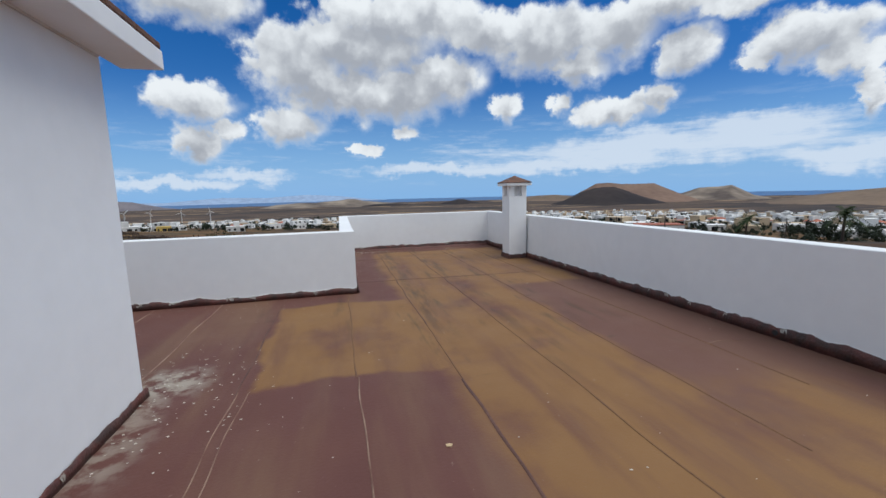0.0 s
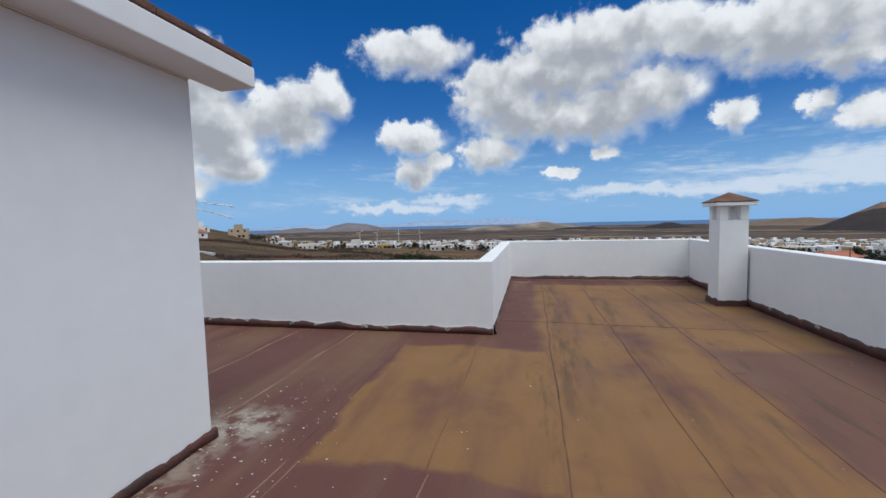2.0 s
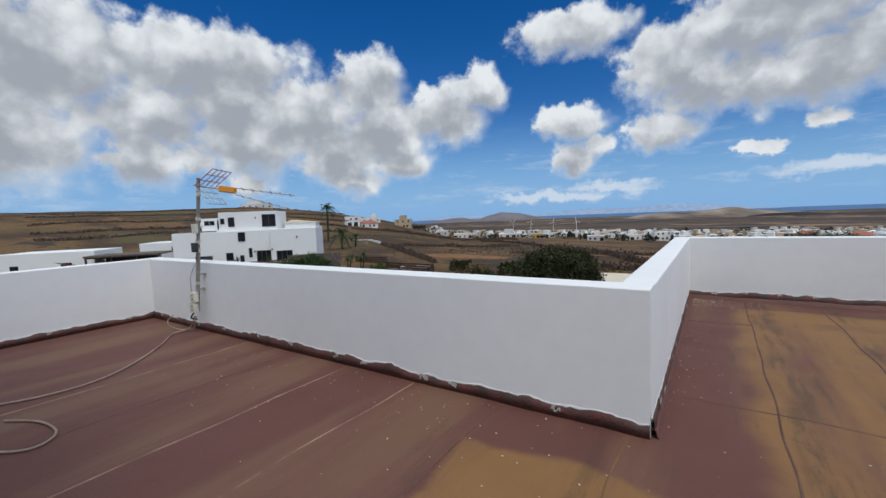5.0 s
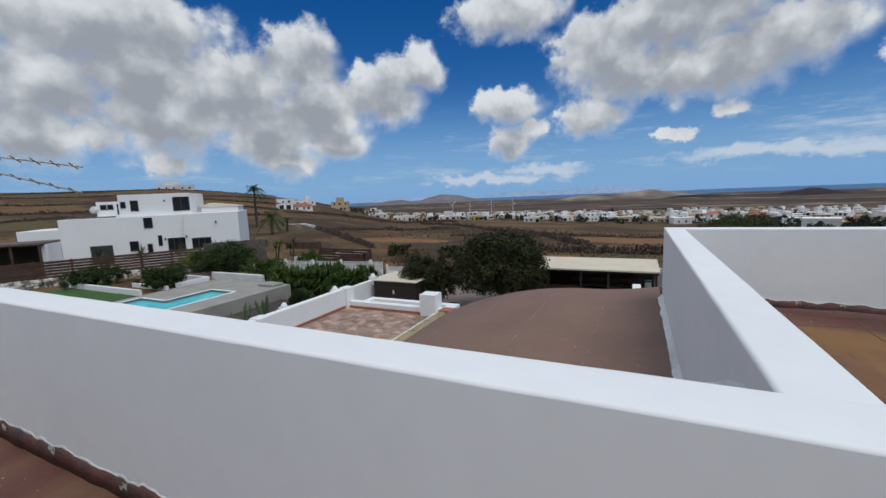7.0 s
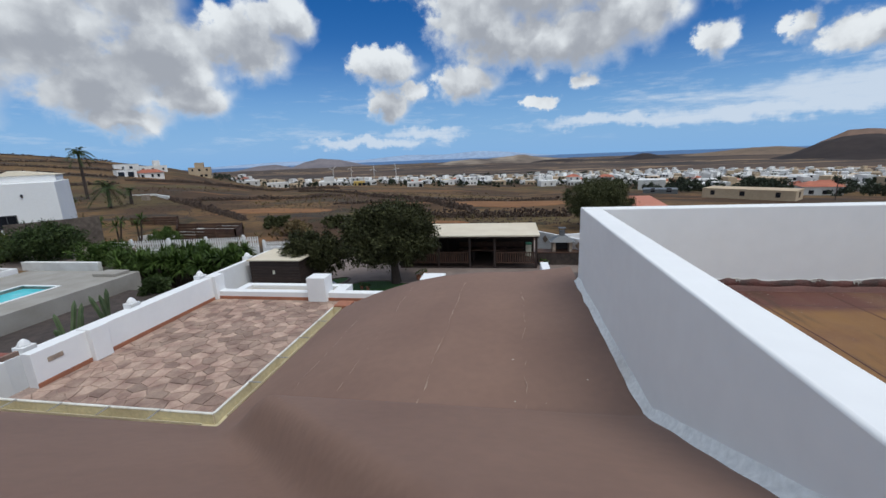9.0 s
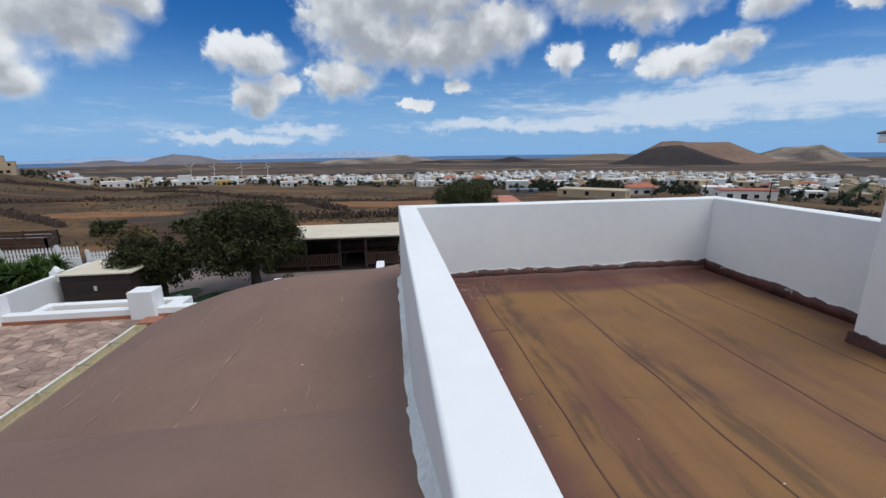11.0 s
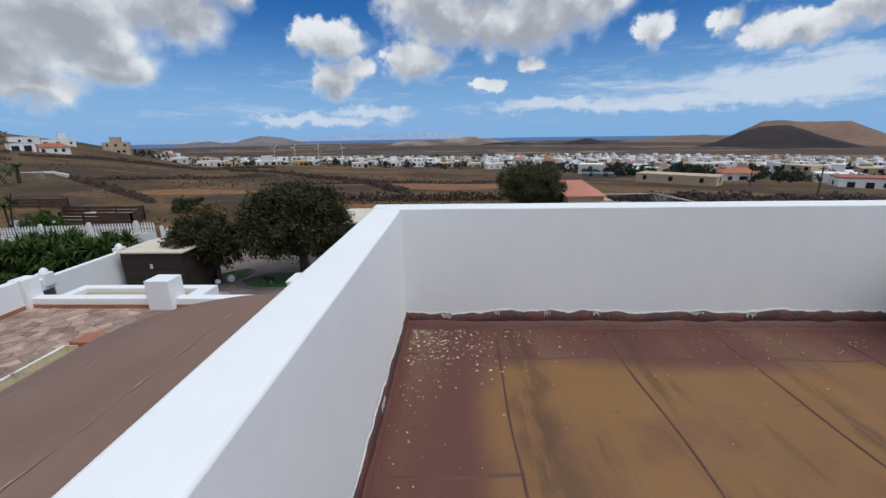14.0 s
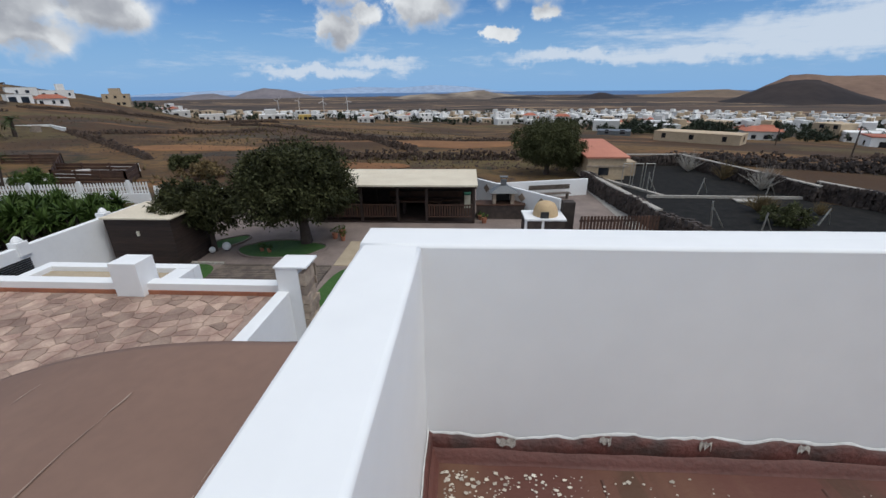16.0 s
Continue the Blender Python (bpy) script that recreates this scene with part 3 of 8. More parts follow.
RIGHT_FALL = [(0, -5.63), (45, -5.63), (65, -6.3), (110, -10.8), (160, -14.2), (250, -19), (400, -25.5), (600, -32.5), (1200, -44), (2000, -49), (2800, -51), (3000, -57), (4900, -60)]
FIELD_FALL = [(0, -5.63), (45, -5.63), (80, -5.95), (110, -7.0), (160, -9.6), (260, -14.6), (400, -21), (600, -31), (1200, -44), (2000, -49), (2800, -51), (3000, -57), (4900, -60)]
LEFT_FALL = [(0, -5.63), (45, -5.55), (80, -5.6), (160, -6.0), (260, -8.0), (600, -22), (1200, -35), (2000, -43), (2800, -47), (3000, -57), (4900, -60)]
HILL_RISE = [(0, -5.63), (45, -5.45), (80, -5.2), (110, -4.0), (180, 0.5), (300, 10.5), (400, 15.5), (600, 12), (1500, -30), (2600, -55), (4900, -60)]


def ground_z(x, y):
    dx, dy = x, y - 8.0
    r, az = math.hypot(dx, dy), math.degrees(math.atan2(dx, dy))
    k = min(1.0, max(0.0, (az + 25) / 25))
    f = min(1.0, max(0.0, (az + 42) / 10))
    left = lerp(r, LEFT_FALL) * (1 - f) + lerp(r, FIELD_FALL) * f
    z = left * (1 - k) + lerp(r, RIGHT_FALL) * k
    h = min(1.0, max(0.0, (-az - 28) / 32)) if az < 0 else min(1.0, max(0.0, (az - 120) / 30))
    h = h * h * (3 - 2 * h)
    z = z * (1 - h) + lerp(r, HILL_RISE) * h
    rough = min(1.0, max(0.0, (r - 48) / 60))
    z += rough * (noise.noise((x * 0.02, y * 0.02, 0.3)) * 1.2 + noise.noise((x * 0.09, y * 0.09, 1.7)) * 0.35) * (1 if r < 900 else 2.5)
    return z


def build_ground():
    bm = bmesh.new()
    radii = [0.0] + [12 * (4900 / 12) ** (i / 95) for i in range(96)]
    n = 288
    centre = bm.verts.new((0, 8, -5.63))
    prev = None
    for r in radii[1:]:
        ring = []
        for i in range(n):
            a = 2 * math.pi * i / n
            x, y = r * math.sin(a), 8 + r * math.cos(a)
            ring.append(bm.verts.new((x, y, ground_z(x, y))))
        for i in range(n):
            j = (i + 1) % n
            if prev is None:
                bm.faces.new((centre, ring[j], ring[i]))
            else:
                bm.faces.new((prev[i], prev[j], ring[j], ring[i]))
        prev = ring
    for f in bm.faces:
        f.smooth = True
    bmesh.ops.recalc_face_normals(bm, faces=bm.faces)
    return tagged(part("ground", bm, M["soil"]), "brown volcanic soil sloping down to the coast", "ground", kind="structure")


build_ground()

sea_bm = bmesh.new()
ring_in = [sea_bm.verts.new((2850 * math.sin(a), 8 + 2850 * math.cos(a), -53.0)) for a in (2 * math.pi * i / 96 for i in range(96))]
ring_out = [sea_bm.verts.new((4950 * math.sin(a), 8 + 4950 * math.cos(a), -53.0)) for a in (2 * math.pi * i / 96 for i in range(96))]
for i in range(96):
    sea_bm.faces.new((ring_in[i], ring_out[i], ring_out[(i + 1) % 96], ring_in[(i + 1) % 96]))
tagged(part("water", sea_bm, M["sea"]), "blue sea at the horizon", "sea", kind="structure")


def ridge(outline, dist, depth, material, label, base=-60.0, rough=0.05, name="mountain"):
    """A mountain: a skyline given as (azimuth, elevation) in degrees, dist metres away, sloping down before and behind it."""
    bm = bmesh.new()
    steps = max(24, int((outline[-1][0] - outline[0][0]) * 6))
    rows = []
    for i in range(steps + 1):
        az = outline[0][0] + (outline[-1][0] - outline[0][0]) * i / steps
        el = lerp(az, outline)
        top = 1.6 + math.tan(radians(el)) * dist
        col = []
        for k, (f, h) in enumerate(((-1.0, 0.0), (-0.72, 0.24), (-0.45, 0.52), (-0.2, 0.82), (0.0, 1.0), (0.3, 0.75), (1.0, 0.0))):
            d = dist + f * depth
            z = base + (top - base) * h
            z += (top - base) * rough * noise.noise((az * 0.9, k * 1.3, dist * 0.01)) * (0 if k in (0, 6) else (0.3 if k == 4 else 1))
            col.append(bm.verts.new((d * math.sin(radians(az)), 8 + d * math.cos(radians(az)), z)))
        rows.append(col)
    for a, b in zip(rows, rows[1:]):
        for k in range(6):
            f = bm.faces.new((a[k], b[k], b[k + 1], a[k + 1]))
            f.smooth = True
    bmesh.ops.recalc_face_normals(bm, faces=bm.faces)
    return tagged(part(name, bm, material), label, "mountain", kind="structure")


ridge([(-42, -0.75), (-36, -0.35), (-30, -0.15), (-20, -0.35), (-14, 0.10), (-9, -0.05), (-4, 0.25), (0, 0.0), (4, -0.5), (8, -0.75)], 4700, 150, M["hill_haze_blue"], "island range beyond the sea, tinted blue by painted haze", base=-58, name="backdrop")
ridge([(-36, -1.1), (-33, -0.55), (-31, -0.45), (-29, -0.9), (-27.5, -0.35), (-25.5, 0.08), (-23, -0.15), (-20, -0.9), (-17, -1.3)], 2900, 260, M["hill_haze"], "grey-brown hills near the coast, tinted mauve by painted haze")
ridge([(-11, -1.55), (-8, -1.0), (-5, -0.8), (-3, -0.85), (0, -0.62), (1.2, -0.45), (2.2, -0.45), (3.4, -0.75), (6, -1.0), (9, -1.25), (13, -1.5)], 2100, 330, M["hill_grey"], "low grey-brown hills before the sea")
ridge([(2, -1.6), (5, -1.25), (8, -1.2), (11, -1.45), (14.0, -1.38), (15.6, -1.05), (16.6, -0.82), (17.4, -0.86), (19.0, -1.3), (21, -1.75)], 1900, 200, M["hill_dark"], "small dark volcanic cone on the plain")
ridge([(17, -1.75), (21, -1.2), (24, -0.95), (27.5, -0.6), (30, -0.55), (33, -0.9), (36, -1.2), (47, -1.5)], 2300, 320, M["hill_pale"], "long pale ochre ridge")
ridge([(31, -1.9), (33, -0.3), (35.0, 0.75), (36.3, 0.85), (38, 0.66), (40, 0.62), (41.8, 0.62), (43, 0.05), (44.6, -0.7), (47, -1.6)], 1900, 420, M["hill_brown"], "flat-topped brown volcano")
ridge([(28.6, -2.0), (31, -1.35), (33, -0.35), (34.6, 0.15), (36.2, 0.33), (37.4, 0.28), (39, -0.35), (40.6, -1.0), (43.5, -1.85)], 1500, 260, M["hill_dark"], "dark cinder cone before the brown volcano")
ridge([(43, -1.5), (44.6, -0.75), (46.5, -0.05), (48.5, 0.02), (49.7, 0.18), (50.4, -0.2), (51.8, -1.0), (53.5, -1.4)], 2100, 300, M["hill_grey"], "flat grey crater with a raised rim")
ridge([(51, -1.85), (54, -1.5), (57, -1.05), (60, -0.65), (63, -0.35), (70, 0.6), (80, 1.0), (95, 0.4)], 1500, 420, M["hill_pale"], "pale ochre slope rising at the side")

# ---- the house: roof terrace ----
HP = 1.0  # parapet height
XL, XR, XW0, XW1 = -7.5, 4.122, -0.177, 0.047
YF, YFO, YB = 8.314, 8.547, 13.206


def wobbly_wall(name, x0, x1, y0, y1, z0, z1, label, material=None, amp=0.0022):
    """A masonry wall with slightly uneven faces and soft top edges."""
    bm = bmesh.new()
    along_x = (x1 - x0) > (y1 - y0)
    length = (x1 - x0) if along_x else (y1 - y0)
    n = max(2, int(length / 0.12))
    t = (y1 - y0) if along_x else (x1 - x0)
    prof = [(0, z0), (0, z0 + (z1 - z0) * 0.35), (0, z0 + (z1 - z0) * 0.7), (0, z1 - 0.012), (0.006, z1 - 0.003), (0.016, z1), (t / 2, z1 + 0.002), (t - 0.016, z1), (t - 0.006, z1 - 0.003), (t, z1 - 0.012), (t, z0 + (z1 - z0) * 0.7), (t, z0 + (z1 - z0) * 0.35), (t, z0)]
    rows = []
    for i in range(n + 1):
        s = length * i / n
        row = []
        for k, (u, z) in enumerate(prof):
            w = amp * noise.noise((s * 2.1 + x0, k * 0.9, y0)) + amp * 0.6 * noise.noise((s * 9.0, k * 1.7, x0 + y0))
            end = 0 if i in (0, n) else 1
            p = (x0 + s, y0 + u + w * end, z + w * 0.8 * (k in (3, 4, 5, 6, 7, 8, 9))) if along_x else (x0 + u + w * end, y0 + s, z + w * 0.8 * (k in (3, 4, 5, 6, 7, 8, 9)))
            row.append(bm.verts.new(p))
        rows.append(row)
    for a, b in zip(rows, rows[1:]):
        for k in range(len(prof) - 1):
            f = bm.faces.new((a[k], b[k], b[k + 1], a[k + 1]))
            f.smooth = k in (3, 4, 7, 8)
        bm.faces.new((a[-1], b[-1], b[0], a[0]))
    bm.faces.new(rows[0])
    bm.faces.new(rows[-1][::-1])
    bmesh.ops.recalc_face_normals(bm, faces=bm.faces)
    return tagged(part(name, bm, material or M["plaster"]), label, "wall", kind="structure")


wobbly_wall("wall_front", XL - 0.22, XW1, YF, YFO, -0.35, HP, "white plastered roof parapet, brown skirting at its foot")
wobbly_wall("wall_inner", XW0, XW1, YFO - 0.01, YB, -0.35, HP - 0.003, "white plastered parapet above the vaulted roof")
wobbly_wall("wall_far", XW0, XR, YB, YB + 0.202, -0.35, HP, "white plastered roof parapet, brown skirting at its foot")
wobbly_wall("wall_right", XR, XR + 0.215, -4.0, YB + 0.215, -0.35, HP + 0.001, "white plastered roof parapet, brown skirting at its foot")
wobbly_wall("wall_left", XL - 0.22, XL, -4.0, YF, -0.35, HP, "white plastered roof parapet, brown skirting at its foot")
wobbly_wall("wall_back", XL - 0.22, XR + 0.215, -4.22, -4.0, -0.35, HP, "plain white roof parapet")

floor_bm = boxm(XL, XR, -4.0, YF, -0.3, 0.0)
box_into(floor_bm, XW1, XR, YF, YB, -0.3, 0.0)
roof_floor = tagged(part("floor", floor_bm, M["floor"]), "maroon roof membrane with worn ochre paint and dark streaks", "roof floor", kind="structure")


# body of the house under the roof
body_bm = boxm(XL - 0.2, XR + 0.2, -4.2, YFO - 0.02, -5.7, -0.36)
box_into(body_bm, XW0 + 0.02, XR + 0.2, YFO - 0.02, YB + 0.2, -5.7, -0.36)
tagged(part("house_walls", body_bm, M["plaster"]), "white plastered walls under the roof terrace", "house", kind="structure")

# stair house with a projecting roof slab
SX, SY = -1.745, 5.335
SH = 2.565
stair_bm = boxm(-5.6, SX, -3.9, SY, 0.0, SH, 0.012)
tagged(part("wall_stair_house", stair_bm, M["plaster"]), "white plastered stair house on the roof", "wall", kind="structure")
slab_bm = boxm(-5.95, SX, -3.95, SY, SH + 0.002, SH + 0.155, 0.004)
eave = tagged(part("eave", slab_bm, M["plaster"]), "white projecting roof slab with a brown tiled edge", "roof", kind="structure")
part("projecting_edge", boxm(SX + 0.001, SX + 0.30, -3.95, SY + 0.30, SH + 0.012, SH + 0.158, 0.010), M["plaster"], eave)
part("roof_edge", boxm(-5.97, SX + 0.015, -3.97, SY - 0.01, SH + 0.160, SH + 0.205, 0.012), M["tile_edge"], eave, "brown tiled edge")
for k in range(23):
    y0 = SY + 0.285 - 0.395 * (k + 1)
    part("edge_tile", boxm(SX + 0.02, SX + 0.298, y0 + 0.004, y0 + 0.391, SH + 0.166, SH + 0.213 + 0.006 * noise.noise((k * 1.7, 0, 3)), 0.010), M["tile_edge"], eave)


def skirting(name, p, q, normal, label="maroon sealed skirting with a ragged upper edge", h=0.125, t=0.022, lip=True, cove=False):
    """Coating turned up the wall: its top runs unevenly; above it a crust of plaster."""
    p, q, nrm = Vector((*p, 0)), Vector((*q, 0)), Vector((*normal, 0))
    length = (q - p).length
    n = max(4, int(length / 0.035))

    def strip(thick, low, high, seed):
        bm = bmesh.new()
        rows = []
        for i in range(n + 1):
            s = length * i / n
            a = p + (q - p) * (i / n)
            lo, hi, th = low(s), high(s), thick * (1 + 0.35 * noise.noise((s * 6, seed, p.x)))
            rows.append([bm.verts.new(a + Vector((0, 0, lo))), bm.verts.new(a + nrm * th * 1.25 + Vector((0, 0, lo))), bm.verts.new(a + nrm * th + Vector((0, 0, hi - 0.006))), bm.verts.new(a + nrm * th * 0.4 + Vector((0, 0, hi)))])
        for a, b in zip(rows, rows[1:]):
            for k in range(3):
                f = bm.faces.new((a[k], b[k], b[k + 1], a[k + 1]))
                f.smooth = True
        bmesh.ops.recalc_face_normals(bm, faces=bm.faces)
        return bm

    top = lambda s: h - 0.004 + 0.022 * noise.noise((s * 1.7, p.y, 3.1)) + 0.030 * noise.noise((s * 6.5, p.x, 9.7)) + 0.014 * noise.noise((s * 22, 1.0, p.y))
    ob = tagged(part(name, strip(t, lambda s: -0.002, top, 1.0), M["skirt"]), label, "skirting", kind="structure")
    if lip:
        part("plaster_crust", strip(t * 0.34, lambda s: top(s) - 0.02, lambda s: top(s) + 0.006 + 0.022 * abs(noise.noise((s * 8, 4.0, p.y))), 2.0), M["plaster_old"], ob, "flaking white plaster edge")
    if cove:
        bm = bmesh.new()
        rows = []
        for i in range(n + 1):
            a, w = p + (q - p) * (i / n), 0.012 * noise.noise((i * 0.13, p.x, 7.7))
            hh = 0.058 + 0.014 * noise.noise((i * 0.21, p.y, 1.3))
            rows.append([bm.verts.new(a + nrm * (0.056 + w * 0.5) + Vector((0, 0, 0.001))), bm.verts.new(a + nrm * 0.042 + Vector((0, 0, 0.012))), bm.verts.new(a + nrm * (t + 0.012) + Vector((0, 0, hh))), bm.verts.new(a + nrm * 0.004 + Vector((0, 0, hh + 0.004)))])
        for a, b in zip(rows, rows[1:]):
            for k in range(3):
                bm.faces.new((a[k], b[k], b[k + 1], a[k + 1])).smooth = True
        bmesh.ops.recalc_face_normals(bm, faces=bm.faces)
        part("cove", bm, M["cove"], ob, "maroon membrane turned up in a cove")
    # places where the coating has come off and mortar shows
    bm = bmesh.new()
    s = 0.3
    rnd = random.Random(int(length * 100 + p.x * 10))
    while s < length - 0.3:
        w = rnd.uniform(0.03, 0.11)
        a, b = p + (q - p) * (s / length), p + (q - p) * (min(s + w, length) / length)
        z = top(s + w / 2)
        m = 6
        pts = []
        for k in range(m + 1):
            c = a + (b - a) * (k / m)
            pts.append((c, z - rnd.uniform(0.004, 0.05), z - 0.002 + rnd.uniform(-0.004, 0.014)))
        prev = None
        for c, lo, hi in pts:
            cur = (bm.verts.new(c + nrm * (t * 1.32) + Vector((0, 0, lo))), bm.verts.new(c + nrm * (t * 1.05) + Vector((0, 0, hi))))
            if prev:
                bm.faces.new((prev[0], cur[0], cur[1], prev[1]))
            prev = cur
        s += rnd.uniform(0.25, 1.1)
    if len(bm.faces):
        part("worn_patches", bm, M["mortar"], ob, "grey mortar showing through")
    else:
        bm.free()
    return ob


skirting("baseboard_front", (XL, YF), (XW1, YF), (0, -1), h=0.098)
skirting("baseboard_corner", (XW1, YF), (XW1, YB), (1, 0), cove=True)
skirting("baseboard_far", (XW1, YB), (XR, YB), (0, -1), h=0.135, cove=True)
skirting("baseboard_right", (XR, -4.0), (XR, YB), (-1, 0))
skirting("baseboard_left", (XL, -4.0), (XL, YF), (1, 0), h=0.098)
skirting("baseboard_stair", (SX, -3.9), (SX, SY + 0.03), (1, 0), h=0.070, t=0.018, lip=False)
skirting("baseboard_stair_end", (-5.6, SY), (SX + 0.02, SY), (0, 1), h=0.06, lip=False)


GX, GY = -3.80, 11.07  # roof edges above the terrace


def vault_y(x):
    """Height of the barrel roof that runs away from the terrace."""
    d = x + 1.2
    return -0.06 - 0.096 * d * d if d < 0 else -0.06 + 0.09 * d * d


def vault_x(y, x=-1.0):
    """Height of the roof wing along the parapet; beyond a soft crease it lies lower, down to the gutter."""
    d = y - 8.98
    high = 0.77 - 0.46 * d - 1.3 * max(0.0, d - 1.45) ** 2
    low = min(high, -0.70 + 0.585 * (11.07 - y) - 0.012 * (11.07 - y) ** 2)
    crease = -3.6 + 1.1 * (11.07 - y)
    k = min(1.0, max(0.0, (x - crease + 0.22) / 0.44))
    k = k * k * (3 - 2 * k)
    return low + (high - low) * k


def build_vaults():
    bm = bmesh.new()
    xs = [-14.0 + 0.25 * i for i in range(40)] + [GX + (-0.18 - GX) * i / 70 for i in range(71)]
    ys = [YFO - 0.03 + (14.1 - YFO + 0.03) * i / 105 for i in range(106)]
    grid = {}
    for i, x in enumerate(xs):
        for j, y in enumerate(ys):
            if x < GX - 0.02 and y > GY:
                continue
            a = vault_y(x) if x > GX - 0.05 else -9
            b = vault_x(y, x)
            k = 0.05
            z = max(a, b) + (0.25 * max(0.0, k - abs(a - b)) ** 2 / k)
            z += 0.004 * noise.noise((x * 1.2, y * 1.2, 0)) + 0.0015 * noise.noise((x * 6, y * 6, 0))
            grid[i, j] = (bm.verts.new((x, y, max(z, -0.85))), bm.verts.new((x, y, -1.2)))
    for i in range(len(xs) - 1):
        for j in range(len(ys) - 1):
            q = [(i, j), (i + 1, j), (i + 1, j + 1), (i, j + 1)]
            if all(c in grid for c in q):
                f = bm.faces.new([grid[c][0] for c in q])
                f.smooth = True
    # end faces
    last = len(ys) - 1
    for i in range(len(xs) - 1):
        if (i, last) in grid and (i + 1, last) in grid:
            bm.faces.new((grid[i, last][0], grid[i + 1, last][0], grid[i + 1, last][1], grid[i, last][1]))
    bmesh.ops.recalc_face_normals(bm, faces=[f for f in bm.faces])
    roof = tagged(part("vaulted_roof", bm, M["vault"]), "brown coated barrel-vaulted roof below the parapet", "roof", kind="structure")
    wing = boxm(GX, XW0 + 0.02, YFO, 14.08, -5.7, -0.87)
    box_into(wing, -14.0, GX, YFO, GY, -5.7, -0.87)
    tagged(part("wing_walls", wing, M["plaster"]), "white plastered walls of the lower wing", "house", kind="structure")
    return roof


vault_roof = build_vaults()


# ---- on the roof terrace ----
def seam(x0, y0, x1, y1, w, material, name="seam", z=0.0, h=0.005, wob=0.012):
    """The lapped edge of a membrane sheet: a low, slightly wandering ridge."""
    p, q = Vector((x0, y0, 0)), Vector((x1, y1, 0))
    n = max(6, int((q - p).length / 0.12))
    d = (q - p).normalized()
    side = Vector((-d.y, d.x, 0))
    bm = bmesh.new()
    rows = []
    for i in range(n + 1):
        c = p + (q - p) * (i / n) + side * wob * noise.noise((i * 0.21, x0, y0)) * 2
        ww = 0.6 * w * (0.75 + 0.5 * abs(noise.noise((i * 0.35, y0, x0))))
        rows.append([bm.verts.new(c - side * ww / 2 + Vector((0, 0, z + 0.0005))), bm.verts.new(c - side * ww * 0.2 + Vector((0, 0, z + h))), bm.verts.new(c + side * ww * 0.2 + Vector((0, 0, z + h))), bm.verts.new(c + side * ww / 2 + Vector((0, 0, z + 0.0005)))])
    for a, b in zip(rows, rows[1:]):
        for k in range(3):
            bm.faces.new((a[k], b[k], b[k + 1], a[k + 1]))
    bmesh.ops.recalc_face_normals(bm, faces=bm.faces)
    return part(name, bm, material, roof_floor)


M["seam_faint"] = mat("worn_membrane_seam", (0.190, 0.096, 0.038), (0.135, 0.066, 0.034), 3.0, 0.7, 0.3, 30)
for sx, sy0, sy1, sw, kind in ((-4.6, 5.5, 8.25, 0.03, "seam_pale"), (-3.7, 5.5, 8.25, 0.03, "seam"), (-2.8, 5.5, 8.25, 0.03, "seam_pale"), (-1.92, 5.55, 8.25, 0.03, "seam_pale"), (-1.04, 5.15, 8.25, 0.03, "seam"),
                               (-1.055, -3.5, 5.2, 0.018, "seam_pale"), (-0.972, -3.5, 5.17, 0.018, "seam_pale"), (-0.085, -3.5, 5.2, 0.022, "seam_pale"), (-0.10, 5.2, 8.25, 0.026, "seam_faint"),
                               (0.76, -3.5, 4.9, 0.045, "seam"), (0.77, 4.9, 6.4, 0.024, "seam_faint"), (0.775, 6.4, 13.1, 0.03, "seam"), (1.63, 2.5, 6.9, 0.026, "seam_faint"), (1.64, 6.9, 13.1, 0.032, "seam"),
                               (2.46, 3.4, 7.6, 0.026, "seam_faint"), (2.50, 7.6, 13.1, 0.03, "seam"), (3.34, 4.0, 9.6, 0.024, "seam_faint"), (3.36, 9.6, 13.1, 0.028, "seam")):
    seam(sx, sy0, sx + 0.01, sy1, sw, M[kind])
seam(0.10, 9.10, 3.6, 8.90, 0.034, M["seam"])
seam(0.08, 12.72, 4.05, 12.70, 0.028, M["seam"], wob=0.03)
seam(0.09, 11.64, 0.80, 11.67, 0.045, M["seam"])
seam(3.345, 4.917, 3.82, 4.89, 0.02, M["seam_pale"], wob=0.03)


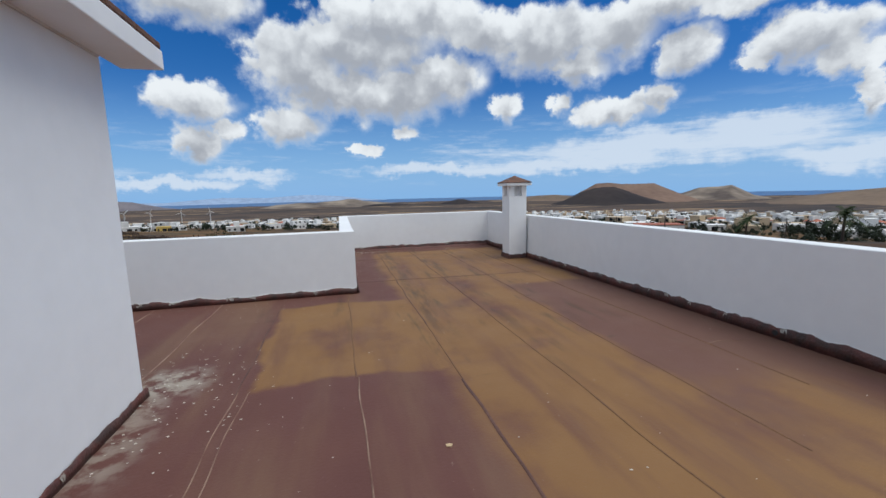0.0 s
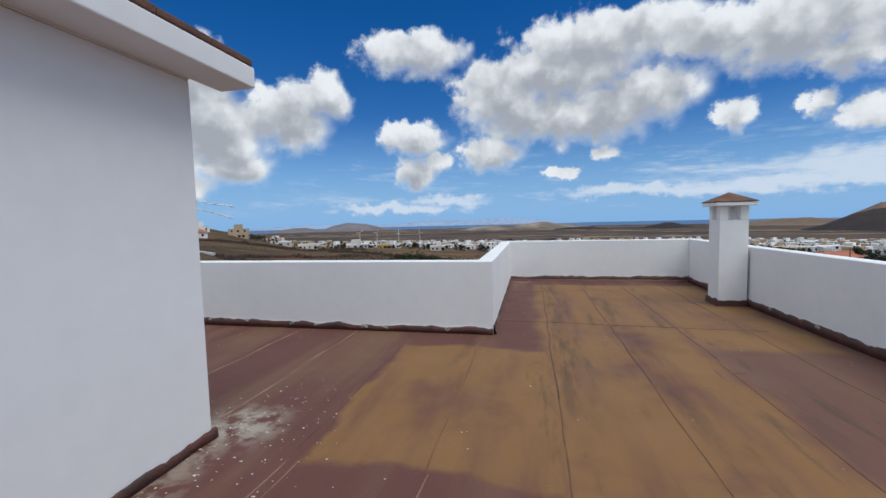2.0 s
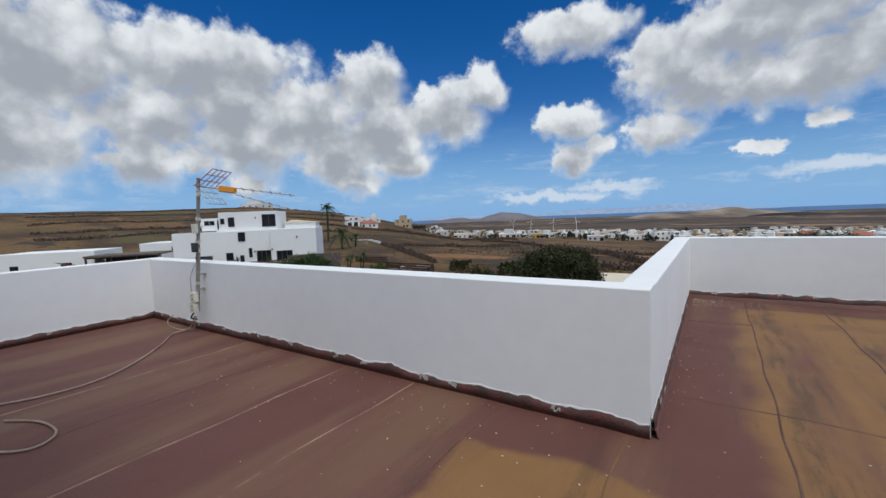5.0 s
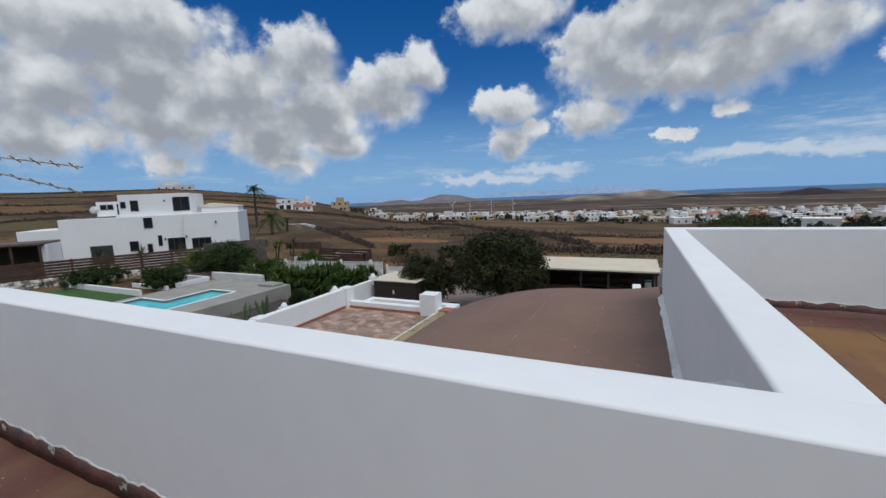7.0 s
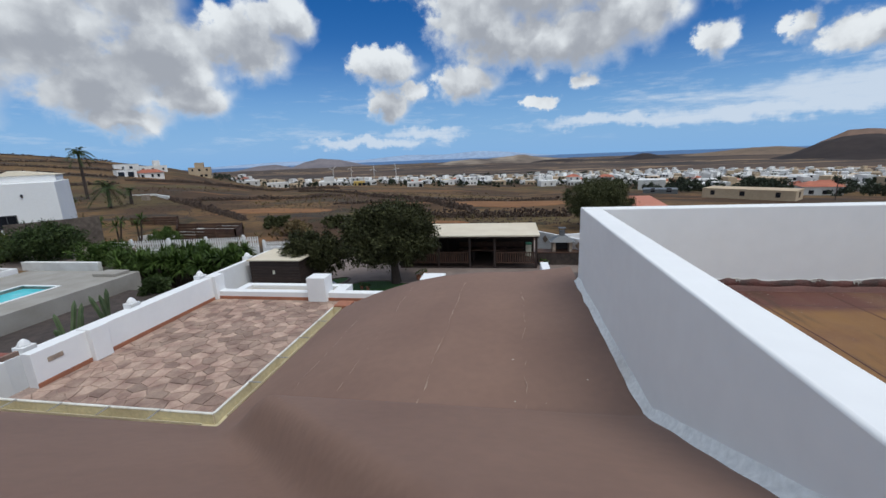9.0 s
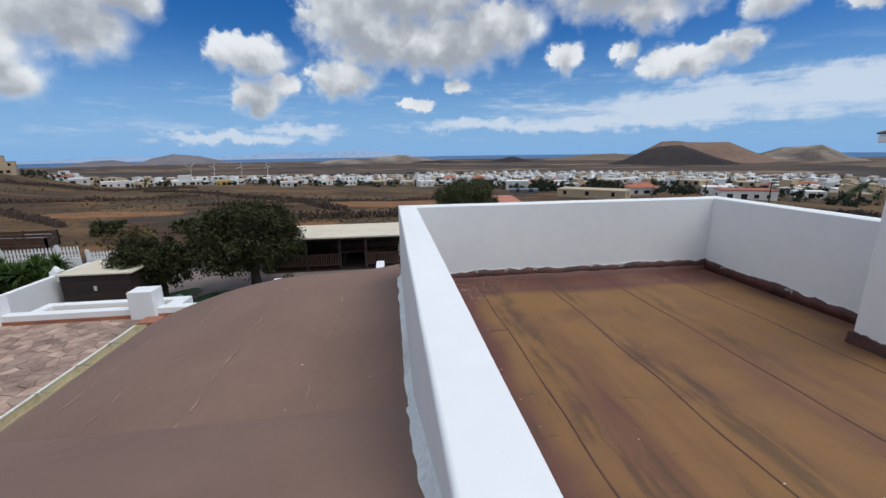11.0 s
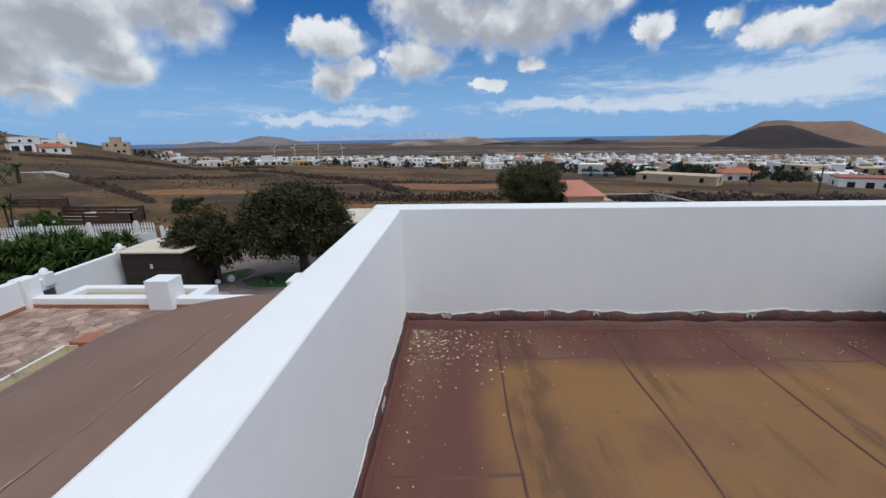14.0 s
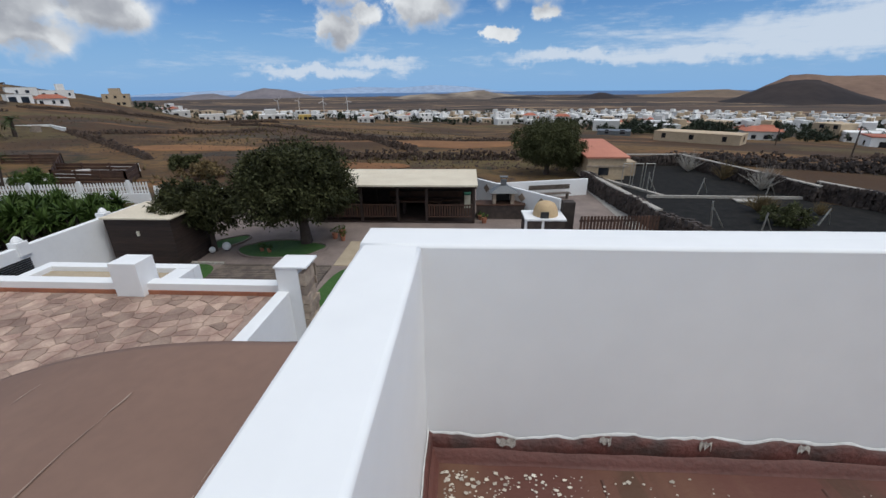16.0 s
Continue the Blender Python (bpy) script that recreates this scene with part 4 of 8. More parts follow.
def scatter_chips():
    """Flakes of old paint and plaster blown against the walls."""
    rnd = random.Random(4)
    verts, faces = [], []

    def chip(x, y, s):
        n = rnd.randint(4, 6)
        a0, z = rnd.uniform(0, 6.28), rnd.uniform(0.003, 0.006)
        base = len(verts)
        for k in range(n):
            a = a0 + 6.283 * k / n
            r = s * rnd.uniform(0.6, 1.1)
            verts.append((x + r * math.cos(a), y + r * 0.8 * math.sin(a), z + rnd.uniform(0, 0.3) * s))
        faces.append(tuple(range(base, base + n)))

    for _ in range(420):
        chip(XW1 + 0.07 + abs(rnd.gauss(0, 0.36)), 13.12 - abs(rnd.gauss(0, 0.34)), rnd.choice((0.003, 0.004, 0.005, 0.006, 0.009, 0.013)))
    for _ in range(130):
        chip(XW1 + 0.04 + abs(rnd.gauss(0, 0.2)), rnd.uniform(8.9, 13.0), rnd.uniform(0.003, 0.009))
    for _ in range(170):
        chip(rnd.uniform(0.2, 4.0), 13.12 - abs(rnd.gauss(0, 0.25)), rnd.uniform(0.003, 0.008))
    for _ in range(240):
        chip(rnd.gauss(-1.55, 0.35), rnd.gauss(5.25, 0.55), rnd.uniform(0.004, 0.014))
    for _ in range(110):
        chip(rnd.uniform(-4.5, 0), 8.22 - abs(rnd.gauss(0, 0.55)), rnd.uniform(0.004, 0.010))
    for _ in range(90):
        chip(rnd.uniform(-1.6, 3.9), rnd.uniform(2.0, 12.5), rnd.uniform(0.004, 0.011))
    keep = [f for f in faces if not (verts[f[0]][0] < SX + 0.03 and verts[f[0]][1] < SY + 0.03)]
    me = bpy.data.meshes.new("paint_flakes")
    me.from_pydata(verts, [], keep)
    me.materials.append(M["chip"])
    return tagged(new("paint_flakes", me), "small pale flakes of paint and plaster on the roof", "debris", kind="stuff")


scatter_chips()
flake = bmesh.new()
flake_pts = [flake.verts.new((0.42 + 0.024 * math.cos(a) * r, 4.055 + 0.02 * math.sin(a) * r, 0.006)) for a, r in ((0.2, 1.0), (1.3, 0.8), (2.4, 1.1), (3.6, 0.9), (5.0, 1.05))]
top_face = flake.faces.new(flake_pts)
ext = bmesh.ops.extrude_face_region(flake, geom=[top_face])
for v in ext["geom"]:
    if isinstance(v, bmesh.types.BMVert):
        v.co.z = 0.001
tagged(part("plaster_flake", flake, M["clay"]), "pale yellow plaster flake lying on the roof", "debris")


def build_chimney():
    x0, x1, y0, y1 = 3.652, 4.085, 10.522, 10.935
    mx, my = (x0 + x1) / 2, (y0 + y1) / 2
    ch = empty("chimney", mx, my, 0.0, "square white plastered chimney with openings and a brown pyramid cap", "chimney")
    z1, z2 = 1.455, 1.69
    part("shaft", boxm(x0, x1, y0, y1, 0.0, z1, 0.008), M["plaster"], ch)
    for cx, cy in ((x0, y0), (x1 - 0.125, y0), (x0, y1 - 0.125), (x1 - 0.125, y1 - 0.125)):
        part("corner_post", boxm(cx, cx + 0.125, cy, cy + 0.125, z1 + 0.001, z2, 0.006), M["plaster"], ch)
    part("flue", boxm(mx - 0.055, mx + 0.055, my - 0.055, my + 0.055, z1 + 0.001, z2 - 0.02), M["plaster_old"], ch, "grey flue")
    part("cap_slab", boxm(x0 - 0.085, x1 + 0.085, y0 - 0.085, y1 + 0.085, z2 + 0.001, z2 + 0.062, 0.008), M["plaster"], ch)
    cap = bmesh.new()
    o = 0.095
    ring = [cap.verts.new(p) for p in ((x0 - o, y0 - o, z2 + 0.066), (x1 + o, y0 - o, z2 + 0.066), (x1 + o, y1 + o, z2 + 0.066), (x0 - o, y1 + o, z2 + 0.066))]
    rim = [cap.verts.new((v.co.x, v.co.y, z2 + 0.078)) for v in ring]
    tip = cap.verts.new((mx, my, z2 + 0.235))
    for i in range(4):
        j = (i + 1) % 4
        cap.faces.new((ring[i], ring[j], rim[j], rim[i]))
        cap.faces.new((rim[i], rim[j], tip))
    cap.faces.new(ring[::-1])
    part("cap", cap, M["tile_edge"], ch, "brown pyramid cap")
    rag = bmesh.new()
    loop = [(x1, y0), (x0, y0), (x0, y1), (x1, y1)]
    rows = []
    for (ax, ay), (bx, by) in zip(loop, loop[1:]):
        for i in range(23):
            x, y = ax + (bx - ax) * i / 22, ay + (by - ay) * i / 22
            h = 0.105 + 0.035 * noise.noise((x * 7, y * 7, 2)) + 0.012 * noise.noise((x * 31, y * 31, 5))
            ox, oy = (-0.022 if abs(x - x0) < 0.01 else 0.0), (-0.022 if abs(y - y0) < 0.01 else 0.022 if abs(y - y1) < 0.01 else 0.0)
            rows.append((rag.verts.new((x + ox * 1.3, y + oy * 1.3, 0.001)), rag.verts.new((x + ox, y + oy, h)), rag.verts.new((x, y, h + 0.005))))
    for a, b in zip(rows, rows[1:]):
        rag.faces.new((a[0], b[0], b[1], a[1]))
        rag.faces.new((a[1], b[1], b[2], a[2]))
    part("skirting", rag, M["skirt"], ch, "ragged maroon skirting")
    return ch


build_chimney()

drain = bmesh.new()
bar_into(drain, (XR - 0.034, 4.83, 0.06), (XR - 0.004, 4.83, 0.06), 0.028, 0.028, 14)
tagged(part("drain_outlet", drain, M["black"]), "black drain pipe end in the skirting", "drain")


def build_antenna():
    bx, by = -5.80, 8.225
    tx, ty, tz = -5.42, 8.215, 2.17
    ant = empty("antenna", bx, by, 0.0, "leaning steel mast with a television antenna, strapped to the parapet", "antenna")
    P = lambda z: Vector((bx + (tx - bx) * (z - 0.30) / (tz - 0.30), by + (ty - by) * (z - 0.3) / (tz - 0.3), z))
    part("mast", barm(P(0.30), P(1.15), 0.028, 0.028, 14), M["steel"], ant)
    part("upper_mast", barm(P(1.05), P(tz), 0.023, 0.023, 14), M["steel"], ant)
    for z in (0.72, 1.18, 1.30, 1.62, 1.95):
        part("clamp", barm(P(z - 0.02), P(z + 0.02), 0.033, 0.033, 12), M["box_white"], ant, "white tape band")
    for z in (0.62, 0.84):
        c = P(z)
        part("bracket", boxm(c.x - 0.035, c.x + 0.035, c.y + 0.01, YF, z - 0.012, z + 0.012, 0.003), M["steel"], ant)
    for z, w in ((1.22, 0.05), (1.48, 0.042)):
        c = P(z)
        part("junction_box", boxm(c.x - w, c.x + w, c.y - 0.07, c.y - 0.02, z - 0.06, z + 0.07, 0.006), M["box_white"] if z > 1.3 else M["black"], ant)
    for z in (0.36, 0.52):
        c = P(z)
        amp = part("amplifier_box", boxm(c.x - 0.06, c.x + 0.075, c.y - 0.085, c.y - 0.025, z - 0.07, z + 0.07, 0.01), M["box_white"], ant, "yellowed white amplifier box")
        for k in range(2):
            part("knob", barm((c.x + 0.03, c.y - 0.084, z + 0.03 - 0.05 * k), (c.x + 0.03, c.y - 0.10, z + 0.03 - 0.05 * k), 0.012, 0.01, 10), M["cable"], amp)
    c = P(0.3)
    part("black_lead", tube_into(bmesh.new(), [(c.x, c.y - 0.05, 0.29), (c.x - 0.02, c.y - 0.08, 0.24), (c.x - 0.05, c.y - 0.07, 0.20), (c.x + 0.09, c.y - 0.06, 0.205)], 0.012), M["black"], ant)
    top = P(2.06)
    # direction of the aerial: away over the parapet
    d = Vector((0.80, 0.55, -0.16)).normalized()
    s = d.cross(Vector((0, 0, 1))).normalized()
    u = s.cross(d)
    part("boom", barm(top - d * 0.05, top + d * 0.38, 0.012, 0.012, 8), M["alu"], ant)
    # corner reflector: two grids
    for sign, mt in ((1, M["red_paint"]), (-1, M["alu"])):
        root = top + d * 0.09
        arm = (d * 0.30 + u * sign * 0.34)
        ref = part("reflector", barm(root - s * 0.25, root + s * 0.25, 0.008, 0.008, 6), mt, ant, "red wire reflector" if sign > 0 else "grey wire reflector")
        reach = 0.72 if sign > 0 else 0.62
        for k in range(5):
            a = root + s * (-0.24 + 0.12 * k)
            part("rod", barm(a, a + arm * reach, 0.005, 0.005, 6), mt, ref)
        for k in range(1, 4):
            a = root + arm * reach * (k / 3)
            part("rod", barm(a - s * 0.24, a + s * 0.24, 0.006, 0.006, 6), mt, ref)
    hb = top + d * 0.38
    head = bmesh.new()
    plank_into(head, hb - d * 0.10, hb + d * 0.13, 0.07, 0.085)
    bmesh.ops.bevel(head, geom=list(head.edges), offset=0.014, segments=2, affect="EDGES")
    part("dipole_box", head, M["orange"], ant, "orange plastic dipole housing")
    for k, off in enumerate((u * 0.035, -u * 0.05)):
        a, b = hb + d * 0.12 + off, hb + d * 0.92 + off * (2.0 if k else 1.0) - u * (0.06 if k else 0)
        boom = part("director_boom", barm(a, b, 0.007, 0.007, 8), M["alu"], ant)
        for i in range(6):
            c = a + (b - a) * (0.12 + 0.16 * i)
            part("director", barm(c - s * 0.05 - u * 0.02, c + s * 0.05 + u * 0.02, 0.006, 0.006, 6), M["alu"], boom)
    return ant


build_antenna()


def cable(name, pts, r, label):
    cu = bmesh.new()
    fine = []
    for i in range(len(pts) - 1):
        p0, p1, p2, p3 = (Vector(pts[max(0, min(len(pts) - 1, j))]) for j in (i - 1, i, i + 1, i + 2))
        for k in range(8):
            t = k / 8
            fine.append(0.5 * (2 * p1 + (p2 - p0) * t + (2 * p0 - 5 * p1 + 4 * p2 - p3) * t * t + (3 * p1 - p0 - 3 * p2 + p3) * t ** 3))
    fine.append(Vector(pts[-1]))
    tube_into(cu, fine, r)
    return tagged(part(name, cu, M["cable"]), label, "cable")


cable("cable", [(-5.78, 8.17, 0.24), (-5.92, 8.14, 0.05), (-5.98, 7.95, 0.012), (-5.45, 7.55, 0.012), (-4.95, 7.05, 0.012), (-4.75, 6.6, 0.012), (-4.9, 6.1, 0.012), (-5.4, 5.7, 0.012), (-6.2, 5.4, 0.012)], 0.009, "pale cable trailing from the antenna over the roof")
cable("cable", [(-5.74, 8.17, 0.24), (-5.83, 8.16, 0.06), (-6.1, 8.12, 0.012), (-6.5, 8.13, 0.012), (-6.75, 8.2, 0.05), (-6.7, 8.27, 0.14)], 0.008, "pale looped cable lying along the skirting")
cable("cable", [(-4.4, 6.05, 0.012), (-4.1, 6.2, 0.012), (-3.75, 6.22, 0.012), (-3.6, 6.08, 0.012), (-3.75, 5.92, 0.012), (-4.2, 5.8, 0.012)], 0.009, "dark loop of cable lying on the roof")
cable("cable", [(-5.95, YF - 0.008, 0.95), (-6.10, YF - 0.008, 0.78), (-6.12, YF - 0.008, 0.6), (-6.1, YF - 0.008, 0.42)], 0.004, "thin loose wire hanging on the parapet")

# ---- lower wing: cracks in the coating, gutter ----
def crack(x0, y0, x1, y1, seed):
    rnd = random.Random(seed)
    bm = bmesh.new()
    n = int(math.hypot(x1 - x0, y1 - y0) / 0.03)
    prev = None
    for i in range(n + 1):
        t = i / n
        x, y = x0 + (x1 - x0) * t + 0.035 * noise.noise((t * 7, seed, 0)) + 0.012 * noise.noise((t * 30, seed, 2)), y0 + (y1 - y0) * t
        w = 0.008 * max(0.0, noise.noise((t * 22, seed, 5)) + 0.22)
        z = max(vault_y(x), vault_x(y, x)) + 0.0075
        cur = (bm.verts.new((x - w, y, z)), bm.verts.new((x + w, y, z)))
        if prev and w > 0.0005:
            bm.faces.new((prev[0], cur[0], cur[1], prev[1]))
        prev = cur
    part("sealed_crack", bm, M["vault_crack"], vault_roof)


for k, (cx, cy0, cy1) in enumerate(((-3.1, 11.2, 13.0), (-2.55, 10.75, 13.8), (-1.75, 10.65, 13.6), (-0.95, 10.6, 13.2))):
    crack(cx, cy0, cx + 0.05, cy1, k + 1.5)
crack(-3.0, 10.85, -1.0, 10.62, 9.2)


def build_gutter():
    g = empty("gutter", GX, GY, -0.9, "cream rain gutter with a white rim along the roof edge", "gutter")
    def run(p, q, out, along):
        p, q, out = Vector(p), Vector(q), Vector(out)
        up = Vector((0, 0, 1))
        part("channel", plankm(p + out * 0.075 - up * 0.12, q + out * 0.075 - up * 0.12, 0.15, 0.006), M["cream"], g)
        part("inner_side", plankm(p - up * 0.06, q - up * 0.06, 0.006, 0.13), M["cream"], g)
        part("outer_side", plankm(p + out * 0.15 - up * 0.06, q + out * 0.15 - up * 0.06, 0.006, 0.12), M["cream"], g)
        part("rim", barm(p + out * 0.155, q + out * 0.155, 0.014, 0.014, 10), M["rim"], g, "white rolled rim")
        n = int((q - p).length / 0.6)
        for i in range(1, n + 1):
            c = p + (q - p) * (i / (n + 1))
            part("strap", plankm(c + up * 0.012, c + out * 0.15 + up * 0.012, 0.02, 0.004), M["steel"], g)

    gz = -0.69
    run((GX - 0.004, GY + 0.16, gz), (GX - 0.004, 14.05, gz), (-1, 0, 0), "y")
    run((-14.0, GY + 0.004, gz), (GX - 0.16, GY + 0.004, gz), (0, 1, 0), "x")
    part("end_cap", boxm(GX - 0.16, GX - 0.004, 14.052, 14.062, gz - 0.12, gz + 0.01), M["cream"], g)
    part("corner_piece", boxm(GX - 0.16, GX - 0.004, GY + 0.004, GY + 0.158, gz - 0.125, gz - 0.117), M["cream"], g)
    part("brick_stop", boxm(GX - 0.16, GX + 0.1, 14.11, 14.36, gz - 0.16, gz + 0.02, 0.01), M["terracotta"], g, "red brick at the gutter end")


build_gutter()
small = boxm(-0.55, -0.42, 14.12, 14.9, -0.75, -0.12, 0.01)
tagged(part("trim", small, M["plaster"]), "white plastered end of the roof edge", "trim", kind="structure")

# ---- paved terrace below ----
TZ = -2.55
terrace = tagged(part("terrace_floor", boxm(-10.7, GX + 0.1, GY - 0.2, 19.5, -5.7, TZ - 0.012), M["grout"]), "terrace paved with irregular pink flagstones", "terrace", kind="structure")


def clip_poly(poly, px, py, nx, ny):
    out = []
    for i in range(len(poly)):
        a, b = poly[i], poly[(i + 1) % len(poly)]
        da, db = (a[0] - px) * nx + (a[1] - py) * ny, (b[0] - px) * nx + (b[1] - py) * ny
        if da <= 0:
            out.append(a)
        if da * db < 0:
            t = da / (da - db)
            out.append((a[0] + (b[0] - a[0]) * t, a[1] + (b[1] - a[1]) * t))
    return out


def cells(x0, x1, y0, y1, step, seed, gap):
    """Irregular polygons that fill a rectangle."""
    rnd = random.Random(seed)
    pts = []
    ny, nx = int((y1 - y0) / step), int((x1 - x0) / (step * 1.25))
    for j in range(-1, ny + 1):
        for i in range(-1, nx + 1):
            pts.append((x0 + (i + 0.5 + rnd.uniform(-0.42, 0.42)) * (x1 - x0) / nx, y0 + (j + 0.5 + rnd.uniform(-0.42, 0.42)) * (y1 - y0) / ny))
    out = []
    for i, p in enumerate(pts):
        poly = [(x0, y0), (x1, y0), (x1, y1), (x0, y1)]
        for j, q in enumerate(pts):
            if i == j or abs(p[0] - q[0]) > step * 3.5 or abs(p[1] - q[1]) > step * 3.5:
                continue
            dx, dy = q[0] - p[0], q[1] - p[1]
            d = math.hypot(dx, dy)
            mx, my = (p[0] + q[0]) / 2 - dx / d * gap, (p[1] + q[1]) / 2 - dy / d * gap
            poly = clip_poly(poly, mx, my, dx / d, dy / d)
            if len(poly) < 3:
                break
        if len(poly) >= 3:
            area = abs(sum(poly[k][0] * poly[(k + 1) % len(poly)][1] - poly[(k + 1) % len(poly)][0] * poly[k][1] for k in range(len(poly)))) / 2
            if area > 0.006:
                out.append(poly)
    return out


# walls round the terrace
def capped_wall(name, x0, x1, y0, y1, z0, z1, label, mt="plaster"):
    return tagged(part(name, boxm(x0, x1, y0, y1, z0, z1, 0.015), M[mt]), label, "wall", kind="structure")


capped_wall("terrace_wall", -10.66, -10.42, 14.05, 19.52, -5.7, -1.82, "white plastered terrace wall")
for py in (15.15, 19.15):
    capped_wall("terrace_wall_pier", -10.68, -10.30, py, py + 0.42, -5.7, -1.79, "white plastered pier in the terrace wall")
plaque = boxm(-10.418, -10.405, 14.32, 14.62, -2.12, -2.02, 0.004)
tagged(part("wall_plaque", plaque, M["ashlar"]), "small cream plaque on the terrace wall", "plaque")
skb = boxm(-10.419, -10.405, 14.05, 19.15, TZ - 0.01, TZ + 0.09)
tagged(part("terrace_skirting", skb, M["terracotta"]), "red stone skirting of the terrace", "skirting", kind="structure")
skb = boxm(-10.3, -3.3, 19.235, 19.248, TZ - 0.01, TZ + 0.09)
tagged(part("terrace_skirting_end", skb, M["terracotta"]), "red stone skirting of the terrace", "skirting", kind="structure")
capped_wall("terrace_curb", -10.40, -3.58, 19.25, 19.52, -5.7, -2.30, "low white curb at the end of the terrace")
capped_wall("entry_wall", -12.2, -12.0, 10.9, 14.6, -5.7, -2.35, "low white plastered wall beside the steps")
tagged(part("white_pier", boxm(-7.17, -6.57, 19.10, 19.62, TZ, -1.79, 0.012), M["plaster"]), "square white plastered pier on the terrace curb", "pier")
planter = empty("planter", -7.6, 20.0, -2.6, "white rendered planter bed with bare sand", "planter")
part("rim", boxm(-10.25, -9.97, 19.53, 20.68, -5.7, -2.48, 0.012), M["plaster"], planter)
part("rim", boxm(-9.97, -6.35, 20.42, 20.68, -5.7, -2.48, 0.012), M["plaster"], planter)
part("rim", boxm(-6.75, -6.35, 19.53, 20.41, -5.7, -2.48, 0.012), M["plaster"], planter)
part("sand", boxm(-9.97, -6.75, 19.53, 20.41, -5.7, -2.60), M["sand"], planter, "pale sand")
pillar = empty("stone_pillar", -3.25, 19.3, -5.6, "stone-faced gate pillar with a white plastered cap", "pillar")
part("core", boxm(-3.58, -3.12, 19.0, 19.6, -5.7, -1.80, 0.015), M["plaster"], pillar)
rnd = random.Random(12)
zz = -5.6
while zz < -1.95:
    hh = rnd.uniform(0.16, 0.30)
    yy = 19.0
    while yy < 19.55:
        w = min(rnd.uniform(0.18, 0.36), 19.6 - yy)
        part("stone", boxm(-3.118, -3.118 + rnd.uniform(0.10, 0.16), yy + 0.008, yy + w - 0.008, zz + 0.008, min(zz + hh, -1.83) - 0.008, 0.012), M["ashlar"], pillar)
        yy += w
    zz += hh
part("cap", boxm(-3.60, -2.93, 18.98, 19.62, -1.798, -1.752, 0.012), M["plaster"], pillar)
capped_wall("ramp_wall", -3.6, -3.35, 16.9, 19.0, -5.7, -2.3, "white plastered wall below the stone pillar")

# white sealant fillet where the vaulted roof meets the parapet
fil = bmesh.new()
rows = []
for i in range(141):
    y = YFO + 0.01 + (13.39 - YFO) * i / 140
    z = max(vault_y(XW0), vault_x(y)) + 0.002
    w, hgt = 0.05 + 0.018 * noise.noise((y * 4, 0, 0)), 0.055 + 0.025 * noise.noise((y * 3, 5, 0))
    rows.append([fil.verts.new((XW0 - w, y, z - 0.004)), fil.verts.new((XW0 - w * 0.5, y, z + 0.012)), fil.verts.new((XW0 - 0.006, y, z + hgt)), fil.verts.new((XW0 + 0.01, y, z + hgt))])
for a, b in zip(rows, rows[1:]):
    for k in range(3):
        f = fil.faces.new((a[k], b[k], b[k + 1], a[k + 1]))
        f.smooth = True
bmesh.ops.recalc_face_normals(fil, faces=fil.faces)
part("sealant_fillet", fil, M["plaster_old"], vault_roof, "white sealant along the parapet")


# ---- garden ----
GZ = -5.6
def leaf_mesh(name, blobs, count, size, material, seed, parent=None, label="", droop=0.3, aspect=0.45, shell=0.55):
    """A crown of many small leaves in clumps: blobs are (x, y, z, rx, ry, rz)."""
    rnd = random.Random(seed)
    verts, faces = [], []
    weights = [b[3] * b[4] * b[5] for b in blobs]
    clumps = []
    for _ in range(max(8, count // 60)):
        b = rnd.choices(blobs, weights)[0]
        while True:
            v = Vector((rnd.uniform(-1, 1), rnd.uniform(-1, 1), rnd.uniform(-1, 1)))
            if shell < v.length < 1 or (v.length < 1 and rnd.random() < 0.12):
                break
        k = 1 + 0.22 * noise.noise(v * 2.2 + Vector((seed, 0, 0)))
        clumps.append((Vector((b[0] + v.x * b[3] * k, b[1] + v.y * b[4] * k, b[2] + v.z * b[5] * k)), v.normalized(), min(b[3], b[5])))
    for _ in range(count):
        c, out, r = rnd.choice(clumps)
        p = c + Vector((rnd.gauss(0, 1), rnd.gauss(0, 1), rnd.gauss(0, 1))) * r * 0.17
        d = (out * 0.7 + Vector((rnd.gauss(0, 0.6), rnd.gauss(0, 0.6), rnd.gauss(0, 0.6) - droop))).normalized()
        s = d.cross(Vector((rnd.gauss(0, 1), rnd.gauss(0, 1), rnd.gauss(0, 1))))
        if s.length < 1e-3:
            continue
        s = s.normalized() * size * aspect * rnd.uniform(0.6, 1.1) / 2
        ln = size * rnd.uniform(0.7, 1.3)
        i = len(verts)
        verts += [p, p + d * ln * 0.45 + s, p + d * ln, p + d * ln * 0.45 - s]
        faces.append((i, i + 1, i + 2, i + 3))
    me = bpy.data.meshes.new(name)
    me.from_pydata([tuple(v) for v in verts], [], faces)
    me.materials.append(material)
    ob = new(name, me)
    if parent is not None:
        ob.parent = parent
        ob.matrix_parent_inverse = parent.matrix_basis.inverted()
    if label:
        ob["label"] = label
    return ob


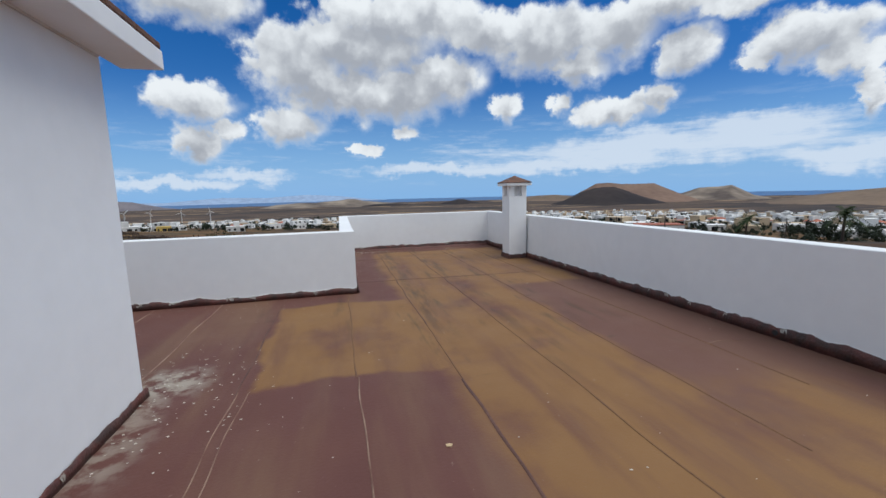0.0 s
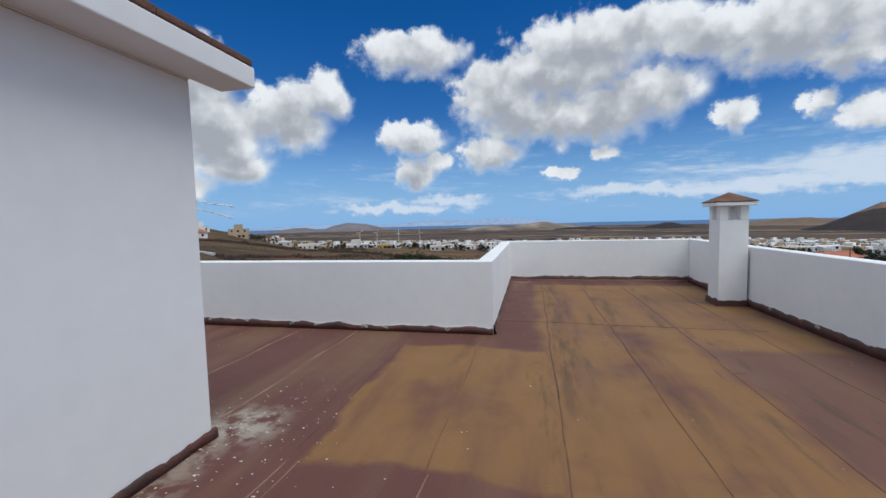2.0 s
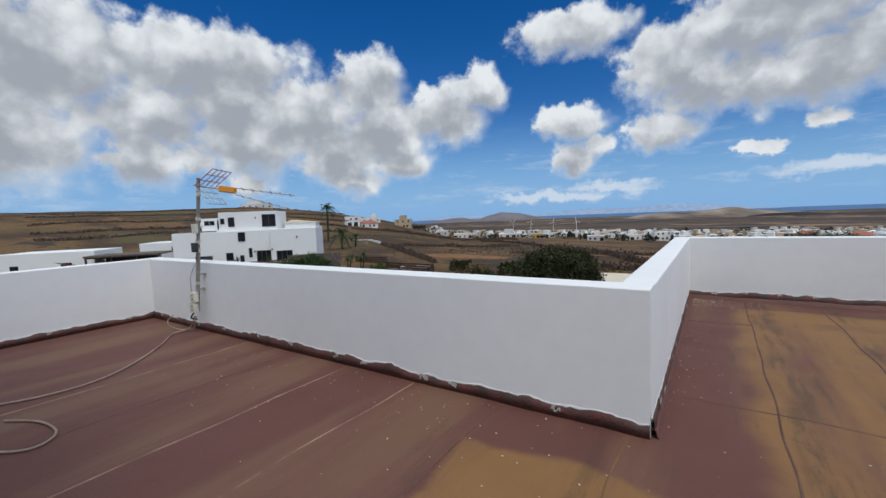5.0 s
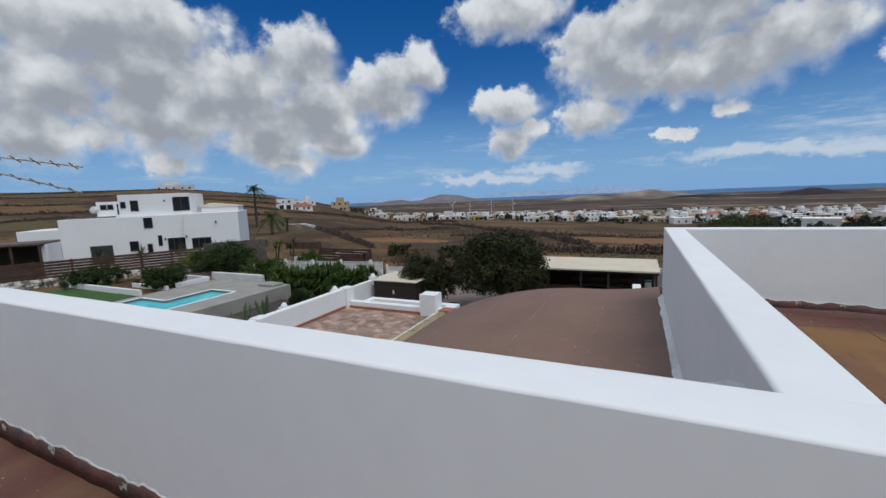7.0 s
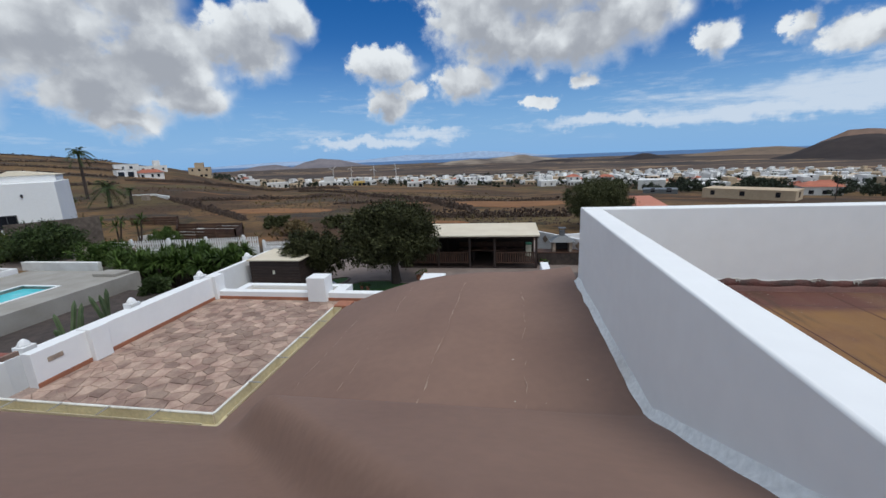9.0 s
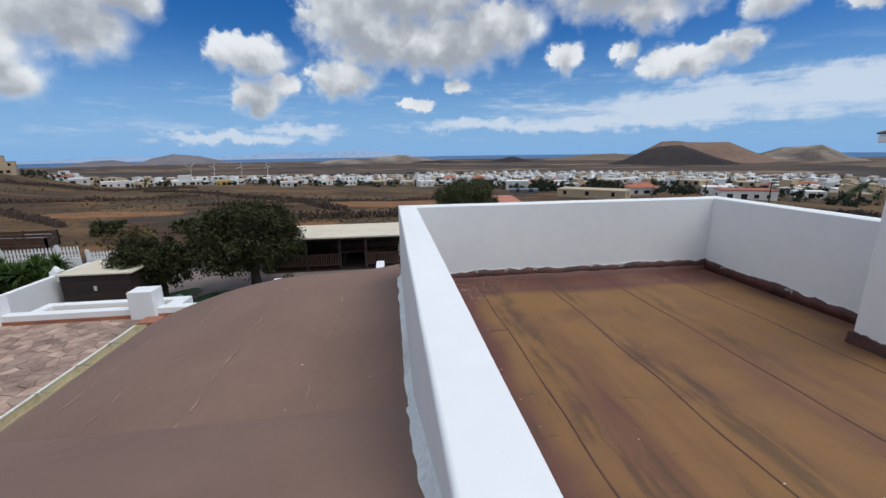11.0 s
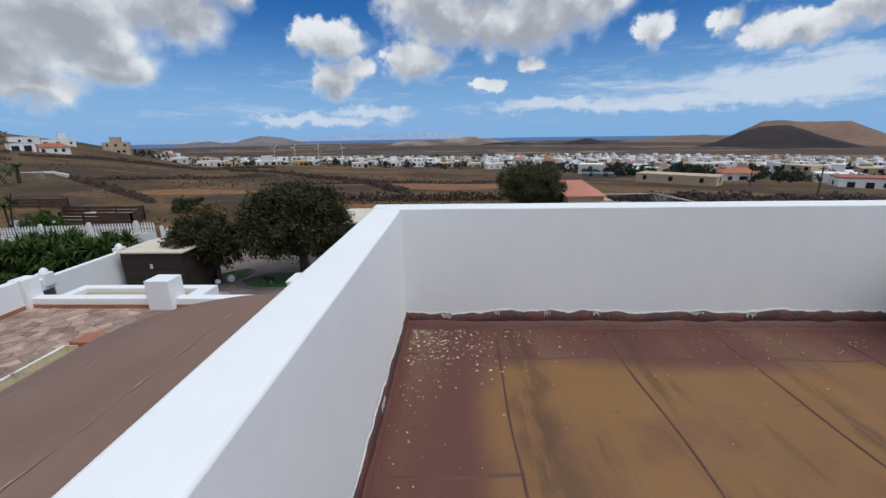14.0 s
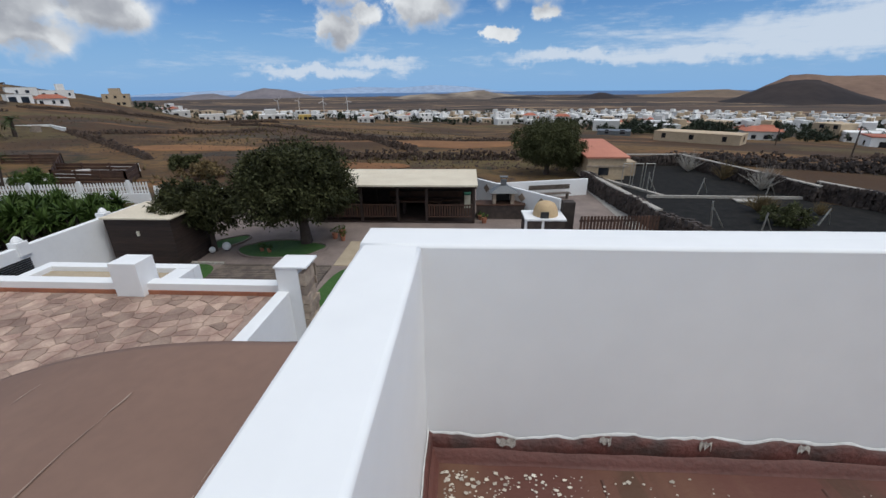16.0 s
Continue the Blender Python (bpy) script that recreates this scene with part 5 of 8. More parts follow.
def limbs(name, base, tips, r0, material, parent, seed=1):
    rnd = random.Random(seed)
    bm = bmesh.new()
    base = Vector(base)
    fork = base + Vector((rnd.uniform(-0.1, 0.1), rnd.uniform(-0.1, 0.1), (min(t[2] for t in tips) - base.z) * 0.55))
    bar_into(bm, base - Vector((0, 0, 0.15)), base + (fork - base) * 0.5, r0 * 1.25, r0, 10)
    bar_into(bm, base + (fork - base) * 0.5, fork, r0, r0 * 0.85, 10)
    for t in tips:
        t = Vector(t)
        mid = fork + (t - fork) * 0.5 + Vector((rnd.gauss(0, 0.12), rnd.gauss(0, 0.12), 0.15))
        bar_into(bm, fork, mid, r0 * 0.6, r0 * 0.4, 8)
        bar_into(bm, mid, t, r0 * 0.4, r0 * 0.12, 6)
    return part(name, bm, material, parent)


def tree(name, x, y, z, blobs, count, size, leaf, r0, label, category="tree", seed=1, aspect=0.45, droop=0.3, shell=0.55):
    t = empty(name, x, y, z, label, category)
    limbs("trunk", (x, y, z), [(b[0], b[1], b[2]) for b in blobs], r0, M["bark"], t, seed)
    leaf_mesh("crown", blobs, count, size, leaf, seed, t, aspect=aspect, droop=droop, shell=shell)
    return t


def crown_blobs(x, y, z, rx, ry, rz, n, r, seed):
    """Lobes of a crown, spread over an upright egg."""
    rnd = random.Random(seed)
    out = [(x, y, z, rx * 0.72, ry * 0.72, rz * 0.72)]
    for i in range(n):
        a, e = 2.4 * i, math.asin(-0.55 + 1.5 * (i + 0.5) / n)
        k = rnd.uniform(0.62, 0.86)
        q = r * rnd.uniform(0.7, 1.25)
        out.append((x + rx * k * math.cos(a) * math.cos(e), y + ry * k * math.sin(a) * math.cos(e), z + rz * k * math.sin(e), q, q, q * 0.85))
    return out


tree("olive_tree", -7.6, 30.2, GZ, crown_blobs(-8.05, 30.0, -2.85, 2.3, 2.2, 1.9, 24, 1.0, 4), 76000, 0.17, M["leaf"], 0.26, "dense grey-green olive tree on the lawn", seed=3)
tree("olive_tree", -11.6, 29.0, GZ, crown_blobs(-12.0, 28.9, -3.4, 1.5, 1.3, 1.0, 13, 0.7, 6), 26000, 0.17, M["leaf"], 0.12, "small dark olive tree beside the wooden shed", seed=5)
tree("tamarisk_tree", 7.2, 47.5, GZ, crown_blobs(7.3, 47.4, -3.2, 2.9, 2.4, 2.0, 15, 0.95, 8), 42000, 0.34, M["leaf_tamarisk"], 0.22, "feathery round tamarisk tree in the field", seed=7, aspect=0.16, droop=0.5)

tagged(part("garden_paving", boxm(-14.8, 9.0, 19.7, 42.0, GZ - 0.3, GZ + 0.02), M["pave"]), "pinkish brown garden paving", "paving", kind="structure")
tagged(part("gravel_path", boxm(9.0, 11.0, 29.0, 43.0, GZ - 0.3, GZ + 0.016), M["concrete"]), "grey gravel drive", "path", kind="structure")


def blob_patch(name, cx, cy, rx, ry, mt, label, category, z=GZ + 0.024, seed=1, n=40, turn=0.0):
    bm = bmesh.new()
    vs = []
    for i in range(n):
        a = 2 * math.pi * i / n
        k = 1 + 0.12 * noise.noise((math.cos(a) * 1.5, math.sin(a) * 1.5, seed))
        x, y = rx * k * math.cos(a), ry * k * math.sin(a)
        vs.append(bm.verts.new((cx + x * math.cos(turn) - y * math.sin(turn), cy + x * math.sin(turn) + y * math.cos(turn), z)))
    f = bm.faces.new(vs)
    r = bmesh.ops.extrude_face_region(bm, geom=[f])
    for v in r["geom"]:
        if isinstance(v, bmesh.types.BMVert):
            v.co.z = z + 0.03
    return tagged(part(name, bm, mt), label, category, kind="structure")


blob_patch("lawn_bed", -8.5, 29.3, 2.0, 1.1, M["lawn"], "dark green lawn bed under the olive", "lawn", seed=2)
blob_patch("lawn_strip", -11.7, 29.9, 1.35, 0.55, M["lawn"], "narrow green lawn strip", "lawn", seed=3, turn=0.95)
blob_patch("lawn_corner", -4.45, 25.0, 0.85, 2.5, M["lawn"], "bright green lawn by the stone pillar", "lawn", seed=4)
blob_patch("lawn_edge", -11.25, 26.3, 1.0, 1.1, M["lawn"], "bright green lawn by the deck", "lawn", seed=6)
for name, cx, cy, rx, ry, turn, seed in (("lawn_kerb_olive", -8.5, 29.3, 2.06, 1.16, 0.0, 2), ("lawn_kerb_strip", -11.7, 29.9, 1.41, 0.61, 0.95, 3)):
    kerb = bmesh.new()
    prev = None
    for i in range(41):
        a = 2 * math.pi * i / 40
        q = 1 + 0.12 * noise.noise((math.cos(a) * 1.5, math.sin(a) * 1.5, seed))
        x, y = rx * q * math.cos(a), ry * q * math.sin(a)
        p = (cx + x * math.cos(turn) - y * math.sin(turn), cy + x * math.sin(turn) + y * math.cos(turn), GZ + 0.06)
        if prev:
            plank_into(kerb, prev, p, 0.08, 0.09)
        prev = p
    tagged(part(name, kerb, M["pave"]), "brown stone kerb round the lawn bed", "kerb", kind="structure")
tagged(part("path_slab", boxm(-5.45, -4.6, 27.5, 30.4, GZ - 0.1, GZ + 0.05, 0.01), M["sand"]), "pale paved path beside the deck", "path", kind="structure")
tagged(part("deck_kerb", boxm(-12.6, -10.3, 27.45, 27.58, GZ - 0.1, GZ + 0.12, 0.01), M["mortar"]), "low grey stone kerb behind the lawn", "kerb", kind="structure")

for gx, gy, gr in ((-11.55, 28.75, 0.14), (-11.05, 29.1, 0.19)):
    bm = bmesh.new()
    bmesh.ops.create_uvsphere(bm, u_segments=20, v_segments=12, radius=gr, matrix=Matrix.Translation((gx, gy, GZ + 0.05 + gr)))
    lamp = empty("globe_lamp", gx, gy, GZ, "white globe garden lamp standing on the lawn", "lamp", group="globe lamps on the lawn")
    for f in bm.faces:
        f.smooth = True
    part("globe", bm, M["plaster"], lamp)
    part("base", barm((gx, gy, GZ + 0.02), (gx, gy, GZ + 0.07), gr * 0.5, gr * 0.45, 14), M["frame"], lamp)

deck = empty("wooden_deck", -7.5, 26.8, GZ, "weathered wooden deck of long boards", "deck")
for i in range(20):
    part("board", boxm(-10.25 + 0.05 * noise.noise((i * 3.1, 0, 0)), -5.5 + 0.05 * noise.noise((i * 2.3, 5, 0)), 24.0 + 0.172 * i, 24.0 + 0.172 * i + 0.140, GZ + 0.021, GZ + 0.095 + 0.012 * noise.noise((i * 5.7, 2, 0))), M["wood_grey"], deck)


def build_shed():
    x0, x1, y0, y1 = -14.55, -11.75, 26.85, 29.3
    s = empty("shed", -13.1, 28.0, GZ, "dark brown wooden shed with a pale flat roof", "shed")
    part("frame", boxm(x0 + 0.04, x1 - 0.04, y0 + 0.04, y1 - 0.04, GZ, -3.34), M["wood_dark"], s)
    n = 15
    for i in range(n):
        z0, z1 = GZ + 0.02 + (2.22 / n) * i, GZ + 0.02 + (2.22 / n) * (i + 1) - 0.008
        part("board", boxm(x0, x1, y0, y0 + 0.036, z0, z1), M["wood_dark"], s)
        part("board", boxm(x1 - 0.036, x1, y0 + 0.04, y1, z0, z1), M["wood_dark"], s)
    part("roof", boxm(x0 - 0.08, x1 + 0.12, y0 - 0.10, y1 + 0.1, -3.335, -3.27, 0.01), M["pav_roof"], s, "pale roof sheet")
    part("lantern", boxm(-13.25, -13.15, y0 - 0.06, y0 - 0.002, -4.05, -3.85, 0.01), M["box_white"], s)


build_shed()


def finial_wall(name, x, y0, y1, ztop, ys, label):
    w = tagged(part(name, boxm(x - 0.12, x + 0.12, y0, y1, GZ - 0.2, ztop, 0.015), M["plaster"]), label, "wall", kind="structure")
    for yy in ys:
        bm = boxm(x - 0.19, x + 0.19, yy - 0.19, yy + 0.19, ztop - 0.3, ztop + 0.18, 0.02)
        tip = bmesh.new()
        ring = []
        for r, z in ((0.15, ztop + 0.18), (0.16, ztop + 0.22), (0.10, ztop + 0.32), (0.02, ztop + 0.38)):
            ring.append([bm.verts.new((x + r * math.cos(a), yy + r * math.sin(a), z)) for a in (math.pi / 8 + math.pi / 4 * k for k in range(8))])
        for a, b in zip(ring, ring[1:]):
            for k in range(8):
                bm.faces.new((a[k], a[(k + 1) % 8], b[(k + 1) % 8], b[k]))
        bm.faces.new(ring[-1])
        tip.free()
        part("finial", bm, M["plaster"], w, "white pointed finial")
    return w


finial_wall("garden_wall", -15.0, 13.0, 29.5, -3.40, (13.4, 16.9, 20.4, 23.9, 27.4), "white garden wall with pointed finials")
mat_bm = bmesh.new()
for i in range(20):
    for j in range(6):
        cx, cz = 22.5 + i * 0.075, -4.22 + j * 0.075
        plank_into(mat_bm, (-14.86, cx, cz), (-14.80 - 0.02 * ((i + j) % 2), cx + 0.03, cz + 0.03), 0.05, 0.05)
tagged(part("black_mesh_screen", mat_bm, M["black"]), "black mesh screen leaning on the garden wall", "screen")

# bed with cacti outside the garden wall
capped_wall("bed_wall", -17.6, -15.3, 18.6, 18.8, GZ, -4.35, "low white bed wall", "plaster_old")
capped_wall("bed_wall_long", -16.1, -15.9, 18.8, 23.6, GZ, -4.15, "low white bed wall", "plaster_old")
tagged(part("planting_bed", boxm(-21.3, -16.1, 18.8, 26.0, GZ - 0.2, -4.75), M["lava"]), "dark planting bed", "bed", kind="structure")


def cactus(x, y, z, arms, seed, label):
    rnd = random.Random(seed)
    c = empty("cactus", x, y, z, label, "cactus", group="cacti in the planting bed")
    for i in range(arms):
        a = rnd.uniform(0, 6.28)
        h = rnd.uniform(0.6, 1.5)
        bx, by = x + rnd.uniform(0.0, 0.45) * math.cos(a), y + rnd.uniform(0.0, 0.45) * math.sin(a)
        bm = bmesh.new()
        n, m = 10, 7
        rows = []
        for j in range(m + 1):
            t = j / m
            r = 0.075 * (1.0 if t < 0.85 else (1 - t) / 0.15 * 0.8 + 0.2)
            rows.append([bm.verts.new((bx + math.cos(a) * 0.25 * t * h + r * (1.18 if k % 2 else 0.85) * math.cos(6.283 * k / n), by + math.sin(a) * 0.25 * t * h + r * (1.18 if k % 2 else 0.85) * math.sin(6.283 * k / n), z + h * t)) for k in range(n)])
        for p, q in zip(rows, rows[1:]):
            for k in range(n):
                bm.faces.new((p[k], p[(k + 1) % n], q[(k + 1) % n], q[k]))
        bm.faces.new(rows[-1])
        part("stem", bm, M["cactus"], c)


cactus(-18.0, 20.3, -4.75, 6, 1, "cluster of ribbed column cacti")
cactus(-18.4, 22.2, -4.75, 4, 2, "low ribbed cacti in the bed")
cactus(-40.5, 17.5, -4.2, 3, 3, "tall ribbed cactus beside the lawn")


def rosette_plant(name, x, y, z, heads, seed, label, category, leaf, length=0.75, n=42, group=""):
    """Sword-leaved plant: stems, each with a ball of stiff leaves."""
    rnd = random.Random(seed)
    t = empty(name, x, y, z, label, category, group)
    for hx, hy, hz in heads:
        part("stem", barm((x + hx * 0.3, y + hy * 0.3, z - 0.1), (x + hx, y + hy, z + hz), 0.09, 0.06, 7), M["bark"], t)
        verts, faces = [], []
        for i in range(n):
            a, e = rnd.uniform(0, 6.283), math.asin(rnd.uniform(-0.55, 1.0))
            d = Vector((math.cos(a) * math.cos(e), math.sin(a) * math.cos(e), math.sin(e)))
            s = d.cross(Vector((0, 0, 1))).normalized() * 0.045 if abs(d.z) < 0.98 else Vector((0.045, 0, 0))
            ln = length * rnd.uniform(0.8, 1.1)
            p = Vector((x + hx, y + hy, z + hz))
            mid, tip = p + d * ln * 0.55, p + d * ln - Vector((0, 0, 0.16 * ln * math.cos(e)))
            k = len(verts)
            verts += [p + s * 0.6, mid + s, tip, mid - s, p - s * 0.6, mid + Vector((0, 0, -0.02))]
            faces += [(k, k + 1, k + 5), (k + 1, k + 2, k + 5), (k + 2, k + 3, k + 5), (k + 3, k + 4, k + 5), (k + 4, k, k + 5)]
        me = bpy.data.meshes.new("leaf_head")
        me.from_pydata([tuple(v) for v in verts], [], faces)
        me.materials.append(leaf)
        ob = new("leaf_head", me)
        ob.parent = t
        ob.matrix_parent_inverse = t.matrix_basis.inverted()
    return t


rnd = random.Random(21)
for k in range(13):
    yx, yy = -23.6 + 6.4 * (k % 7) / 6 + rnd.uniform(-0.4, 0.4), 27.9 + 1.9 * (k // 7) + rnd.uniform(-0.5, 0.5) + (k % 7) * 0.25
    heads = [(rnd.uniform(-0.8, 0.8), rnd.uniform(-0.7, 0.7), rnd.uniform(0.7, 1.9)) for _ in range(rnd.randint(8, 10))]
    rosette_plant("yucca", yx, yy, GZ + 0.15, heads, 30 + k, "bushy bright green yucca behind the garden wall", "yucca", M["leaf_green"], 0.82, 60, group="yucca hedge")
rosette_plant("yucca", -18.0, 31.2, GZ, [(0, 0, 1.3)], 60, "single small yucca by the picket fence", "yucca", M["leaf_green"])

# picket fence on a white wall
def picket_fence(name, p, q, zb, h, label, wall_h=0.6):
    p, q = Vector((*p, 0)), Vector((*q, 0))
    L = (q - p).length
    f = empty(name, *((p + q) / 2).xy, zb, label, "fence")
    part("footing", plankm(p + Vector((0, 0, zb + wall_h / 2 - 0.2)), q + Vector((0, 0, zb + wall_h / 2 - 0.2)), 0.2, wall_h + 0.4), M["plaster"], f, "white rendered footing wall")
    for z in (0.2, 0.62):
        part("rail", plankm(p + Vector((0, 0, zb + wall_h + h * z)), q + Vector((0, 0, zb + wall_h + h * z)), 0.035, 0.07), M["plaster"], f)
    n = int(L / 0.19)
    turn = math.atan2(q.y - p.y, q.x - p.x)
    proto = None
    for i in range(n + 1):
        c = p + (q - p) * (i / n)
        if i % 16 == 0:
            post = part("post", boxm(-0.09, 0.09, -0.09, 0.09, 0, wall_h + h + 0.12, 0.02), M["plaster"], f)
            post.matrix_parent_inverse = Matrix()
            post.matrix_basis = f.matrix_basis.inverted() @ Matrix.Translation((c.x, c.y, zb)) @ Matrix.Rotation(turn, 4, "Z")
            continue
        if proto is None:
            bm = boxm(-0.05, 0.05, -0.035, -0.012, 0.03, h - 0.06)
            t0 = [bm.verts.new(c3) for c3 in ((-0.05, -0.035, h - 0.06), (0.05, -0.035, h - 0.06), (0, -0.035, h), (-0.05, -0.012, h - 0.06), (0.05, -0.012, h - 0.06), (0, -0.012, h))]
            for fc in ((0, 1, 2), (5, 4, 3), (1, 4, 5, 2), (0, 2, 5, 3)):
                bm.faces.new([t0[j] for j in fc])
            proto = part("picket", bm, M["plaster"], f)
            me = proto.data
            ob = proto
        else:
            ob = new("picket", me)
            ob.parent = f
        ob.matrix_parent_inverse = Matrix()
        ob.matrix_basis = f.matrix_basis.inverted() @ Matrix.Translation((c.x, c.y, zb + wall_h)) @ Matrix.Rotation(turn, 4, "Z")
    return f


picket_fence("picket_fence", (-34.5, 35.6), (-21.2, 37.6), GZ + 0.1, 0.78, "white wooden picket fence on a low white wall", 0.55)
picket_fence("picket_fence", (-20.9, 37.9), (-16.5, 38.4), GZ - 0.1, 0.5, "low white picket fence on a white wall", 0.55)
picket_fence("picket_fence", (-39.0, 33.2), (-36.0, 34.6), GZ + 0.9, 0.85, "short white picket fence before the brown fence", 0.3)

# neighbour's pool
NZ = -4.0
pool = empty("swimming_pool", -25.0, 22.0, NZ, "raised grey concrete pool deck with a turquoise pool", "swimming pool")
for a in ((-28.9, -28.1, 18.6, 27.0), (-28.1, -21.5, 18.6, 19.9), (-23.4, -21.5, 19.9, 27.0), (-28.1, -25.7, 21.35, 27.0), (-25.7, -23.4, 24.3, 27.0)):
    part("deck_slab", boxm(*a, GZ - 0.2, NZ), M["concrete"], pool, "grey concrete deck")
wb = boxm(-28.1, -25.7, 19.9, 21.35, NZ - 0.9, NZ - 0.16)
box_into(wb, -25.7, -23.4, 19.9, 24.3, NZ - 0.9, NZ - 0.16)
part("water", wb, M["water"], pool, "turquoise pool water")
def rimline(bm):
    loop = [(-28.1, 19.9), (-23.4, 19.9), (-23.4, 24.3), (-25.7, 24.3), (-25.7, 21.35), (-28.1, 21.35), (-28.1, 19.9)]
    for a, b in zip(loop, loop[1:]):
        plank_into(bm, (*a, NZ + 0.012), (*b, NZ + 0.012), 0.14, 0.03)
    return bm
part("coping", rimline(bmesh.new()), M["plaster"], pool, "pale pool coping")
part("step_block", boxm(-23.3, -21.9, 25.9, 26.8, NZ + 0.002, NZ + 0.16, 0.02), M["concrete"], pool)
tagged(part("neighbour_bed", boxm(-47.0, -28.95, 13.0, 27.5, GZ - 0.2, NZ - 0.16), M["soil"]), "bare brown garden soil beside the pool", "soil", kind="structure")
tagged(part("neighbour_lawn", boxm(-38.4, -29.8, 13.2, 21.9, NZ - 0.165, NZ - 0.12), M["lawn"]), "short green lawn beside the pool", "lawn", kind="structure")
capped_wall("lawn_front_wall", -38.6, -29.6, 22.0, 22.18, NZ - 0.3, NZ + 0.22, "low white wall behind the lawn")
capped_wall("bed_wall", -33.5, -29.4, 23.6, 23.78, NZ - 0.3, NZ + 0.15, "low white wall round a bed of soil")
tagged(part("neighbour_bed", boxm(-44.0, -28.95, 27.5, 34.0, GZ - 0.2, NZ - 0.25), M["pave"]), "bare brown planting ground", "bed", kind="structure")
capped_wall("lawn_wall", -34.5, -29.2, 26.4, 26.6, NZ - 0.2, NZ + 0.25, "low white lawn wall")
capped_wall("lawn_wall_bend", -29.4, -29.2, 24.2, 26.4, NZ - 0.2, NZ + 0.25, "low white lawn wall")
capped_wall("path_wall", -30.5, -25.0, 27.7, 27.95, NZ - 0.3, NZ + 0.3, "low white rendered wall by the path", "plaster_old")

# red roof of a low outbuilding
hut = empty("outbuilding", -16.6, 13.6, GZ, "low white outbuilding with a red painted hipped roof", "building")
part("wall", boxm(-20.3, -13.3, 10.8, 15.2, GZ - 0.1, -2.61), M["plaster"], hut)
rb = bmesh.new()
ev = [rb.verts.new(p) for p in ((-20.6, 10.6, -2.60), (-13.1, 10.6, -2.60), (-13.1, 15.4, -2.60), (-20.6, 15.4, -2.60))]
rd = [rb.verts.new(p) for p in ((-18.6, 13.0, -1.95), (-15.6, 13.0, -1.95))]
for f in ((0, 1, 5, 4), (1, 2, 5), (2, 3, 4, 5), (3, 0, 4)):
    rb.faces.new([(ev + rd)[i] for i in f])
rb.faces.new(ev[::-1])
part("roof", rb, M["red_floor"], hut, "red painted roof")
part("eave", boxm(-13.09, -13.0, 10.6, 15.5, -2.70, -2.59), M["flag"], hut, "pink roof edge")
part("chimney_stub", boxm(-19.0, -18.4, 14.2, 14.8, -2.6, -2.0, 0.02), M["terracotta"], hut)


def shrub(name, x, y, z, r, h, count, leaf, seed, label, size=0.16, category="shrub"):
    rnd = random.Random(seed)
    bl = [(x + rnd.uniform(-0.45, 0.45) * r, y + rnd.uniform(-0.45, 0.45) * r, z + h * rnd.uniform(0.45, 0.62), r * rnd.uniform(0.55, 0.7), r * rnd.uniform(0.55, 0.7), h * rnd.uniform(0.33, 0.42)) for _ in range(6)]
    return tree(name, x, y, z, bl, int(count * 2.2), size * 1.15, leaf, 0.06 + 0.03 * r, label, category, seed)


shrub("shrub", -32.0, 30.4, NZ - 0.3, 2.7, 2.7, 6500, M["leaf_shrub"], 41, "large round dark green shrub by the pool")
shrub("shrub", -28.0, 30.6, NZ - 0.6, 1.6, 1.7, 2500, M["leaf_green"], 42, "bright green bush beside the shrub")
shrub("shrub", -30.4, 24.2, NZ - 0.1, 1.8, 1.5, 3800, M["leaf_shrub"], 43, "low spreading dark shrub on the lawn")
shrub("shrub", -34.6, 30.0, NZ - 0.3, 1.5, 2.0, 3200, M["leaf_yellow"], 44, "yellow-green round bush beside the fence")
shrub("hedge", -37.0, 22.8, NZ - 0.1, 1.9, 1.3, 3600, M["leaf_shrub"], 45, "dark clipped hedge before the brown fence", category="hedge")
shrub("shrub", -22.4, 17.4, GZ + 0.4, 0.8, 1.6, 1100, M["leaf_green"], 46, "small broad-leaved tree by the pool deck", 0.24)
shrub("shrub", -19.2, 25.6, -4.75, 0.9, 0.8, 1200, M["leaf_shrub"], 47, "small grey-green bush in the bed")


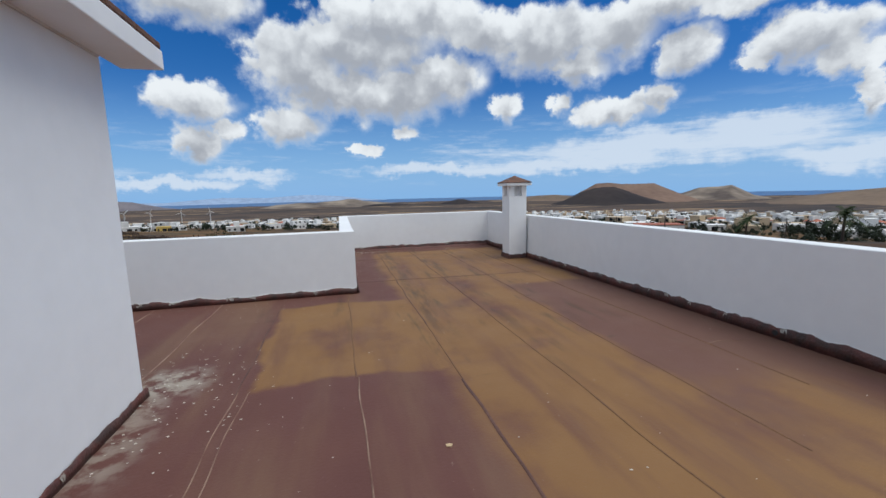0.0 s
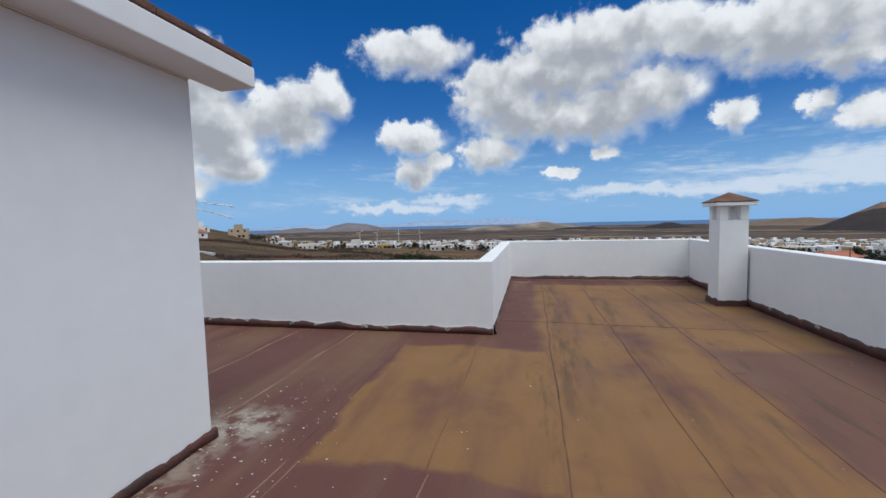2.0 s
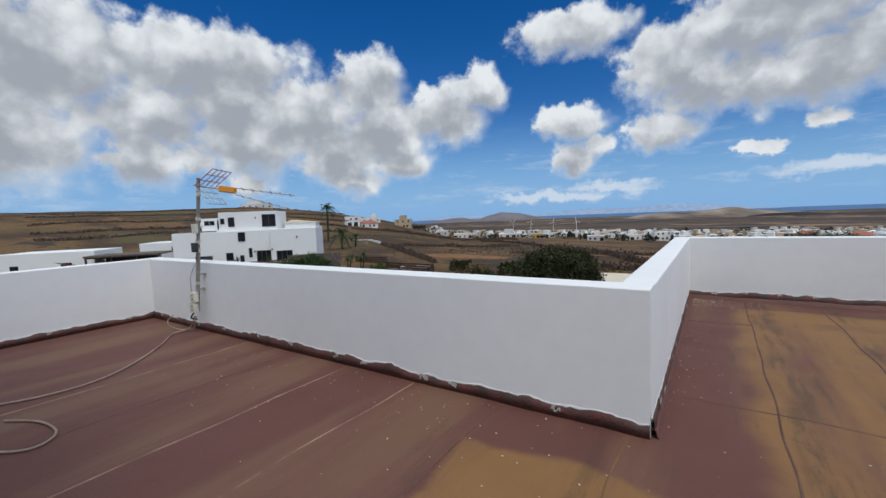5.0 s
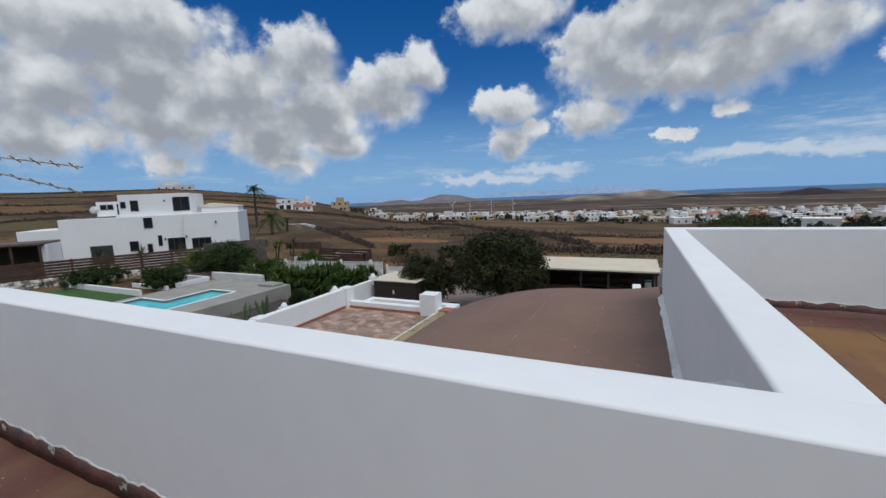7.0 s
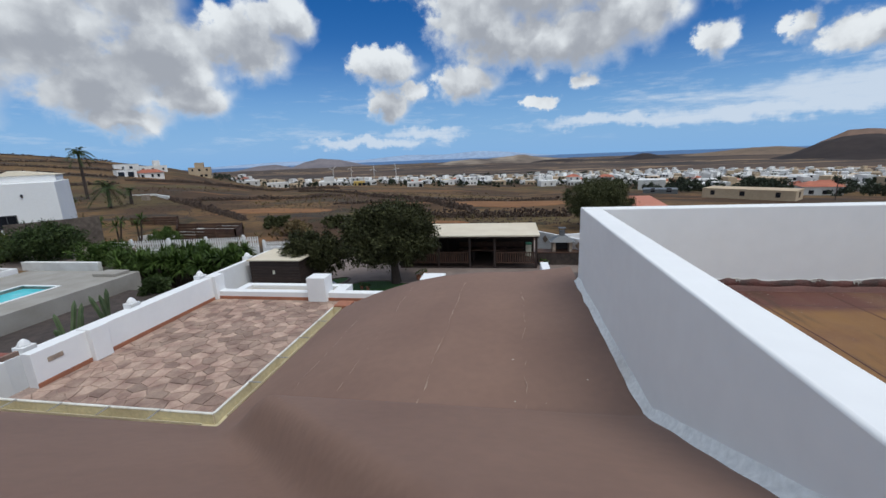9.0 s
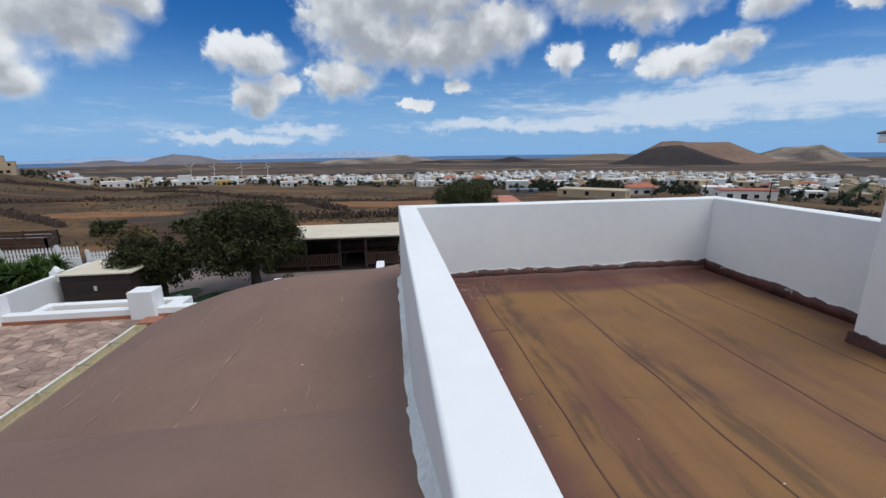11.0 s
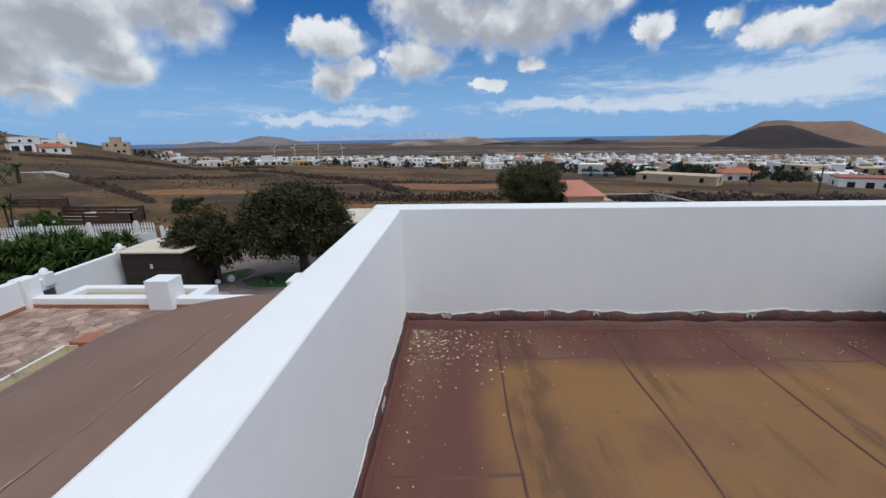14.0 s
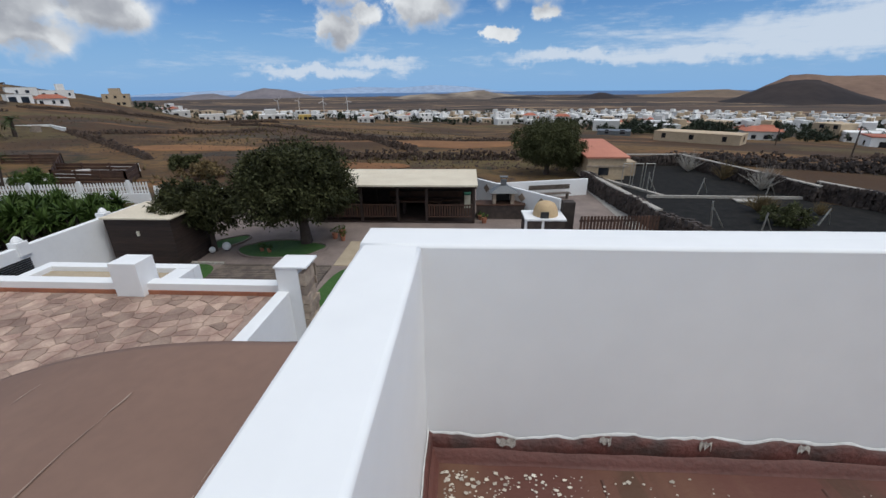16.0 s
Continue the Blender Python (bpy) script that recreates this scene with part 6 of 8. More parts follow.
# ---- pavilion ----
def build_pavilion():
    x0, x1, y0, y1 = -8.2, 0.72, 33.5, 37.3
    pv = empty("pavilion", -2.5, 35.4, GZ, "open dark wooden pavilion with a pale cream roof", "pavilion")
    part("floor", boxm(x0, x1, y0, y1 + 0.3, GZ, GZ + 0.12), M["wood_dark"], pv)
    rf = bmesh.new()
    lo, hi = -3.44, -3.42
    v = [rf.verts.new(p) for p in ((x0 - 0.2, y0 - 0.35, lo), (x1 + 0.12, y0 - 0.35, lo), (x1 + 0.12, y1 + 0.3, hi), (x0 - 0.2, y1 + 0.3, hi), (x0 - 0.2, y0 - 0.35, lo + 0.09), (x1 + 0.12, y0 - 0.35, lo + 0.09), (x1 + 0.12, y1 + 0.3, hi + 0.09), (x0 - 0.2, y1 + 0.3, hi + 0.09))]
    for f in ((3, 2, 1, 0), (4, 5, 6, 7), (0, 1, 5, 4), (1, 2, 6, 5), (2, 3, 7, 6), (3, 0, 4, 7)):
        rf.faces.new([v[i] for i in f])
    part("roof", rf, M["pav_roof"], pv, "cream roof sheet")
    part("beam", boxm(x0 - 0.1, x1 + 0.08, y0 - 0.06, y0 + 0.06, lo - 0.17, lo - 0.004), M["wood_dark"], pv)
    part("beam", boxm(x0 - 0.1, x1 + 0.08, y1 - 0.06, y1 + 0.06, hi - 0.25, hi - 0.06), M["wood_dark"], pv)
    for i in range(9):
        x = x0 + 0.1 + (x1 - x0 - 0.2) * i / 8
        part("rafter", plankm((x, y0 - 0.3, lo - 0.05), (x, y1 + 0.2, hi - 0.06), 0.07, 0.10), M["wood_dark"], pv)
    for x in (x0 + 0.07, -5.6, -3.55, -1.95, x1 - 0.07):
        part("post", boxm(x - 0.07, x + 0.07, y0 - 0.07, y0 + 0.07, GZ + 0.12, lo - 0.17, 0.008), M["wood_dark"], pv)
        part("post", boxm(x - 0.07, x + 0.07, y1 - 0.07, y1 + 0.07, GZ + 0.12, hi - 0.25, 0.008), M["wood_dark"], pv)
    part("back_wall", boxm(x0, x1, y1 + 0.1, y1 + 0.2, GZ + 0.12, hi - 0.1), M["wood_dark"], pv, "dark boarded back wall")
    part("side_wall", boxm(x0 - 0.1, x0, y0 + 0.3, y1 + 0.2, GZ + 0.12, lo), M["wood_dark"], pv)
    for xa, xb in ((x0 + 0.14, -5.67), (-5.53, -3.62), (-1.88, x1 - 0.14)):
        for z in (0.25, 0.92):
            part("rail", boxm(xa, xb, y0 - 0.03, y0 + 0.03, GZ + 0.12 + z, GZ + 0.12 + z + 0.06), M["wood_brown"], pv)
        n = int((xb - xa) / 0.14)
        for i in range(n):
            c = xa + (xb - xa) * (i + 0.5) / n
            part("baluster", boxm(c - 0.035, c + 0.035, y0 - 0.02, y0 + 0.02, GZ + 0.12 + 0.31, GZ + 0.12 + 0.92), M["wood_brown"], pv)
    return pv


build_pavilion()
bench = empty("bench", -2.2, 36.6, GZ + 0.12, "long dark wooden bench inside the pavilion", "bench")
part("seat", boxm(-4.6, 0.0, 36.3, 36.75, GZ + 0.52, GZ + 0.58, 0.01), M["wood_brown"], bench)
part("backrest", boxm(-4.6, 0.0, 36.78, 36.84, GZ + 0.7, GZ + 1.05, 0.01), M["wood_brown"], bench)
for bx in (-4.4, -2.3, -0.2):
    part("leg", boxm(bx - 0.05, bx + 0.05, 36.32, 36.8, GZ + 0.12, GZ + 0.52), M["wood_dark"], bench)
tab = empty("table", -2.4, 35.3, GZ + 0.12, "dark wooden table inside the pavilion", "table")
part("tabletop", boxm(-3.6, -1.2, 34.9, 35.8, GZ + 0.82, GZ + 0.88, 0.01), M["wood_brown"], tab)
for bx, by in ((-3.45, 35.0), (-1.35, 35.0), (-3.45, 35.7), (-1.35, 35.7)):
    part("leg", boxm(bx - 0.05, bx + 0.05, by - 0.05, by + 0.05, GZ + 0.12, GZ + 0.82), M["wood_dark"], tab)
bin_ = empty("bin", 0.3, 36.4, GZ + 0.12, "white bin with a green lid in the pavilion", "bin")
part("body", boxm(0.12, 0.5, 36.2, 36.6, GZ + 0.12, GZ + 0.95, 0.02), M["box_white"], bin_)
part("lid", boxm(0.1, 0.52, 36.18, 36.62, GZ + 0.952, GZ + 1.05, 0.02), M["fabric"], bin_, "green lid")
for px, py, pr in ((1.25, 33.6, 0.16), (1.05, 34.2, 0.13), (-6.4, 30.9, 0.15), (-6.1, 31.2, 0.18), (-5.9, 30.6, 0.13), (-8.9, 28.9, 0.10), (-9.3, 29.0, 0.1)):
    pot = empty("flower_pot", px, py, GZ + 0.02, "terracotta flower pot with a small plant", "flower pot", group="terracotta pots")
    part("pot", barm((px, py, GZ + 0.02), (px, py, GZ + 0.02 + pr * 2), pr * 0.7, pr, 14), M["terracotta"], pot)
    leaf_mesh("plant", [(px, py, GZ + pr * 3.0, pr * 1.1, pr * 1.1, pr * 0.9)], 120, 0.10, M["leaf_green"], int(px * 10), pot)


def build_barbecue():
    x, y = 2.35, 34.8
    b = empty("barbecue", x, y, GZ, "stone barbecue with a grey pyramid hood and chimney", "barbecue")
    part("counter", boxm(x - 1.5, x + 1.2, y - 0.45, y + 0.5, GZ, GZ + 0.82), M["lava"], b)
    part("worktop", boxm(x - 1.55, x + 1.25, y - 0.5, y + 0.52, GZ + 0.822, GZ + 0.88, 0.01), M["wood_brown"], b)
    rnd = random.Random(8)
    for sx in (x - 0.62, x + 0.42):
        for j in range(4):
            for k in range(3):
                part("stone", boxm(sx + 0.002 * k, sx + 0.2, y - 0.4 + 0.29 * k, y - 0.4 + 0.29 * k + 0.275, GZ + 0.885 + 0.16 * j, GZ + 0.885 + 0.16 * j + 0.15, 0.012), M["ashlar"], b)
    part("firebox", boxm(x - 0.41, x + 0.41, y + 0.38, y + 0.5, GZ + 0.885, GZ + 1.52), M["black"], b)
    hood = bmesh.new()
    lo = [hood.verts.new(p) for p in ((x - 0.78, y - 0.55, GZ + 1.53), (x + 0.78, y - 0.55, GZ + 1.53), (x + 0.78, y + 0.6, GZ + 1.53), (x - 0.78, y + 0.6, GZ + 1.53))]
    hi = [hood.verts.new(p) for p in ((x - 0.2, y - 0.18, GZ + 1.9), (x + 0.2, y - 0.18, GZ + 1.9), (x + 0.2, y + 0.2, GZ + 1.9), (x - 0.2, y + 0.2, GZ + 1.9))]
    for i in range(4):
        hood.faces.new((lo[i], lo[(i + 1) % 4], hi[(i + 1) % 4], hi[i]))
    hood.faces.new(lo[::-1])
    hood.faces.new(hi)
    part("hood", hood, M["slate"], b, "grey pyramid hood")
    ch = part("chimney", boxm(x - 0.16, x + 0.16, y - 0.15, y + 0.17, GZ + 1.901, GZ + 2.22, 0.01), M["slate"], b)
    for cx in (-0.15, 0.15):
        part("cap_leg", boxm(x + cx - 0.02, x + cx + 0.02, y - 0.02, y + 0.02, GZ + 2.22, GZ + 2.36), M["slate"], ch)
    part("cap", boxm(x - 0.22, x + 0.22, y - 0.2, y + 0.22, GZ + 2.36, GZ + 2.40), M["slate"], ch)


build_barbecue()


def build_oven():
    x, y = 4.1, 31.6
    o = empty("clay_oven", x, y, GZ, "domed tan clay oven on a lava stone base", "oven")
    part("base", boxm(x - 0.95, x + 0.95, y - 0.7, y + 0.8, GZ, GZ + 1.02), M["lava"], o, "dark lava stone base")
    part("slab", boxm(x - 1.0, x + 1.0, y - 0.76, y + 0.86, GZ + 1.022, GZ + 1.12, 0.015), M["plaster"], o, "white slab")
    for px in (x - 0.95, x - 0.12):
        part("white_edge", boxm(px - 0.06, px + 0.06, y - 0.74, y - 0.702, GZ, GZ + 1.02), M["plaster"], o)
    dome = bmesh.new()
    rows = []
    for j in range(9):
        t = j / 8 * math.pi / 2
        r = 0.62 * (0.75 * math.cos(t) + 0.25 * (1 if j < 6 else math.cos(t) * 1.5))
        rows.append([dome.verts.new((x + 0.1 + r * math.cos(6.283 * k / 24) * (1 + 0.03 * noise.noise((k * 0.6, j * 0.5, 3))), y + 0.05 + r * math.sin(6.283 * k / 24), GZ + 1.121 + 0.72 * math.sin(t))) for k in range(24)])
    for a, b in zip(rows, rows[1:]):
        for k in range(24):
            f = dome.faces.new((a[k], a[(k + 1) % 24], b[(k + 1) % 24], b[k]))
            f.smooth = True
    dome.faces.new(rows[-1])
    d = part("dome", dome, M["clay"], o, "tan clay dome")
    part("door", boxm(x - 0.25, x + 0.15, y - 0.64, y - 0.58, GZ + 1.125, GZ + 1.45, 0.02), M["black"], d)


build_oven()
tagged(part("stone_post", boxm(5.15, 5.75, 32.0, 32.6, GZ, -3.95, 0.03), M["lava"]), "dark lava stone gate post", "post")


def line_wall(name, p, q, t, z0, z1, mt, label, kind="structure"):
    bm = plankm((*p, (z0 + z1) / 2), (*q, (z0 + z1) / 2), t, z1 - z0)
    return tagged(part(name, bm, M[mt]), label, "wall", kind=kind)


dw = line_wall("patterned_wall", (0.95, 38.0), (5.2, 32.9), 0.16, GZ - 0.1, -4.0, "plaster", "white garden wall with inlaid stone diamonds")
d = (Vector((5.2, 32.9, 0)) - Vector((0.95, 38.0, 0))).normalized()
nrm = Vector((-d.y, d.x, 0))
if nrm.y > 0:
    nrm = -nrm
for i, t in enumerate((0.15, 0.38, 0.60, 0.82)):
    c = Vector((0.95, 38.0, -4.45)) + (Vector((5.2, 32.9, 0)) - Vector((0.95, 38.0, 0))) * t + nrm * 0.081
    bm = bmesh.new()
    pts = [c + d * 0.27, c + Vector((0, 0, 0.27)), c - d * 0.27, c - Vector((0, 0, 0.27))]
    fr, bk = [bm.verts.new(p + nrm * 0.03) for p in pts], [bm.verts.new(p) for p in pts]
    bm.faces.new(fr)
    for k in range(4):
        bm.faces.new((fr[k], fr[(k + 1) % 4], bk[(k + 1) % 4], bk[k]))
    part("diamond", bm, M["ashlar"], dw, "tan stone diamond")
line_wall("white_wall", (2.2, 38.6), (8.6, 40.2), 0.18, GZ - 0.1, -4.45, "plaster", "white rendered garden wall")
bench2 = empty("garden_bench", 5.6, 38.6, GZ, "weathered wooden garden bench against the white wall", "bench")
part("seat", plankm((4.4, 38.5, GZ + 0.42), (7.2, 39.1, GZ + 0.42), 0.4, 0.06), M["wood_grey"], bench2)
part("backrest", plankm((4.4, 38.72, GZ + 0.8), (7.2, 39.32, GZ + 0.8), 0.05, 0.3), M["wood_grey"], bench2)
for t in (0.05, 0.95):
    c = Vector((4.4 + 2.8 * t, 38.5 + 0.6 * t, 0))
    part("leg", boxm(c.x - 0.05, c.x + 0.05, c.y - 0.15, c.y + 0.22, GZ, GZ + 0.40), M["wood_grey"], bench2)

gate = empty("wooden_gate", 7.6, 31.2, GZ, "reddish brown slatted wooden gate", "gate")
for z in (0.25, 0.95):
    part("rail", plankm((5.8, 31.2, GZ + z), (9.7, 31.4, GZ + z), 0.05, 0.10), M["wood_brown"], gate)
for i in range(24):
    c = 5.88 + 3.75 * i / 23
    part("slat", boxm(c - 0.055, c + 0.055, 31.13 + 0.05 * (c - 5.8), 31.16 + 0.05 * (c - 5.8), GZ + 0.06, GZ + 1.2), M["wood_brown"], gate)


def rubble(name, pts, t, h, mt, label, seed, size=0.3, zfun=None, heap=False):
    """A dry wall of piled stones along a line."""
    rnd = random.Random(seed)
    verts, faces = [], []

    def stone(c, s):
        base = len(verts)
        turn = rnd.uniform(0, 3.14)
        cs, sn = math.cos(turn), math.sin(turn)
        dx, dy, dz = s * rnd.uniform(0.7, 1.3) / 2, s * rnd.uniform(0.6, 1.1) / 2, s * rnd.uniform(0.5, 0.9) / 2
        for z in (-1, 1):
            for x, y in ((-1, -1), (1, -1), (1, 1), (-1, 1)):
                k = 0.72 if z > 0 else 1
                px, py = x * dx * k * rnd.uniform(0.8, 1.1), y * dy * k * rnd.uniform(0.8, 1.1)
                verts.append((c[0] + px * cs - py * sn, c[1] + px * sn + py * cs, c[2] + z * dz * rnd.uniform(0.85, 1.1)))
        for f in ((3, 2, 1, 0), (4, 5, 6, 7), (0, 1, 5, 4), (1, 2, 6, 5), (2, 3, 7, 6), (3, 0, 4, 7)):
            faces.append(tuple(base + i for i in f))

    for (ax, ay), (bx, by) in zip(pts, pts[1:]):
        L = math.hypot(bx - ax, by - ay)
        nx, ny = -(by - ay) / L, (bx - ax) / L
        rows = max(1, int(h / (size * 0.62)))
        n = max(2, int(L / (size * 0.8)))
        for i in range(n):
            f = (i + rnd.uniform(0.2, 0.8)) / n
            x, y = ax + (bx - ax) * f, ay + (by - ay) * f
            z0 = zfun(x, y) if zfun else GZ
            hh = h * (1 + (0.6 if heap else 0.3) * noise.noise((x * 0.3, y * 0.3, seed)))
            if heap:
                for _k in range(rows * 2):
                    w = rnd.gauss(0, t * 0.42)
                    top = hh * max(0.05, 1 - abs(w) / t) * rnd.uniform(0.2, 1.0)
                    stone((x + nx * w, y + ny * w, z0 + top), size * rnd.choice((0.5, 0.7, 0.9, 1.2)))
                continue
            for j in range(rows):
                for side in (-1, 1):
                    w = t / 2 * (1 - 0.25 * j / rows) * side
                    stone((x + nx * w + rnd.uniform(-0.05, 0.05), y + ny * w, z0 + hh * (j + 0.4) / rows), size * rnd.uniform(0.8, 1.25))
    me = bpy.data.meshes.new(name)
    me.from_pydata(verts, [], faces)
    me.materials.append(M[mt])
    return tagged(new(name, me), label, "stone wall", kind="stuff")


rubble("lava_stone_wall", [(9.2, 43.2), (10.3, 32.8), (11.5, 28.6), (12.2, 25.0)], 0.45, 1.05, "lava", "dark lava stone wall beside the drive", 1, 0.24)
rubble("lava_stone_wall", [(14.6, 51.4), (20.3, 51.5), (22.6, 38.4)], 0.4, 1.0, "lava", "dark lava stone wall round the black gravel lot", 2, 0.24)
rubble("lava_stone_wall", [(23.4, 39.6), (24.9, 36.0), (27.5, 28.5), (29.5, 20.0)], 0.45, 1.1, "lava", "dark lava stone wall at the edge of the lot", 3, 0.24)
for k, (p, q) in enumerate((((14.6, 51.4), (20.3, 51.5)), ((20.3, 51.5), (22.6, 38.4)), ((23.4, 39.6), (24.9, 36.0)), ((24.9, 36.0), (29.5, 20.0)), ((9.2, 43.2), (10.3, 32.8)))):
    bm = plankm((*p, GZ + 1.06 + 0.05 * (k == 2)), (*q, GZ + 1.06 + 0.05 * (k == 3)), 0.34, 0.07)
    tagged(part("wall_coping", bm, M["mortar"]), "grey mortar coping of the lava wall", "coping", kind="structure")
lot = bmesh.new()
lot.faces.new([lot.verts.new((*p, GZ + 0.05)) for p in ((11.4, 29.0), (29.0, 21.0), (24.5, 36.5), (22.5, 38.4), (20.2, 51.3), (13.0, 51.3), (10.6, 33.0))])
bmesh.ops.recalc_face_normals(lot, faces=lot.faces)
tagged(part("gravel_lot", lot, M["gravel"]), "lot covered with black volcanic gravel", "gravel", kind="structure")
line_wall("lot_kerb", (12.4, 39.3), (22.4, 39.0), 0.16, GZ, GZ + 0.22, "mortar", "pale concrete kerb across the black gravel")
line_wall("lot_kerb_side", (11.4, 44.5), (13.6, 39.4), 0.3, GZ, GZ + 0.18, "mortar", "pale concrete kerb beside the black gravel")
slab = plankm((17.6, 38.4, GZ + 0.12), (18.9, 38.2, GZ + 0.12), 0.7, 0.06)
tagged(part("loose_slab", slab, M["mortar"]), "loose pale concrete slab on the gravel", "slab")


def post_frame(x, y, h, lean, label):
    p = empty("metal_post", x, y, GZ + 0.05, label, "post", group="leaning posts on the gravel lot")
    part("upright", barm((x, y, GZ), (x + lean, y, GZ + h), 0.045, 0.04, 8), M["steel"], p)
    part("brace", barm((x + 0.75, y + 0.2, GZ), (x + lean * 0.9, y, GZ + h * 0.85), 0.03, 0.03, 6), M["steel"], p)


for a in ((13.2, 33.0, 1.5, -0.2), (15.0, 31.9, 1.2, 0.1), (16.2, 40.2, 1.2, 0.25), (12.9, 40.6, 1.5, 0.0), (20.6, 40.0, 1.1, 0.1), (23.0, 39.0, 1.2, 0.05), (19.0, 33.5, 1.0, 0.4)):
    post_frame(*a, "grey metal post with a brace")
for k in range(3):
    sf = 11.6 + 0.8 * k
    fr = empty("pipe_stand", sf, 42.0, GZ, "thin metal pipe stand beside the beige building", "stand", group="pipe stands")
    part("upright", barm((sf, 42.0, GZ), (sf, 42.0, GZ + 1.9), 0.03, 0.03, 6), M["steel"], fr)
    part("upright", barm((sf + 0.6, 42.0, GZ), (sf + 0.6, 42.0, GZ + 1.9), 0.03, 0.03, 6), M["steel"], fr)
    part("crossbar", barm((sf, 42.0, GZ + 1.85), (sf + 0.6, 42.0, GZ + 1.85), 0.03, 0.03, 6), M["steel"], fr)

bb = empty("beige_building", 11.2, 48.0, GZ, "low beige building with an orange sheet roof", "building")
part("wall", boxm(9.9, 12.9, 45.0, 52.0, GZ - 0.1, -3.85), M["facade_beige"], bb)
part("ledge", boxm(9.8, 13.1, 44.9, 45.0, -4.55, -4.4), M["ashlar"], bb)
part("annex", boxm(12.9, 14.3, 46.5, 51.0, GZ - 0.1, -4.4), M["facade_beige"], bb)
rf = bmesh.new()
v = [rf.verts.new(p) for p in ((9.7, 44.8, -3.84), (13.1, 44.8, -3.84), (13.1, 52.2, -3.3), (9.7, 52.2, -3.3), (9.7, 44.8, -3.72), (13.1, 44.8, -3.72), (13.1, 52.2, -3.18), (9.7, 52.2, -3.18))]
for f in ((3, 2, 1, 0), (4, 5, 6, 7), (0, 1, 5, 4), (1, 2, 6, 5), (2, 3, 7, 6), (3, 0, 4, 7)):
    rf.faces.new([v[i] for i in f])
part("roof", rf, M["roof_orange"], bb, "orange roof sheet")
part("window", boxm(10.8, 11.6, 44.96, 44.998, -5.2, -4.6), M["glass"], bb)


def twig_bush(x, y, r, h, n, mt, seed, label, name="dry_bush"):
    rnd = random.Random(seed)
    bm = bmesh.new()
    for _ in range(n):
        a, e = rnd.uniform(0, 6.283), rnd.uniform(0.5, 1.45)
        d = Vector((math.cos(a) * math.cos(e) * r, math.sin(a) * math.cos(e) * r, math.sin(e) * h))
        p = Vector((x, y, GZ + 0.03))
        m = p + d * 0.5 + Vector((rnd.gauss(0, 0.08), rnd.gauss(0, 0.08), 0.05))
        bar_into(bm, p, m, 0.022, 0.014, 4)
        bar_into(bm, m, p + d * rnd.uniform(0.7, 1.1), 0.014, 0.004, 4)
        bar_into(bm, m, m + (d * 0.4 + Vector((rnd.gauss(0, 0.2), rnd.gauss(0, 0.2), 0.1))), 0.01, 0.004, 4)
    return tagged(part(name, bm, M[mt]), label, "bush")


twig_bush(17.6, 36.0, 1.3, 1.0, 120, "dry", 1, "grey dry bush on the black gravel")
twig_bush(20.6, 35.4, 0.6, 0.7, 60, "dry", 2, "small dry bush on the black gravel")
twig_bush(19.6, 48.5, 1.5, 1.8, 70, "mortar", 3, "bare pale shrub by the lava wall", "bare_shrub")
twig_bush(20.6, 45.0, 1.3, 1.6, 60, "dry", 4, "bare brown shrub by the lava wall", "bare_shrub")
twig_bush(21.3, 41.6, 1.6, 1.8, 70, "mortar", 5, "bare pale shrub by the lava wall", "bare_shrub")
shrub("shrub", 17.4, 33.4, GZ, 1.3, 1.2, 1600, M["leaf_tamarisk"], 71, "low olive-brown bush on the black gravel")


